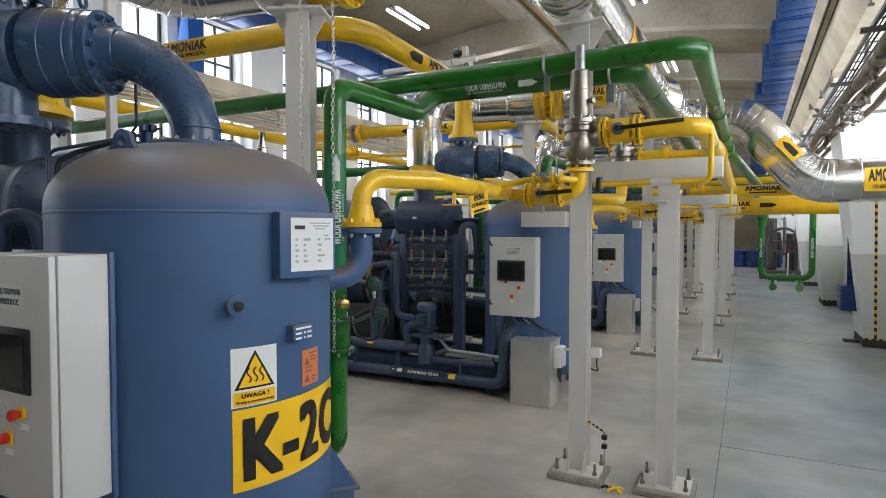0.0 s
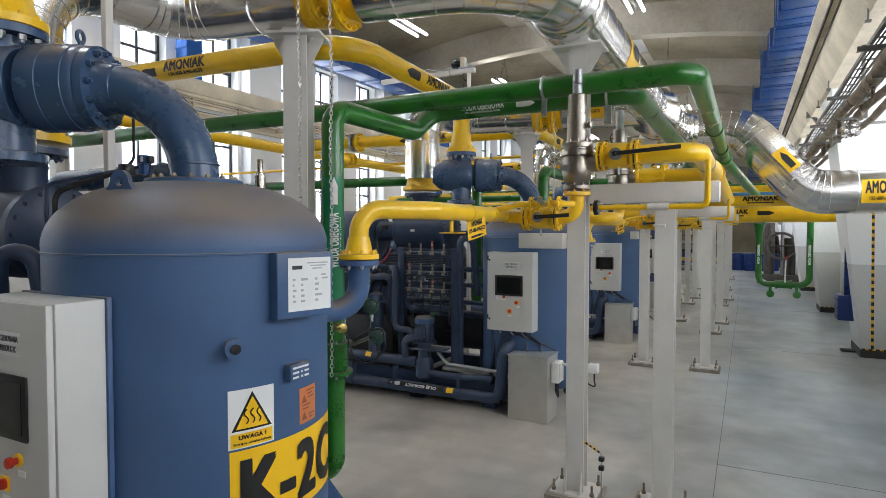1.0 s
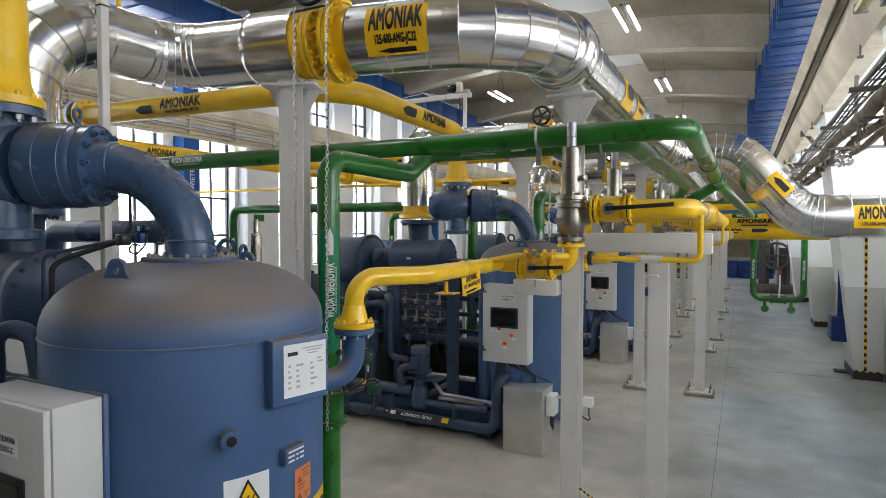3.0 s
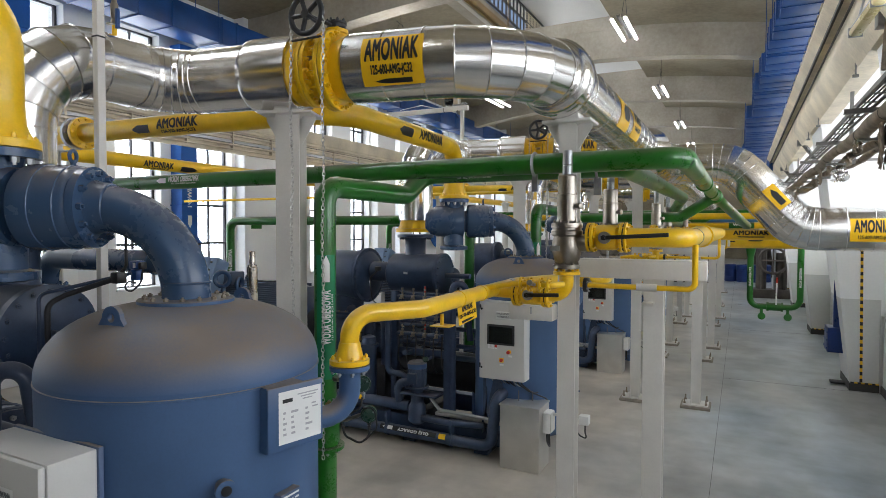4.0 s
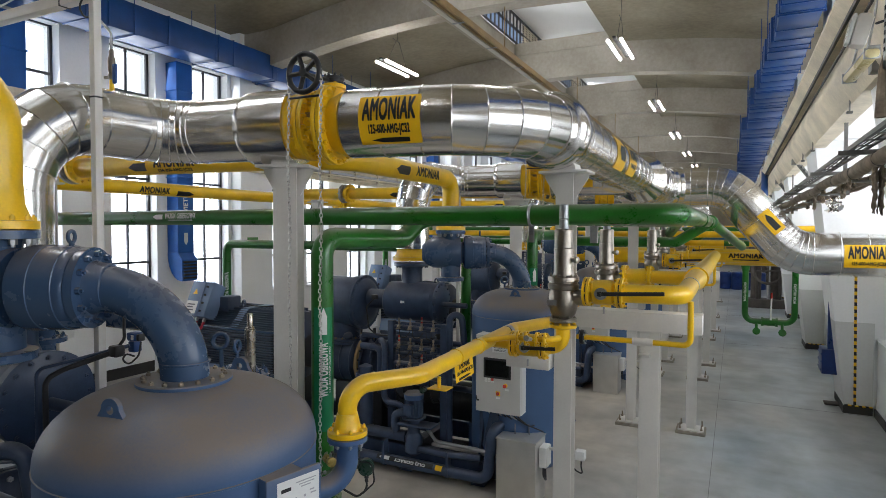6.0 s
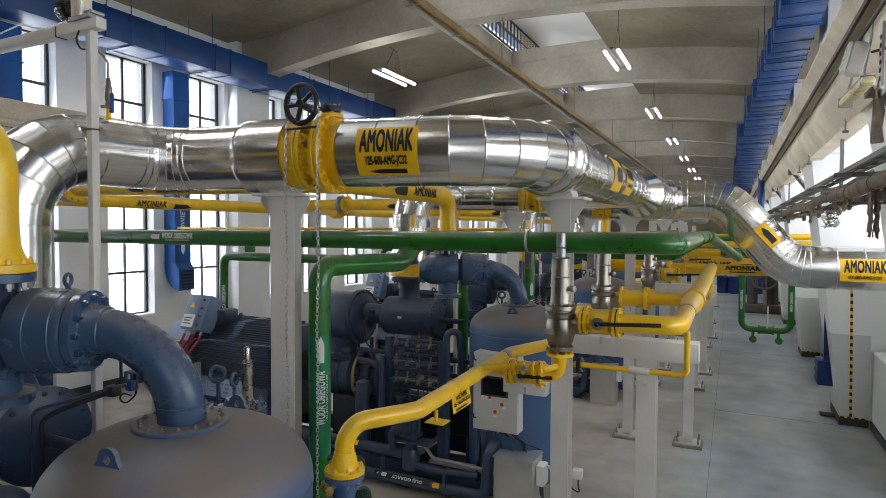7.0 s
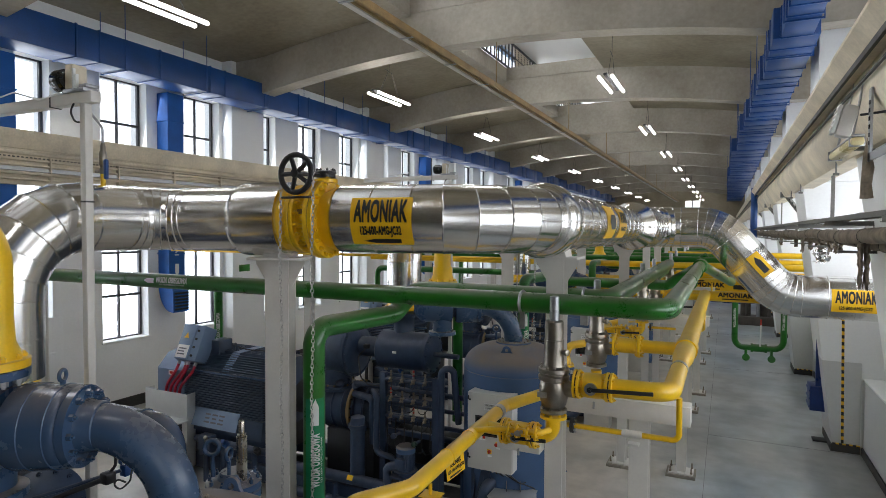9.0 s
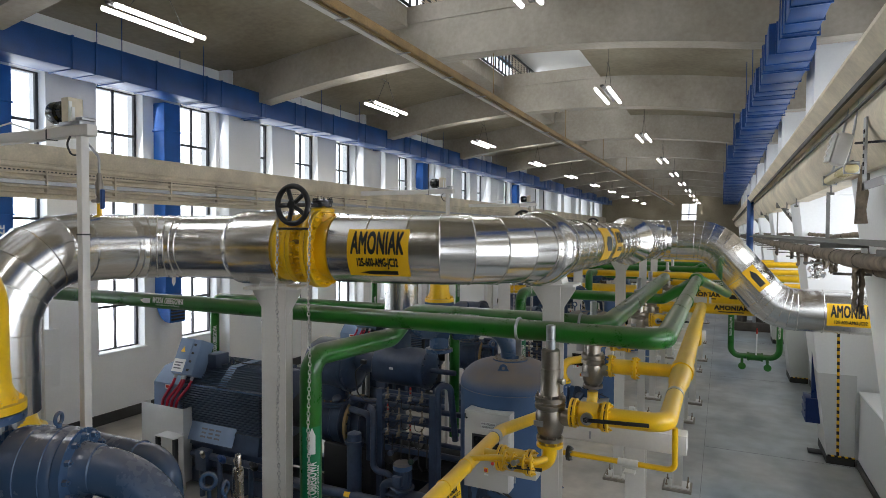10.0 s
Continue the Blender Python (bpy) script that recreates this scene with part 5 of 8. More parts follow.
def motor():
    """Frame with slanted shoulders: fins on its front, shoulder and top, a smooth end shield, terminal box on top."""
    y = 2.0
    t = thing("drive_motor", (-7.0, y, 0.34), "large dark blue ribbed electric motor with tilted terminal box", "motor", "drive motors")
    xa, xb = -7.55, -5.92
    sec = lambda g: [(1.44 - g, 0.95), (1.44 - g, 1.56), (1.70 - g * 0.6, 1.80 + g), (2.30, 1.80 + g), (2.56 + g, 1.56), (2.56 + g, 0.95)]
    # near-black core under the fins: shade in the gaps is put into the colour
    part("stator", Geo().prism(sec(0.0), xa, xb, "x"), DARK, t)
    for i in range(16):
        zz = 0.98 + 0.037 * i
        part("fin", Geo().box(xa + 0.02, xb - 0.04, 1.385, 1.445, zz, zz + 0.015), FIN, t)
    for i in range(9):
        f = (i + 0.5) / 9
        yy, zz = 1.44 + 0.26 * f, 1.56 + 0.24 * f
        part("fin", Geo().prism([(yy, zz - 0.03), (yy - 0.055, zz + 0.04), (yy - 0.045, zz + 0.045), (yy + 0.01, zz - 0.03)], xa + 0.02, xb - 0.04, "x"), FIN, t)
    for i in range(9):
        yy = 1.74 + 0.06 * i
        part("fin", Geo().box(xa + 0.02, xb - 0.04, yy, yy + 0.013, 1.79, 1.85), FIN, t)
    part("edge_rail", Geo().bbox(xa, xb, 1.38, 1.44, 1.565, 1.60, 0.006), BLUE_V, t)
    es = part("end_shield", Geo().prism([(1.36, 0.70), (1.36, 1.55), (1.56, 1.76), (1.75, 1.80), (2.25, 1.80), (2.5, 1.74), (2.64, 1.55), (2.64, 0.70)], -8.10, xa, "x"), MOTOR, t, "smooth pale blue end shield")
    fn = on_plane((-7.78, 1.36, 1.50), (1, 0, 0), (0, 0, 1))
    part("badge", Geo().patch(fn, 0.14, 0.075, 1, 1, 0.003), WHITE, es)
    part("badge_mark", Geo().patch(fn, 0.09, 0.04, 1, 1, 0.005), RED, es)
    part("drive_shield", Geo().lathe([(0.52, 0), (0.5, 0.12), (0.3, 0.2), (0.12, 0.3)], (xb - 0.02, y, 1.32), (1, 0, 0), 40), BLUE_DK, t)
    part("coupling_guard", Geo().lathe([(0.26, 0), (0.26, 0.45)], (xb + 0.15, y, 1.25), (1, 0, 0), 28), DARK, t)
    part("foot", Geo().bbox(xa + 0.1, xb - 0.1, y - 0.5, y + 0.6, 0.34, 0.95, 0.03), DARK, t)
    part("foot_rail", Geo().bbox(-8.1, xb, 1.42, 1.56, 0.34, 0.70, 0.02), BLUE_DK, t)
    m = pose(-7.40, 1.52, 1.95, 0, 0, 0) @ pose(0, 0, 0, -24, 0, 0)
    tb = part("terminal_box", Geo().bbox(-0.24, 0.20, -0.13, 0.13, -0.28, 0.28, 0.02, m), MOTOR, t, "blue terminal box with warning label")
    part("box_lid", Geo().bbox(-0.235, 0.05, -0.15, -0.13, -0.27, 0.275, 0.01, m), MOTOR, tb)
    R = m.to_3x3()
    fn = on_plane(m @ V((-0.10, -0.152, -0.15)), R @ V((1, 0, 0)), R @ V((0, 0, 1)))
    part("label", Geo().patch(fn, 0.24, 0.20, 1, 1, 0.002), WHITE, tb, "white label")
    part("print", bars(Geo(), fn, [(0.1, 0.85), (0.1, 0.7), (0.1, 0.8)], 0.22, 0.13, 0, 0, 0.004), GREYBAR, tb)
    fn2 = on_plane(m @ V((-0.10, -0.152, 0.10)), R @ V((1, 0, 0)), R @ V((0, 0, 1)))
    part("warning_triangle", Geo().add([fn2(-0.05, -0.04, 0.002), fn2(0.05, -0.04, 0.002), fn2(0, 0.05, 0.002)], [(0, 1, 2)], True), SIGN_Y, tb)
    for i in range(4):
        b = m @ V((0.10, -0.133, -0.2 + 0.13 * i))
        part("box_bolt", Geo().lathe([(0.018, 0), (0.018, 0.02)], b, R @ V((0, -1, 0)), 8), DARK, tb)
    part("box_neck", Geo().bbox(-7.26, -7.04, 1.62, 1.90, 1.76, 2.02, 0.02), FIN, t)
    for i in range(4):
        a = m @ V((-0.20 + 0.10 * i, -0.05 + 0.05 * (i % 2), -0.28))
        part("gland", Geo().cyl(a, a + V((-0.01, -0.02, -0.05)), 0.026, 12), STEEL, t)
        part("power_cable", Geo().sweep(route([a, a + V((-0.02, -0.03, -0.12)), (a.x - 0.28, 1.34, 1.30), (a.x - 0.36, 1.36, 0.9)], 0.3, 6), 0.021, 10), REDCABLE, t)
    q = Geo().prism([(1.41, 1.575), (1.405, 1.58), (1.665, 1.85), (1.675, 1.845)], -6.80, -6.66, "x").box(-6.80, -6.66, 1.67, 2.2, 1.853, 1.86)
    part("strap", q, MOTOR, t)
    fn = on_plane((-6.84, 1.335, 0.90), (1, 0, 0), (0, 0.42, 1))
    nm = part("maker_plate", Geo().patch(fn, 0.92, 0.27, 1, 1, 0.01).patch(fn, 0.92, 0.27, 1, 1, -0.005), MOTOR, t, "plain pale blue plate with raised maker's mark")
    for i in range(3):
        part("mark", bars(Geo(), fn, [(0, 1), (0.1, 0.9), (0, 1)], 0.11, 0.17, -0.14 + 0.14 * i, 0, 0.014), GREYBAR, nm)
    part("skirt", Geo().prism([(1.44, 0.97), (1.36, 0.97), (1.32, 0.70), (1.5, 0.70)], xa, xb, "x"), BLUE_DK, t)
    part("top_wire", Geo().sweep([(-7.0, 1.9, 1.90), (-6.7, 1.85, 1.875), (-6.3, 1.8, 1.90), (-5.95, 1.75, 1.88)], 0.009, 7), RUBBER, t)
    for x in (-6.86, -6.05):
        part("eye_bolt", Geo().torus((x, y - 0.22, 1.91), (0.4, 1, 0), 0.055, 0.016, 18, 8), BLUE_DK, t)
    return t


repeat(motor(), (1, 2))


def tray():
    t = thing("cable_guard", (-7.7, 1.25, 0.0), "folded stainless sheet guard round the motor cables", "guard", "cable guards")
    part("front_sheet", Geo().bbox(-8.19, -7.27, 1.20, 1.212, 0.12, 1.25, 0.002), SHEET, t)
    part("side_sheet", Geo().bbox(-7.282, -7.27, 1.212, 1.36, 0.12, 1.25, 0.002).bbox(-8.19, -8.178, 1.212, 1.36, 0.12, 1.25, 0.002), SHEET, t)
    part("cover", Geo().bbox(-7.62, -7.22, 0.98, 1.20, 0.86, 0.875, 0.003), SHEET, t)
    part("leg", Geo().box(-8.17, -8.13, 1.22, 1.26, 0, 0.14).box(-7.33, -7.29, 1.22, 1.26, 0, 0.14), SHEET, t)
    part("frame_post", Geo().bbox(-7.26, -7.20, 0.99, 1.05, 0.0, 0.86, 0.004).bbox(-7.62, -7.57, 0.99, 1.05, 0.0, 0.86, 0.004), DARK, t)
    return t


repeat(tray(), (1, 2))


def service_valve():
    """Valve with a chromed spindle and lifting rings behind the vessel."""
    x, y = -2.74, 2.72
    t = thing("service_valve", (x, y, 0.3), "blue service valve with chromed spindle and lifting rings", "valve", "service valves")
    part("leg", Geo().lathe([(0.07, 0.3), (0.07, 1.8)], (x, y, 0), n=20), BLUE_DK, t)
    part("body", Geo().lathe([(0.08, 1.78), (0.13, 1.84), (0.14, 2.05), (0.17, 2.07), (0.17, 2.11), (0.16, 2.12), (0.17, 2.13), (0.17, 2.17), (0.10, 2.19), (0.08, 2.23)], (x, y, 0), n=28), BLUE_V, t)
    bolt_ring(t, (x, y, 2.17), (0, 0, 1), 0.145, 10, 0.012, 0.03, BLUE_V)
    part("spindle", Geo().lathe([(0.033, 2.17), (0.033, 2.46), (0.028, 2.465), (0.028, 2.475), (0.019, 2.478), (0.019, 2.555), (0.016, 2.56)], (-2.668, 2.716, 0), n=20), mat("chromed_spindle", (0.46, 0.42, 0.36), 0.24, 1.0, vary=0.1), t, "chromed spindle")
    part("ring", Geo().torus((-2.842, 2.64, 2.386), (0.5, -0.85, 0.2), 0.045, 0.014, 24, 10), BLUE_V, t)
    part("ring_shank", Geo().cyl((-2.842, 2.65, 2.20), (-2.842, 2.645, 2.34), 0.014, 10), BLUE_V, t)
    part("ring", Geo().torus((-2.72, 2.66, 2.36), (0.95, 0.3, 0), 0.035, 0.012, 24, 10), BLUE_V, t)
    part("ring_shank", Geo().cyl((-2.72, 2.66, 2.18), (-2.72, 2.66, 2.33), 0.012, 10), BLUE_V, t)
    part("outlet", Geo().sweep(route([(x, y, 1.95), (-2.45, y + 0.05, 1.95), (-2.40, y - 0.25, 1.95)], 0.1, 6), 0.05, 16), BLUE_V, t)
    return t


repeat(service_valve())


def floor_gear():
    """Dark clutter of cocks and pipe ends in front of the motor's foot."""
    t = thing("drain_manifold", (-6.5, 1.2, 0), "dark drain manifold with cocks in front of a motor", "manifold", "drain manifolds")
    part("header", Geo().sweep([(-7.1, 1.22, 0.62), (-5.7, 1.22, 0.62)], 0.05, 14), BLUE_DK, t)
    part("box", Geo().bbox(-6.95, -6.72, 1.12, 1.26, 0.42, 0.72, 0.012), BLUE_DK, t, "deep blue flat cover")
    for i, x in enumerate((-6.9, -6.55, -6.25, -5.95)):
        part("riser", Geo().cyl((x, 1.22, 0.0), (x, 1.22, 0.62), 0.04, 12), BLUE_DK, t)
        part("cock", Geo().lathe([(0.05, 0), (0.05, 0.07), (0.03, 0.09), (0.03, 0.14)], (x + 0.12, 1.18, 0.62), (0.1, -0.7, 0.7), 14), (STAIN, DUCT, STAIN, DARK)[i], t)
    return t


repeat(floor_gear(), (1, 2))


# ---- clad suction line ----
RS, RD = 0.237, 0.34


def clad_line(name, pts, bend, label, rings_every=0.33, signs=(), r=RS, seg=10):
    """An insulated pipe in aluminium sheet: separate sheets along the runs, gores in the bends, a bead at every joint."""
    t = thing(name, pts[0], label, "pipe", "clad pipes")
    line = route(pts, bend, seg)
    # one sheet for each gore of a bend and for each set length of a run; joints share one mitred ring
    fine = [line[0]]
    for a, b in zip(line[:-1], line[1:]):
        L = (b - a).length
        steps = max(1, round(L / rings_every)) if L > rings_every * 1.3 else 1
        fine += [a.lerp(b, (i + 1) / steps) for i in range(steps)]
    N = 40
    rings = Geo().rings(fine, r, N)
    for i in range(len(rings) - 1):
        k = 1.0 + (0.008 if i % 2 else 0.0)
        vs = [c + (p - c) * k for c, ring in ((fine[i], rings[i]), (fine[i + 1], rings[i + 1])) for p in ring]
        part("sheet", Geo().add(vs, [(j, (j + 1) % N, N + (j + 1) % N, N + j) for j in range(N)]), CLAD, t)
        ring = [fine[i + 1] + (p - fine[i + 1]) * 1.006 for p in rings[i + 1]]
        part("bead", Geo().sweep(ring + [ring[0]], 0.0055, 6, caps=False), CLAD, t)
    part("end_cap", Geo().cyl(line[-1] - (line[-1] - line[-2]).normalized() * 0.01, line[-1], r - 0.01, 32).cyl(line[0], line[0] + (line[1] - line[0]).normalized() * 0.01, r - 0.01, 32), CLAD, t)
    return t


ZH, XH = 3.83, -1.22
A0, A1 = V((-3.95, 3.20, ZH)), V((XH, 3.68, ZH))
BD = (A1 - A0).normalized()


def along(s):
    return A0 + BD * s


LEN = (A1 - A0).length
V0, V1 = 1.13, 1.53            # the gate valve sits between these stations
for k in range(4):
    o = V((0, PITCH * k, 0))
    t = clad_line("suction_drop", [V((-3.98, 2.04, 2.82)) + o, V((-3.98, 2.04, ZH)) + o, V((-3.97, 3.20, ZH)) + o, along(V0 - 0.40) + o], [0.52, 0.40],
                  "aluminium-clad suction pipe bending down to the compressor", 0.30, seg=6)
    box = Geo().lathe([(RS, -0.01), (RS + 0.03, 0.03), (RS + 0.033, 0.06), (RS + 0.033, 0.40), (RS - 0.02, 0.41)], along(V0 - 0.40) + o, BD, 40)
    part("valve_jacket", box, CLAD, t)
    if k == 0:
        end = [along(V1 + 0.02), A1, V((XH, 8.60, ZH))]
        t2 = clad_line("suction_header", end, 0.80, "aluminium-clad suction header on steel posts", 0.36, seg=6)
        fn = on_pipe(along(1.92), BD, (0.45, -0.88, -0.09), RS + 0.003)
        sp = part("sign", Geo().patch(fn, 0.43, 0.335, 8, 10, 0.004), SIGN_Y, t2, "yellow pipe label with black lettering")
        q = write(Geo(), "AMONIAK", fn, 0.375, 0.155, 0, 0.072, 0.008, 0.03)
        part("lettering", q, INK, sp)
        part("line_number", write(Geo(), "125-600-AMG-JC32", fn, 0.29, 0.078, 0, -0.066, 0.008, 0.03), INK, sp)
        part("arrow_mark", arrow(Geo(), lambda u, v, off: fn(-u, v, off), 0.27, 0.033, 0, -0.134, 0.008), INK, sp)
        for yy in (5.95, 6.65):
            fn = on_pipe((XH, yy, ZH), (0, 1, 0), (1.0, -0.2, 0.05), RS + 0.003)
            sp = part("sign", Geo().patch(fn, 0.46, 0.34, 6, 10, 0.004), SIGN_Y, t2)
            q = arrow(Geo(), lambda u, v, off: fn(-u, v, off), 0.32, 0.14, 0, 0, 0.012) if yy < 6.3 else write(write(Geo(), "AMONIAK", fn, 0.40, 0.13, 0, 0.06, 0.008, 0.035), "125-600-AMG-JC32", fn, 0.32, 0.06, 0, -0.07, 0.008, 0.02)
            part("lettering", q, INK, sp)
        part("swell", Geo().lathe([(RS, 0), (RS + 0.012, 0.02), (RD - 0.01, 0.45), (RD + 0.015, 0.48), (RD + 0.015, 0.56), (RD, 0.58)], (XH, 8.52, ZH), (0, 1, 0), 40), CLAD, t2, "reducing piece to the wider header")
        part("collar", Geo().lathe([(RS, 0), (RS + 0.03, 0.02), (RS + 0.048, 0.07), (RS + 0.048, 0.20), (RS + 0.03, 0.25), (RS, 0.28)], (XH, 4.22, ZH), (0, 1, 0), 40), CLAD, t2, "raised cladding collar over the post")
    else:
        t2 = clad_line("suction_branch", [along(V1 + 0.02) + o, along(LEN - 0.12) + o], 0.3, "aluminium-clad suction branch joining the header", 0.34)
    if k == 1:
        fn = on_pipe(along(1.935) + o, BD, (0.45, -0.88, 0.06), RS + 0.003)
        sp = part("sign", Geo().patch(fn, 0.43, 0.30, 8, 10, 0.004), SIGN_Y, t2)
        part("lettering", write(write(Geo(), "AMONIAK", fn, 0.375, 0.125, 0, 0.062, 0.008, 0.03), "125-600-AMG-JC32", fn, 0.3, 0.062, 0, -0.055, 0.008, 0.02), INK, sp)

t = clad_line("suction_header", [(XH, 9.07, ZH), (XH, 11.0, ZH), (-0.113, 11.0, ZH), (0.842, 11.0, 2.72), (2.9, 11.0, 2.72)], [0.55, 0.62, 0.62],
              "aluminium-clad suction header dipping down and passing through the side wall", 0.36, r=RD, seg=5)
fn = on_pipe((0.46, 11.0, 3.165), (0.652, 0, -0.758), (0.15, -1, 0.3), RD + 0.003)
sp = part("sign", Geo().patch(fn, 0.40, 0.22, 6, 8, 0.004), SIGN_Y, t, "yellow flow arrow label")
part("lettering", arrow(Geo(), lambda u, v, off: fn(-u, v, off), 0.30, 0.10, 0, 0, 0.008), INK, sp)
fn = on_pipe((1.82, 11.0, 2.72), (1, 0, 0), (0.0, -1, -0.05), RD + 0.003)
sp = part("sign", Geo().patch(fn, 0.62, 0.36, 6, 8, 0.004), SIGN_Y, t, "yellow pipe label with black lettering")
part("lettering", write(write(Geo(), "AMONIAK", fn, 0.53, 0.19, 0, 0.06, 0.008, 0.03), "125-600-AMG-JC32", fn, 0.42, 0.075, 0, -0.115, 0.008, 0.02), INK, sp)
t = clad_line("suction_header", [(XH, 11.75, ZH), (XH, 30.0, ZH)], 0.3, "aluminium-clad suction header running on down the hall", 0.6)


def gate_valve(k):
    o = V((0, PITCH * k, 0))
    c = along(V0 + 0.175) + o
    t = thing("gate_valve", c, "yellow cast gate valve with bolted flanges and black handwheel", "valve", "gate valves")
    L = V1 - V0
    prof = [(0.236, 0.0), (0.232, 0.03), (0.205, 0.065), (0.20, 0.145), (0.185, 0.16), (0.185, 0.235), (0.20, 0.25), (0.20, 0.315), (0.225, L - 0.03), (0.236, L + 0.01)]
    body = part("body", Geo().lathe(prof, along(V0) + o, BD, 44), YELLOW, t)
    for s0, rr, nb in ((0.072, 0.248, 18), (0.236, 0.282, 20)):
        for e, th in ((s0, 0.030), (s0 + 0.036, 0.032)):
            q = Geo().lathe([(0.17, 0), (rr - 0.004, 0), (rr, 0.004), (rr, th - 0.004), (rr - 0.004, th), (0.17, th)], along(V0 + e) + o, BD, 44)
            part("flange", q, YELLOW, t)
        part("gasket", Geo().lathe([(0.17, 0), (rr - 0.012, 0.001), (rr - 0.012, 0.006), (0.17, 0.007)], along(V0 + s0 + 0.0295) + o, BD, 40), RUST, t, "dark gasket between the flanges")
        bolt_ring(body, along(V0 + s0) + o, -BD, rr - 0.026, nb, 0.017, 0.022, YELLOW)
        bolt_ring(body, along(V0 + s0 + 0.068) + o, BD, rr - 0.026, nb, 0.017, 0.022, YELLOW)
    for i in range(12):
        a = 2 * math.pi * (i + 0.5) / 12
        sd = V((0, 0, 1)).cross(BD).normalized()
        rad = V((0, 0, 1)) * math.cos(a) + sd * math.sin(a)
        part("rib", Geo().sweep([along(V0 + 0.135) + o + rad * 0.19, along(V0 + 0.24) + o + rad * 0.19], 0.016, 6), YELLOW if i % 3 else RAIL, body)
    up = c + BD * 0.10 + V((0, 0, 0.25))
    part("bonnet", Geo().lathe([(0.07, -0.10), (0.07, 0.005), (0.085, 0.01), (0.085, 0.035), (0.06, 0.045)], up, n=24).bbox(up.x - 0.05, up.x + 0.05, up.y - 0.05, up.y + 0.05, up.z, up.z + 0.06, 0.01), YELLOW, t)
    gb = part("gear_box", Geo().lathe([(0.055, 0.045), (0.068, 0.05), (0.068, 0.075), (0.075, 0.077), (0.075, 0.092), (0.05, 0.10)], up, n=24), BLACK, t)
    bolt_ring(gb, up + V((0, 0, 0.092)), (0, 0, 1), 0.062, 8, 0.010, 0.014, BLACK)
    ax = V((0.02, -1.0, 0)).normalized()
    h = c + V((0.09, -0.30, 0.30))
    part("shaft", Geo().cyl(h, up + V((0, 0, 0.06)), 0.014, 10), BLACK, t)
    w = Geo().torus(h, ax, 0.126, 0.019, 36, 10)
    u = V((0, 0, 1))
    s = ax.cross(u)
    for i in range(5):
        a = radians(72 * i + 20)
        w.cyl(h, h + (u * math.cos(a) + s * math.sin(a)) * 0.124, 0.016, 8)
    w.lathe([(0.03, -0.02), (0.03, 0.02)], h, ax, 16)
    part("handwheel", w, BLACK, t, "black five-spoked handwheel")
    part("chain_guide", Geo().cyl(h + s * -0.12 + V((0, 0, -0.16)), h + s * 0.12 + V((0, 0, -0.16)), 0.008, 8), BLACK, t)
    return h, s


wheel, wside = gate_valve(0)
for k in (1, 2, 3):
    gate_valve(k)


def chain(name, top, bottom, label):
    """Hanging chain: every link an object on one of two shared meshes."""
    t = thing(name, bottom, label, "chain", "handwheel chains")
    n = int((top - bottom).length / 0.028)
    firsts = [None, None]
    for i in range(n):
        p = top.lerp(bottom, i / n) + V((0.004 * math.sin(i * 0.21), 0.003 * math.cos(i * 0.17), 0))
        k = i % 2
        if firsts[k] is None:
            ax = V((1, 0.4, 0)) if k else V((-0.4, 1, 0))
            s = ax.normalized().cross(V((0, 0, 1)))
            pts = [p + s * (0.010 * math.cos(a)) + V((0, 0, 0.020 * math.sin(a))) for a in np.linspace(0, 2 * math.pi, 8)]
            firsts[k] = (part("link", Geo().sweep(pts, 0.0034, 3, caps=False), CHAIN, t), p)
        else:
            ob = new("link", firsts[k][0].data)
            ob.parent, ob.location = t, p - firsts[k][1]
    return t


for k in range(2):
    o = V((0, PITCH * k, 0))
    chain("pull_chain", wheel + o + wside * 0.135, wheel + o + wside * 0.125 + V((0, 0, -3.0)), "steel pull chain hanging from a handwheel")
    chain("pull_chain", wheel + o - wside * 0.135, wheel + o - wside * 0.125 + V((0, 0, -3.0)), "steel pull chain hanging from a handwheel")


# ---- steel supports ----
def h_profile(x, y, z0, z1, w=0.16, d=0.16, tf=0.014):
    """Rolled H section whose broad flanges face along the hall."""
    a, b, e = w / 2, d / 2, 0.006
    poly = [(-b, -a), (-b + tf, -a), (-b + tf, -e), (b - tf, -e), (b - tf, -a), (b, -a), (b, a), (b - tf, a), (b - tf, e), (-b + tf, e), (-b + tf, a), (-b, a)]
    n = len(poly)
    vs = [(x + q, y + p, z) for z in (z0, z1) for p, q in poly]
    fs = [(n + i, n + (i + 1) % n, (i + 1) % n, i) for i in range(n)]
    for o in (0, n):
        for f in ((0, 1, 10, 11), (1, 2, 9, 10), (2, 3, 8, 9), (3, 4, 7, 8), (4, 5, 6, 7)):
            fs.append(tuple(i + o for i in (f[::-1] if o else f)))
    return Geo().add(vs, fs, True)


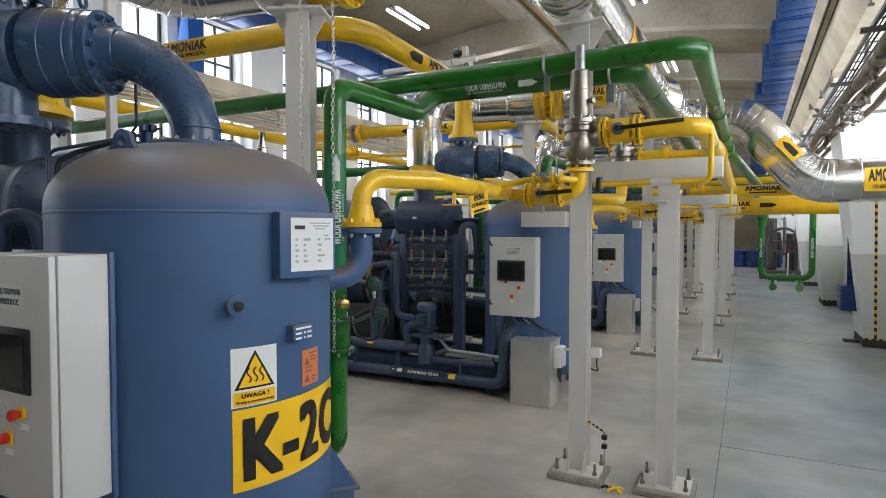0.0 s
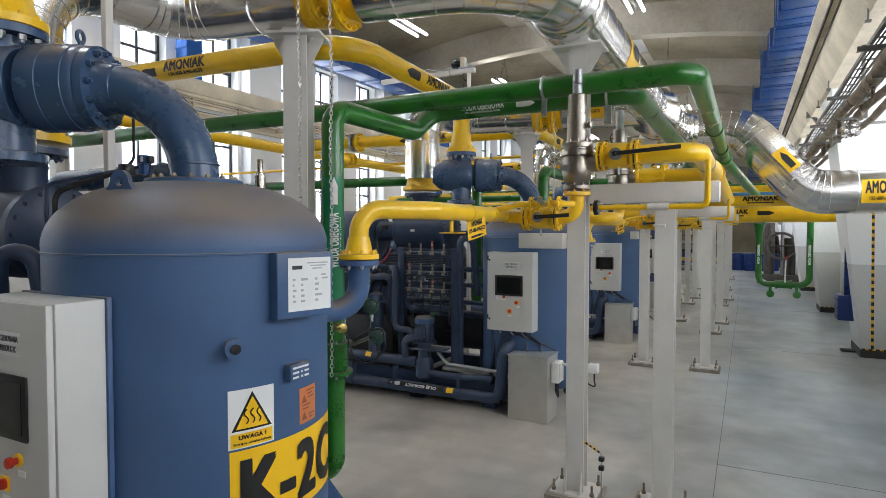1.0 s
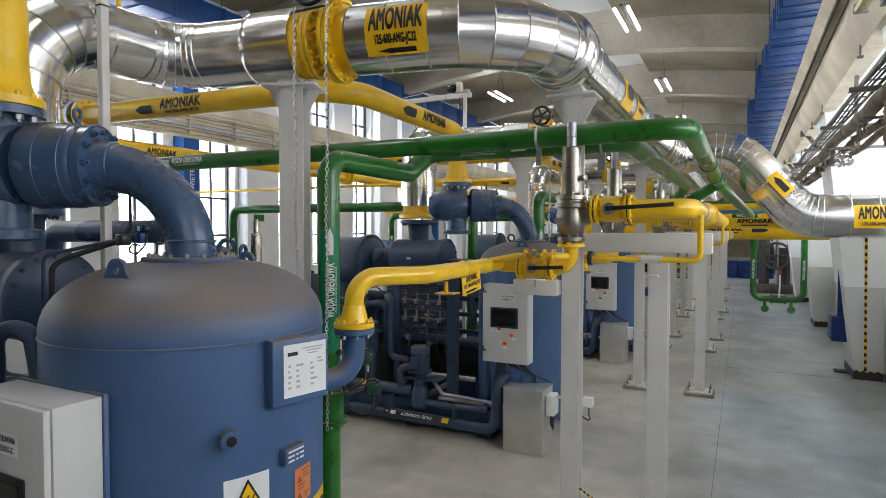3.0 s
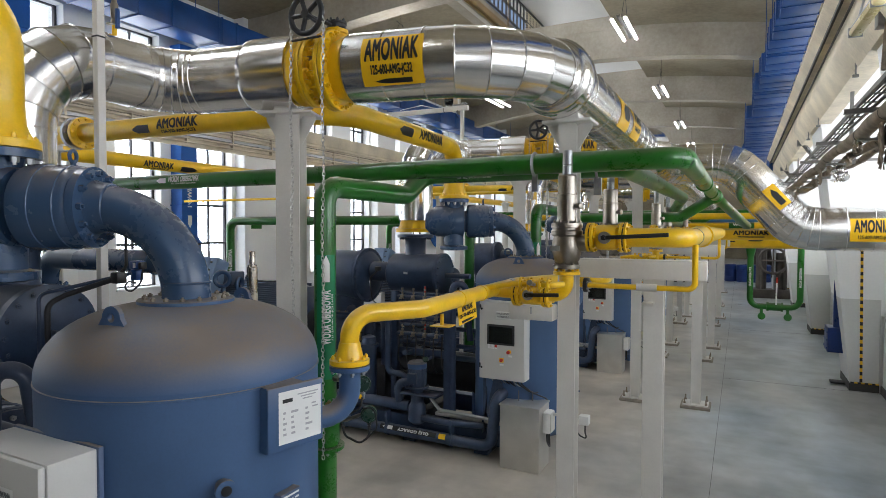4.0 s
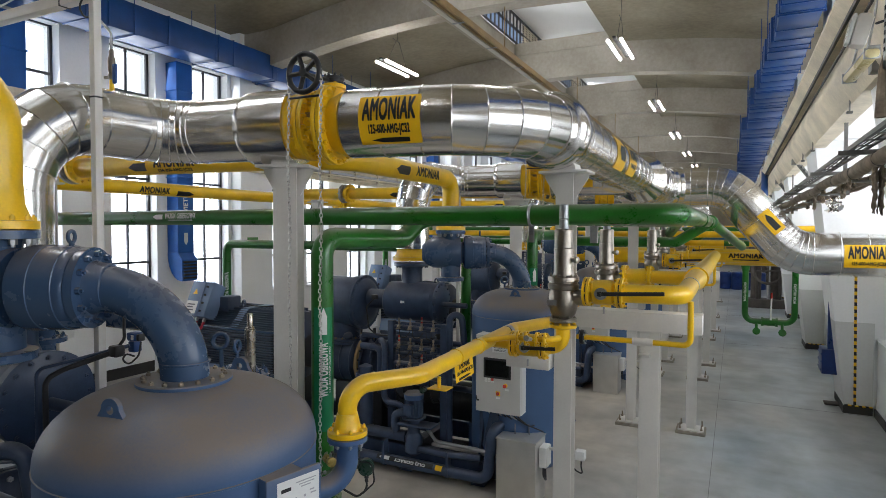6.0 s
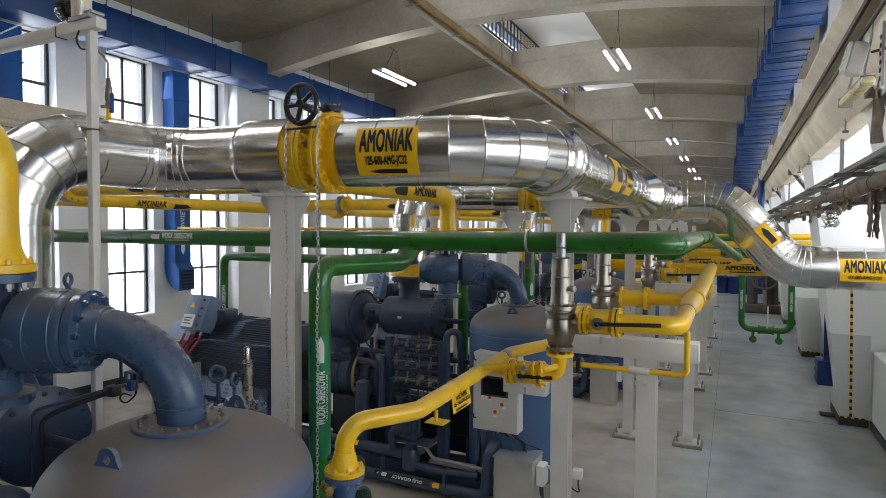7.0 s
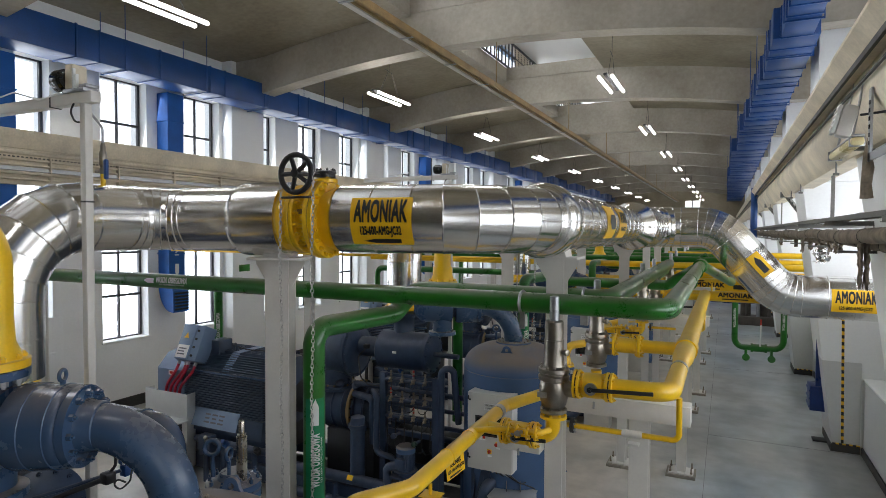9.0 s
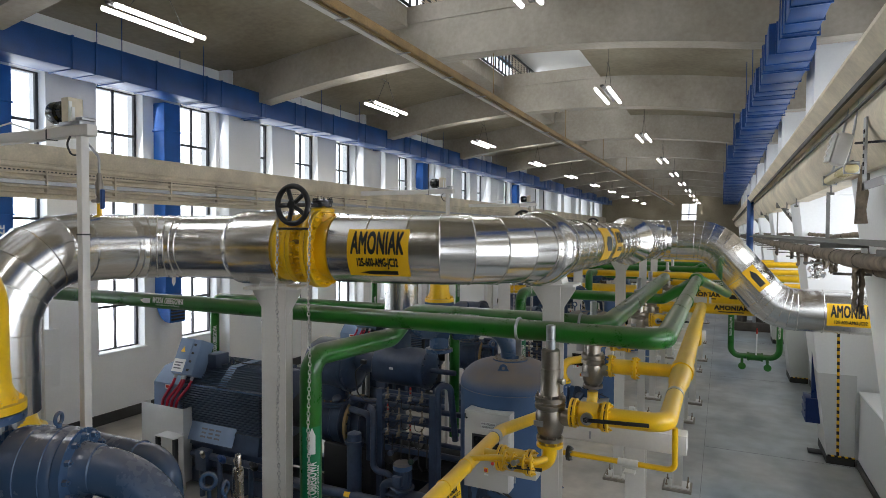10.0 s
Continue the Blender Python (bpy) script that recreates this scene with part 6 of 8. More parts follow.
def post(x, y, top, w=0.16, cap=0.0, turn=0.0, group="support posts"):
    t = thing("support_post", (x, y, 0), "light grey painted steel post on an anchored base plate", "post", group)
    part("grout", Geo().bbox(x - 0.21, x + 0.21, y - 0.19, y + 0.19, 0, 0.045, 0.006), CEMENT, t)
    part("base_plate", Geo().bbox(x - 0.18, x + 0.18, y - 0.15, y + 0.15, 0.045, 0.065, 0.003), POST, t)
    part("column", h_profile(x, y, 0.065, top, w, w), POST, t)
    for sx in (-1, 1):
        q = Geo().prism([(y - 0.085, 0.065), (y - 0.14, 0.065), (y - 0.14, 0.10), (y - 0.085, 0.24)], x + sx * w * 0.42 - 0.006, x + sx * w * 0.42 + 0.006, "x")
        part("gusset", q, POST, t)
        for sy in (-1, 1):
            b = Geo().cyl((x + sx * 0.15, y + sy * 0.115, 0.065), (x + sx * 0.15, y + sy * 0.115, 0.15), 0.010, 8).cyl((x + sx * 0.15, y + sy * 0.115, 0.066), (x + sx * 0.15, y + sy * 0.115, 0.09), 0.018, 6)
            part("anchor_bolt", b, BOLT, t)
    if cap:
        part("cap_plate", Geo().bbox(x - cap, x + cap, y - cap * 0.75, y + cap * 0.75, top, top + 0.02, 0.003), POST, t)
        for sx in (-1, 1):
            a, b = (x + sx * w / 2, top - 0.20), (x + sx * cap * 0.92, top)
            q = Geo().prism([a, (x + sx * w / 2, top), b, (b[0], top - 0.03)], y - 0.006, y + 0.006, "y")
            part("cap_gusset", q, POST, t)
        part("saddle", Geo().prism([(x - cap * 0.5, top + 0.02), (x + cap * 0.5, top + 0.02), (x + cap * 0.42, top + 0.075), (x - cap * 0.42, top + 0.075)], y - 0.10, y + 0.10, "y"), POST, t)
    t.rotation_euler = (0, 0, radians(turn))
    return t


for k in range(4):
    o = PITCH * k
    xa = -1.178 if k == 0 else -1.42
    post(-2.95, 3.40 + o, 3.53, 0.175, 0.20, 22)
    post(xa, 4.62 + o, 3.53, 0.14, 0.19)
    p = post(-0.53, 4.64 + o, 2.33, 0.14)
    part("cross_beam", Geo().bbox(xa + 0.09, -0.17, 4.56 + o, 4.72 + o, 2.33, 2.475, 0.006), POST, p)
    part("bracket", Geo().bbox(-0.60, -0.52, 4.49 + o, 4.558 + o, 2.15, 2.17, 0.004), POST, p)
    part("bracket_arm", Geo().bbox(-1.62, xa - 0.085, 4.46 + o, 4.60 + o, 1.98, 2.10, 0.005), POST, p)
for y in (13.25, 18.2, 23.0, 28.0):
    post(-0.63, y, 2.5, 0.14)
    post(-1.5, y, 3.5, 0.14)


# ---- green cooling water lines ----
def water_label(t, fn, s=0.41, arrow_at=0.40, flip=1):
    q = write(Geo(), "WODA OBIEGOWA", fn, s, 0.06, 0, 0.012, 0.004, 0.03)
    write(q, "121-250-WOP-JC32-H50", fn, s * 0.8, 0.022, 0, -0.035, 0.004, 0.01)
    part("lettering", q, WHITE, t)
    part("arrow_mark", arrow(Geo(), fn, 0.17, 0.05, arrow_at, 0, 0.004), WHITE, t)


def green(pts, bend, r, label, name="water_pipe"):
    t = thing(name, pts[0], label, "pipe", "water pipes")
    part("pipe", Geo().sweep(route(pts, bend, 9), r, 24), GREEN, t)
    return t


RG = 0.078
t = green([(-10.6, 4.30, 3.20), (-0.32, 4.36, 3.20), (-0.32, 10.3, 3.22), (0.14, 12.6, 2.78), (0.14, 24.0, 2.78)], 0.16, RG, "glossy green cooling water pipe across and along the hall")
fn = on_pipe((-5.15, 4.33, 3.20), (1, 0, 0), (0.2, -1, 0.1), RG)
q = write(Geo(), "WODA OBIEGOWA", fn, 0.46, 0.062, 0, 0.012, 0.004, 0.03)
part("arrow_mark", arrow(Geo(), lambda u, v, off: fn(-u, v, off), 0.15, 0.05, 0.34, 0, 0.004), WHITE, t)
write(q, "121-250-WOP-JC32-H50", fn, 0.36, 0.02, 0, -0.037, 0.004, 0.01)
part("lettering", q, WHITE, t)
part("clamp", Geo().torus((-1.38, 4.355, 3.20), (1, 0, 0), RG + 0.006, 0.012, 24, 6).box(-1.40, -1.36, 4.345, 4.365, 2.99, 3.12), STEEL, t, "bent steel hanger clamp")
part("clamp", Geo().torus((-1.0, 4.82, 3.20), (1, 0, 0), RG + 0.006, 0.012, 24, 6).box(-1.03, -0.97, 4.80, 4.84, 2.98, 3.13), STEEL, t)
part("joint_sleeve", Geo().lathe([(RG, 0), (RG + 0.03, 0.02), (RG + 0.03, 0.36), (RG, 0.4)], (-0.32, 9.85, 3.215), (0, 1, 0.004), 24), GREEN, t)
for yy in (6.9, 8.6):
    part("seam", Geo().torus((-0.32, yy, 3.20), (0, 1, 0), RG + 0.003, 0.008, 24, 6), GREEN, t)
for k in range(4):
    o = V((0, PITCH * k, 0))
    pts = [V((-3.9, 3.50, 0.30)) + o, V((-2.72, 3.50, 0.30)) + o, V((-2.72, 3.50, 3.02)) + o, V((-2.64, 4.55, 3.0)) + o, V((-2.58, 4.80, 3.20)) + o]
    if k == 0:
        pts += [V((-0.80, 4.82, 3.20)), V((-0.80, 10.2, 3.22)), V((-1.2, 11.6, 2.85)), V((-1.2, 24, 2.85))]
    else:
        pts = pts[:-1] + [V((-2.58, 4.85, 2.90)) + o, V((-0.80, 4.85, 2.90)) + o, V((-0.34, 4.85, 3.20)) + o]
    t = green(pts, 0.14, RG + 0.004, "glossy green cooling water drop pipe with flanged joint")
    flange(t, V((-2.72, 3.50, 1.28)) + o, (0, 0, 1), 0.14, 0.03, GREEN, 8, 0.012, "flange")
    flange(t, V((-2.72, 3.50, 1.07)) + o, (0, 0, -1), 0.14, 0.03, GREEN, 8, 0.012, "flange")
    part("valve_body", Geo().lathe([(0.1, 1.085), (0.105, 1.09), (0.105, 1.26), (0.1, 1.265)], V((-2.72, 3.50, 0)) + o, n=20), GREEN, t)
    fn = on_pipe(V((-2.72, 3.50, 2.05)) + o, (0, 0, 1), (0.85, -0.9, 0), RG + 0.004)
    q = write(Geo(), "WODA OBIEGOWA", fn, 0.40, 0.066, 0.0, 0, 0.004, 0.028)
    part("arrow_mark", arrow(Geo(), fn, 0.20, 0.05, 0.36, 0, 0.004), WHITE, t)
    write(q, "121-250-WOP-JC32-H50", fn, 0.34, 0.018, 0, -0.047, 0.004, 0.01)
    part("lettering", q, WHITE, t)
    part("label_band", Geo().patch(fn, 0.92, 0.15, 10, 6, 0.0015), mat("label_green", (0.006, 0.20, 0.075), 0.4, bump=0) if k == 0 else bpy.data.materials["label_green"], t)
    if k == 0:
        water_label(t, on_pipe((-2.06, 4.81, 3.20), (1, 0, 0), (0.2, -1, -0.15), RG + 0.004))
# water lines of the motors along the window side
for k in (1, 2, 3):
    o = PITCH * (k - 1)
    t = green([(-7.70, 7.28 + o, 0.2), (-7.70, 7.28 + o, 2.83), (-3.3, 7.40 + o, 2.83), (-3.3, 7.40 + o, 1.1)], 0.16, 0.07, "green water pipe rising beside a motor")
    fn = on_pipe((-7.70, 7.28 + o, 2.1), (0, 0, 1), (0.85, -0.9, 0), 0.07)
    part("lettering", write(Geo(), "WODA OBIEGOWA", fn, 0.5, 0.06, 0, 0, 0.004, 0.03), WHITE, t)
# the U-bend that hangs in the aisle
t = green([(0.28, 17.2, 2.55), (0.28, 17.2, 0.74), (1.40, 17.2, 0.74), (1.40, 17.2, 2.9)], 0.22, 0.075, "green water pipe hanging in a U over the aisle")
part("flange", Geo().lathe([(0.115, 0), (0.115, 0.05)], (0.66, 17.2, 0.74), (1, 0, 0), 20).lathe([(0.115, 0), (0.115, 0.05)], (0.98, 17.2, 0.74), (1, 0, 0), 20).lathe([(0.1, 0), (0.1, 0.3)], (0.69, 17.2, 0.74), (1, 0, 0), 20), GREEN, t)
for x in (0.55, 1.13):
    part("drain_valve", Geo().cyl((x, 17.15, 0.70), (x, 17.1, 0.52), 0.035, 12).lathe([(0.09, 0), (0.09, 0.03)], (x, 17.05, 0.50), (0, -1, 0.3), 16), GREEN, t)
part("reducer", Geo().lathe([(0.14, 2.5), (0.14, 2.3), (0.075, 2.0)], (0.28, 17.2, 0), n=20), GREEN, t)
part("header_tee", Geo().cyl((0.28, 17.2, 2.4), (0.28, 15.02, 2.48), 0.14, 20).cyl((1.40, 17.2, 2.6), (1.40, 15.05, 2.62), 0.075, 16), GREEN, t)
for x in (0.28, 1.40):
    fn = on_pipe((x, 17.2, 1.5), (0, 0, 1), (-0.1, -1, 0), 0.075)
    part("lettering", write(Geo(), "WODA OBIEGOWA", fn, 0.5, 0.06, 0, 0, 0.004, 0.03), WHITE, t)
part("handle_rod", Geo().cyl((0.87, 17.1, 0.80), (0.88, 17.1, 1.36), 0.018, 8), WHITE, t)
part("handle_grip", Geo().cyl((0.88, 17.1, 1.36), (0.882, 17.1, 1.50), 0.022, 10), RED, t, "red grip")


# ---- yellow relief lines with their safety valves ----
def yellow(pts, bend, r, label, name="gas_pipe", group="gas pipes"):
    t = thing(name, pts[0], label, "pipe", group)
    part("pipe", Geo().sweep(route(pts, bend, 9), r, 24), YELLOW, t)
    return t


def weld(t, c, ax, r):
    part("weld", Geo().torus(c, ax, r + 0.001, 0.005, 24, 5), YELLOW, t)


def safety_valve(x, y, group="safety valves"):
    t = thing("safety_valve", (x, y, 2.36), "stainless steel safety valve with tall bonnet", "valve", group)
    part("body", Geo().lathe([(0.085, 2.415), (0.098, 2.42), (0.098, 2.445), (0.07, 2.45), (0.092, 2.48), (0.106, 2.54), (0.106, 2.61), (0.095, 2.65), (0.112, 2.66), (0.114, 2.69), (0.104, 2.70), (0.104, 2.71), (0.114, 2.715), (0.112, 2.745), (0.075, 2.76)], (x, y, 0), n=32), STAIN, t)
    part("bonnet", Geo().lathe([(0.078, 2.755), (0.072, 2.78), (0.072, 2.95), (0.068, 2.955), (0.068, 3.085), (0.06, 3.095), (0.03, 3.097)], (x, y, 0), n=28), STAIN, t)
    part("spindle", Geo().lathe([(0.036, 3.09), (0.036, 3.16), (0.032, 3.165), (0.036, 3.17), (0.034, 3.27), (0.02, 3.275)], (x, y, 0), n=18), STEEL, t)
    bolt_ring(t, (x, y, 2.745), (0, 0, 1), 0.095, 10, 0.010, 0.018, STAIN)
    bolt_ring(t, (x, y, 2.445), (0, 0, 1), 0.082, 8, 0.010, 0.014, STAIN)
    part("plug", Geo().lathe([(0.018, 0), (0.018, 0.03), (0.024, 0.03), (0.024, 0.05), (0.01, 0.055)], (x + 0.065, y - 0.02, 2.87), (1, -0.4, 0), 12), STAIN, t)
    part("outlet", Geo().cyl((x + 0.08, y, 2.60), (x + 0.15, y, 2.60), 0.06, 20), STAIN, t)
    part("tag", Geo().box(x - 0.09, x - 0.02, y - 0.118, y - 0.112, 2.545, 2.585), STEEL, t)
    return t


def lever_valve(x, y, z, r, handle, label="yellow ball valve with black lever"):
    """Flanged ball valve along x with a lever to the front."""
    t = thing("ball_valve", (x, y, z), label, "valve", "ball valves")
    part("body", Geo().lathe([(r * 1.2, 0.0), (r * 1.2, 0.02), (r * 1.45, 0.035), (r * 1.5, 0.06), (r * 1.5, 0.14), (r * 1.45, 0.165), (r * 1.2, 0.18), (r * 1.2, 0.20)], (x, y, z), (1, 0, 0), 28), YELLOW, t)
    for xx, g0 in ((x, -0.022), (x + 0.2, 0.022)):
        flange(t, (xx, y, z), (1, 0, 0), r * 1.75, 0.022, YELLOW, 8, 0.010, "flange", True)
        part("gasket", Geo().lathe([(r * 1.6, -0.004), (r * 1.6, 0.004)], (xx + g0 * 0.65, y, z), (1, 0, 0), 24), BLACK, t)
        flange(t, (xx + g0 * 1.3, y, z), (1, 0, 0), r * 1.75, 0.020, YELLOW, 8, 0.010, "counter_flange")
    b = part("stem_plate", Geo().lathe([(r * 0.7, 0), (r * 0.7, 0.03)], (x + 0.10, y - r * 1.5, z), (0, -1, 0), 24), STEEL, t)
    part("hub", Geo().lathe([(0.018, 0), (0.018, 0.022), (0.010, 0.026), (0.010, 0.036)], (x + 0.10, y - r * 1.5 - 0.03, z), (0, -1, 0), 16), BLACK, t)
    m = Matrix.Translation((x + 0.10, y - r * 1.5 - 0.045, z)) @ pose(0, 0, 0, 0, -3, 0)
    part("lever", Geo().bbox(-0.02, handle, -0.005, 0.005, -0.014, 0.014, 0.004, m), BLACK, t, "long black lever")
    part("tag", Geo().cyl((x + 0.12, y - r * 1.5, z - 0.09), (x + 0.12, y - r * 1.5, z - 0.14), 0.008, 8), STEEL, t)
    return t


for k in range(4):
    o = PITCH * k
    # line from the vessel to the two safety valves
    t = yellow([(-1.84, 2.59 + o, 1.99), (-1.84, 2.59 + o, 2.238), (-1.60, 2.98 + o, 2.238), (-1.665, 4.75 + o, 2.238), (-1.42, 5.42 + o, 2.238), (-1.10, 5.5 + o, 2.238), (-1.10, 5.86 + o, 2.24), (-1.10, 5.86 + o, 2.38)], 0.13, 0.052,
               "yellow relief pipe rising from the vessel to the safety valves", "relief_pipe", "relief pipes")
    part("reducer", Geo().lathe([(0.078, 2.0), (0.072, 2.02), (0.056, 2.09)], (-1.84, 2.59 + o, 0), n=24), YELLOW, t)
    flange(t, (-1.84, 2.59 + o, 1.985), (0, 0, 1), 0.108, 0.030, YELLOW, 8, 0.011)
    part("branch", Geo().sweep([(-1.64, 4.22 + o, 2.225), (-1.45, 4.22 + o, 2.22)], 0.047, 18), YELLOW, t)
    part("riser_elbow", Geo().sweep(route([(-1.26, 4.22 + o, 2.22), (-1.09, 4.22 + o, 2.22), (-1.09, 4.22 + o, 2.37)], 0.10, 8), 0.052, 20), YELLOW, t)
    flange(t, (-1.09, 4.22 + o, 2.385), (0, 0, 1), 0.098, 0.028, YELLOW, 8, 0.011)
    part("clamp", Geo().lathe([(0.056, 0), (0.056, 0.07)], (-1.654, 4.55 + o, 2.238), (-0.037, 1, 0), 20), STEEL, t)
    for yy in (3.5, 3.9):
        weld(t, (-1.60 - 0.037 * (yy - 2.98), yy + o, 2.238), (-0.037, 1, 0), 0.052)
    if k < 2:
        # hanging tag on a wire bow, and a foot plate on a short stalk
        fn = on_plane((-1.60, 3.60 + o, 2.14), (0.30, 0.9, 0.22), (0.0, -0.22, 0.97))
        tg = part("tag_plate", Geo().patch(fn, 0.18, 0.135, 2, 1, 0.0).patch(fn, 0.18, 0.135, 2, 1, -0.003), SIGN_Y, t, "yellow hanging pipe tag")
        part("lettering", write(Geo(), "AMONIAK", fn, 0.11, 0.04, 0, 0.038, 0.003, 0.03), INK, tg)
        part("line_number", write(Geo(), "125-100-AMG-JC32", fn, 0.16, 0.036, 0, -0.012, 0.003, 0.03), INK, tg)
        part("arrow_mark", arrow(Geo(), fn, 0.13, 0.016, 0, -0.05, 0.003), INK, tg)
        part("foot_plate", Geo().bbox(-1.65, -1.52, 3.15 + o, 3.26 + o, 2.105, 2.112, 0.003), YELLOW, t)
        part("stalk", Geo().cyl((-1.59, 3.20 + o, 2.11), (-1.59, 3.20 + o, 2.18), 0.012, 10), YELLOW, t)
    # small bypass with two flanged valves beside the main valve
    by = [(-1.63, 3.98 + o, 2.27), (-1.42, 3.99 + o, 2.31), (-1.14, 4.02 + o, 2.31), (-1.09, 4.12 + o, 2.31)]
    part("bypass_pipe", Geo().sweep(route(by, 0.04, 5), 0.022, 14), YELLOW, t)
    for xx in (-1.36, -1.30, -1.22, -1.16):
        flange(t, (xx, 4.00 + o, 2.31), (1, 0.1, 0), 0.052, 0.018, YELLOW, 6, 0.008)
    part("bypass_stem", Geo().cyl((-1.26, 3.99 + o, 2.31), (-1.26, 3.90 + o, 2.33), 0.014, 10).cyl((-1.26, 3.90 + o, 2.33), (-1.26, 3.885 + o, 2.333), 0.020, 16), STEEL, t)
    lever_valve(-1.45, 4.22 + o, 2.22, 0.056, 0.24)
    safety_valve(-1.09, 4.22 + o)
    safety_valve(-1.10, 5.86 + o)
    lever_valve(-0.90, 4.22 + o, 2.645, 0.06, 0.42)
    # second relief valve's outlet
    t2 = yellow([(-0.92, 5.90 + o, 2.64), (-0.23, 5.95 + o, 2.64)], 0.05, 0.062, "yellow outlet pipe of a safety valve", "outlet_pipe", "outlet pipes")
    for xx in (-0.93, -0.70):
        flange(t2, (xx, 5.90 + o, 2.64), (1, 0, 0), 0.11, 0.03, YELLOW, 10, 0.012, "flange", True)
    part("spool", Geo().cyl((-0.92, 5.9 + o, 2.64), (-0.7, 5.9 + o, 2.64), 0.075, 20), YELLOW, t2)
    # thin bypass line in front
    t3 = yellow([(-1.02, 4.36 + o, 2.29), (-0.235, 4.36 + o, 2.29), (-0.235, 4.33 + o, 2.60)], 0.05, 0.020, "thin yellow drain line with small flange", "drain_line", "drain lines")
    flange(t3, (-0.98, 4.36 + o, 2.29), (1, 0, 0), 0.055, 0.03, BLACK, 6, 0.008)
    part("sleeve", Geo().lathe([(0.027, 0), (0.027, 0.14)], (-0.62, 4.36 + o, 2.29), (1, 0, 0), 14), POST, t3)

t = yellow([(-0.70, 4.22, 2.645), (-0.285, 4.25, 2.645), (-0.285, 5.5, 2.645)], 0.13, 0.066, "yellow relief header along the pipe racks", "relief_header")
part("header", Geo().sweep([(-0.285, 5.15, 2.645), (-0.285, 5.30, 2.645), (-0.285, 5.55, 2.645), (-0.285, 11.3, 2.645)], [0.067, 0.07, 0.09, 0.09], 28), YELLOW, t)
part("elbow_saddle", Geo().lathe([(0.105, 0), (0.105, 0.2)], (-0.285, 5.86, 2.645), (0, 1, 0), 24), YELLOW, t)
part("collar", Geo().lathe([(0.07, 0), (0.07, 0.06)], (-0.285, 5.0, 2.645), (0, 1, 0), 24), STEEL, t)
for i, (y, z, r, xl, xa, wa) in enumerate(((11.35, 2.62, 0.092, 0.194, 0.70, 0.24), (15.0, 2.48, 0.19, -0.33, 0.37, 0.34))):
    t = yellow([(-1.6 - 2.0 * i, y, z), (2.7, y, z)], 0.1, r, "yellow gas pipe crossing over the aisle into the wall")
    fn = on_pipe((xl, y, z), (1, 0, 0), (0, -1, 0.1), r)
    k = 1.0 + 0.3 * i
    part("lettering", write(Geo(), "AMONIAK", fn, 0.54 * k, 0.085 * k, 0, 0.028 * k, 0.004, 0.035), INK, t)
    part("line_number", bars(Geo(), fn, [(0.1, 0.9)], 0.5 * k, 0.045 * k, 0, -0.045 * k, 0.004), INK, t)
    fn = on_pipe((xa, y, z), (1, 0, 0), (0, -1, 0.1), r)
    part("arrow_mark", arrow(Geo(), fn, wa, 0.075 * k, 0, 0, 0.004), INK, t)
t = yellow([(-1.4, 14.6, 2.80), (2.7, 14.6, 2.80)], 0.1, 0.07, "yellow painted water pipe with green label bands")
fn = on_pipe((0.05, 14.6, 2.80), (1, 0, 0), (0, -1, 0.1), 0.07)
part("label_band", Geo().patch(fn, 0.5, 0.16, 6, 6, 0.002), GREEN, t, "green label band")
part("lettering", write(Geo(), "WODA", fn, 0.34, 0.06, 0, 0.01, 0.005, 0.03), WHITE, t)
fn2 = on_pipe((0.72, 14.6, 2.80), (1, 0, 0), (0, -1, 0.1), 0.07)
part("label_band", Geo().patch(fn2, 0.3, 0.14, 6, 6, 0.002), GREEN, t)
yellow([(-1.4, 17.3, 3.14), (2.7, 17.3, 3.14)], 0.1, 0.075, "yellow gas pipe crossing over the aisle")
t = thing("air_pipe", (0.5, 15.3, 2.93), "light blue compressed air pipe crossing over the aisle", "pipe")
part("pipe", Geo().cyl((-1.4, 15.3, 2.93), (2.7, 15.3, 2.93), 0.06, 16), mat("light_blue_paint", (0.07, 0.22, 0.5), 0.35), t)
# thin yellow and green lines high across the hall further down
t = yellow([(-7.85, 3.6, 3.68), (-8.1, 12.0, 3.70), (-8.1, 32.0, 3.70)], 0.3, 0.10, "yellow gas header running along the window side")
fn = on_pipe((-7.923, 6.02, 3.6855), (-0.03, 1, 0), (0.9, -0.3, -0.4), 0.10)
q = write(Geo(), "AMONIAK", fn, 0.53, 0.095, 0, 0.02, 0.004, 0.03)
write(q, "134-350-AMG-JC32", fn, 0.40, 0.035, 0, -0.05, 0.004, 0.02)
part("lettering", q, INK, t)
part("arrow_mark", arrow(Geo(), fn, 0.33, 0.08, 0.57, -0.01, 0.004), INK, t)
for y in (10.9, 11.05):
    flange(t, (-8.07, y, 3.697), (-0.03, 1, 0), 0.17, 0.05, YELLOW, 12, 0.014, "flange", True)
yellow([(-11.0, 9.0, 3.30), (-3.0, 9.0, 3.30)], 0.1, 0.025, "thin yellow line across the hall")
for y in (14.1, 16.4, 19.5, 22.0):
    yellow([(-9.0, y, 3.0), (1.8, y, 3.0)], 0.1, 0.07, "yellow pipe crossing further down the hall")
    green([(-8.0, y + 0.8, 3.1), (0.8, y + 0.8, 3.1)], 0.1, 0.07, "green pipe crossing further down the hall")
for y in (4.1, 9.2, 14.3, 19.3):
    post(-7.2 - 0.1 * (y > 5), y, 3.60, 0.15, 0.16)


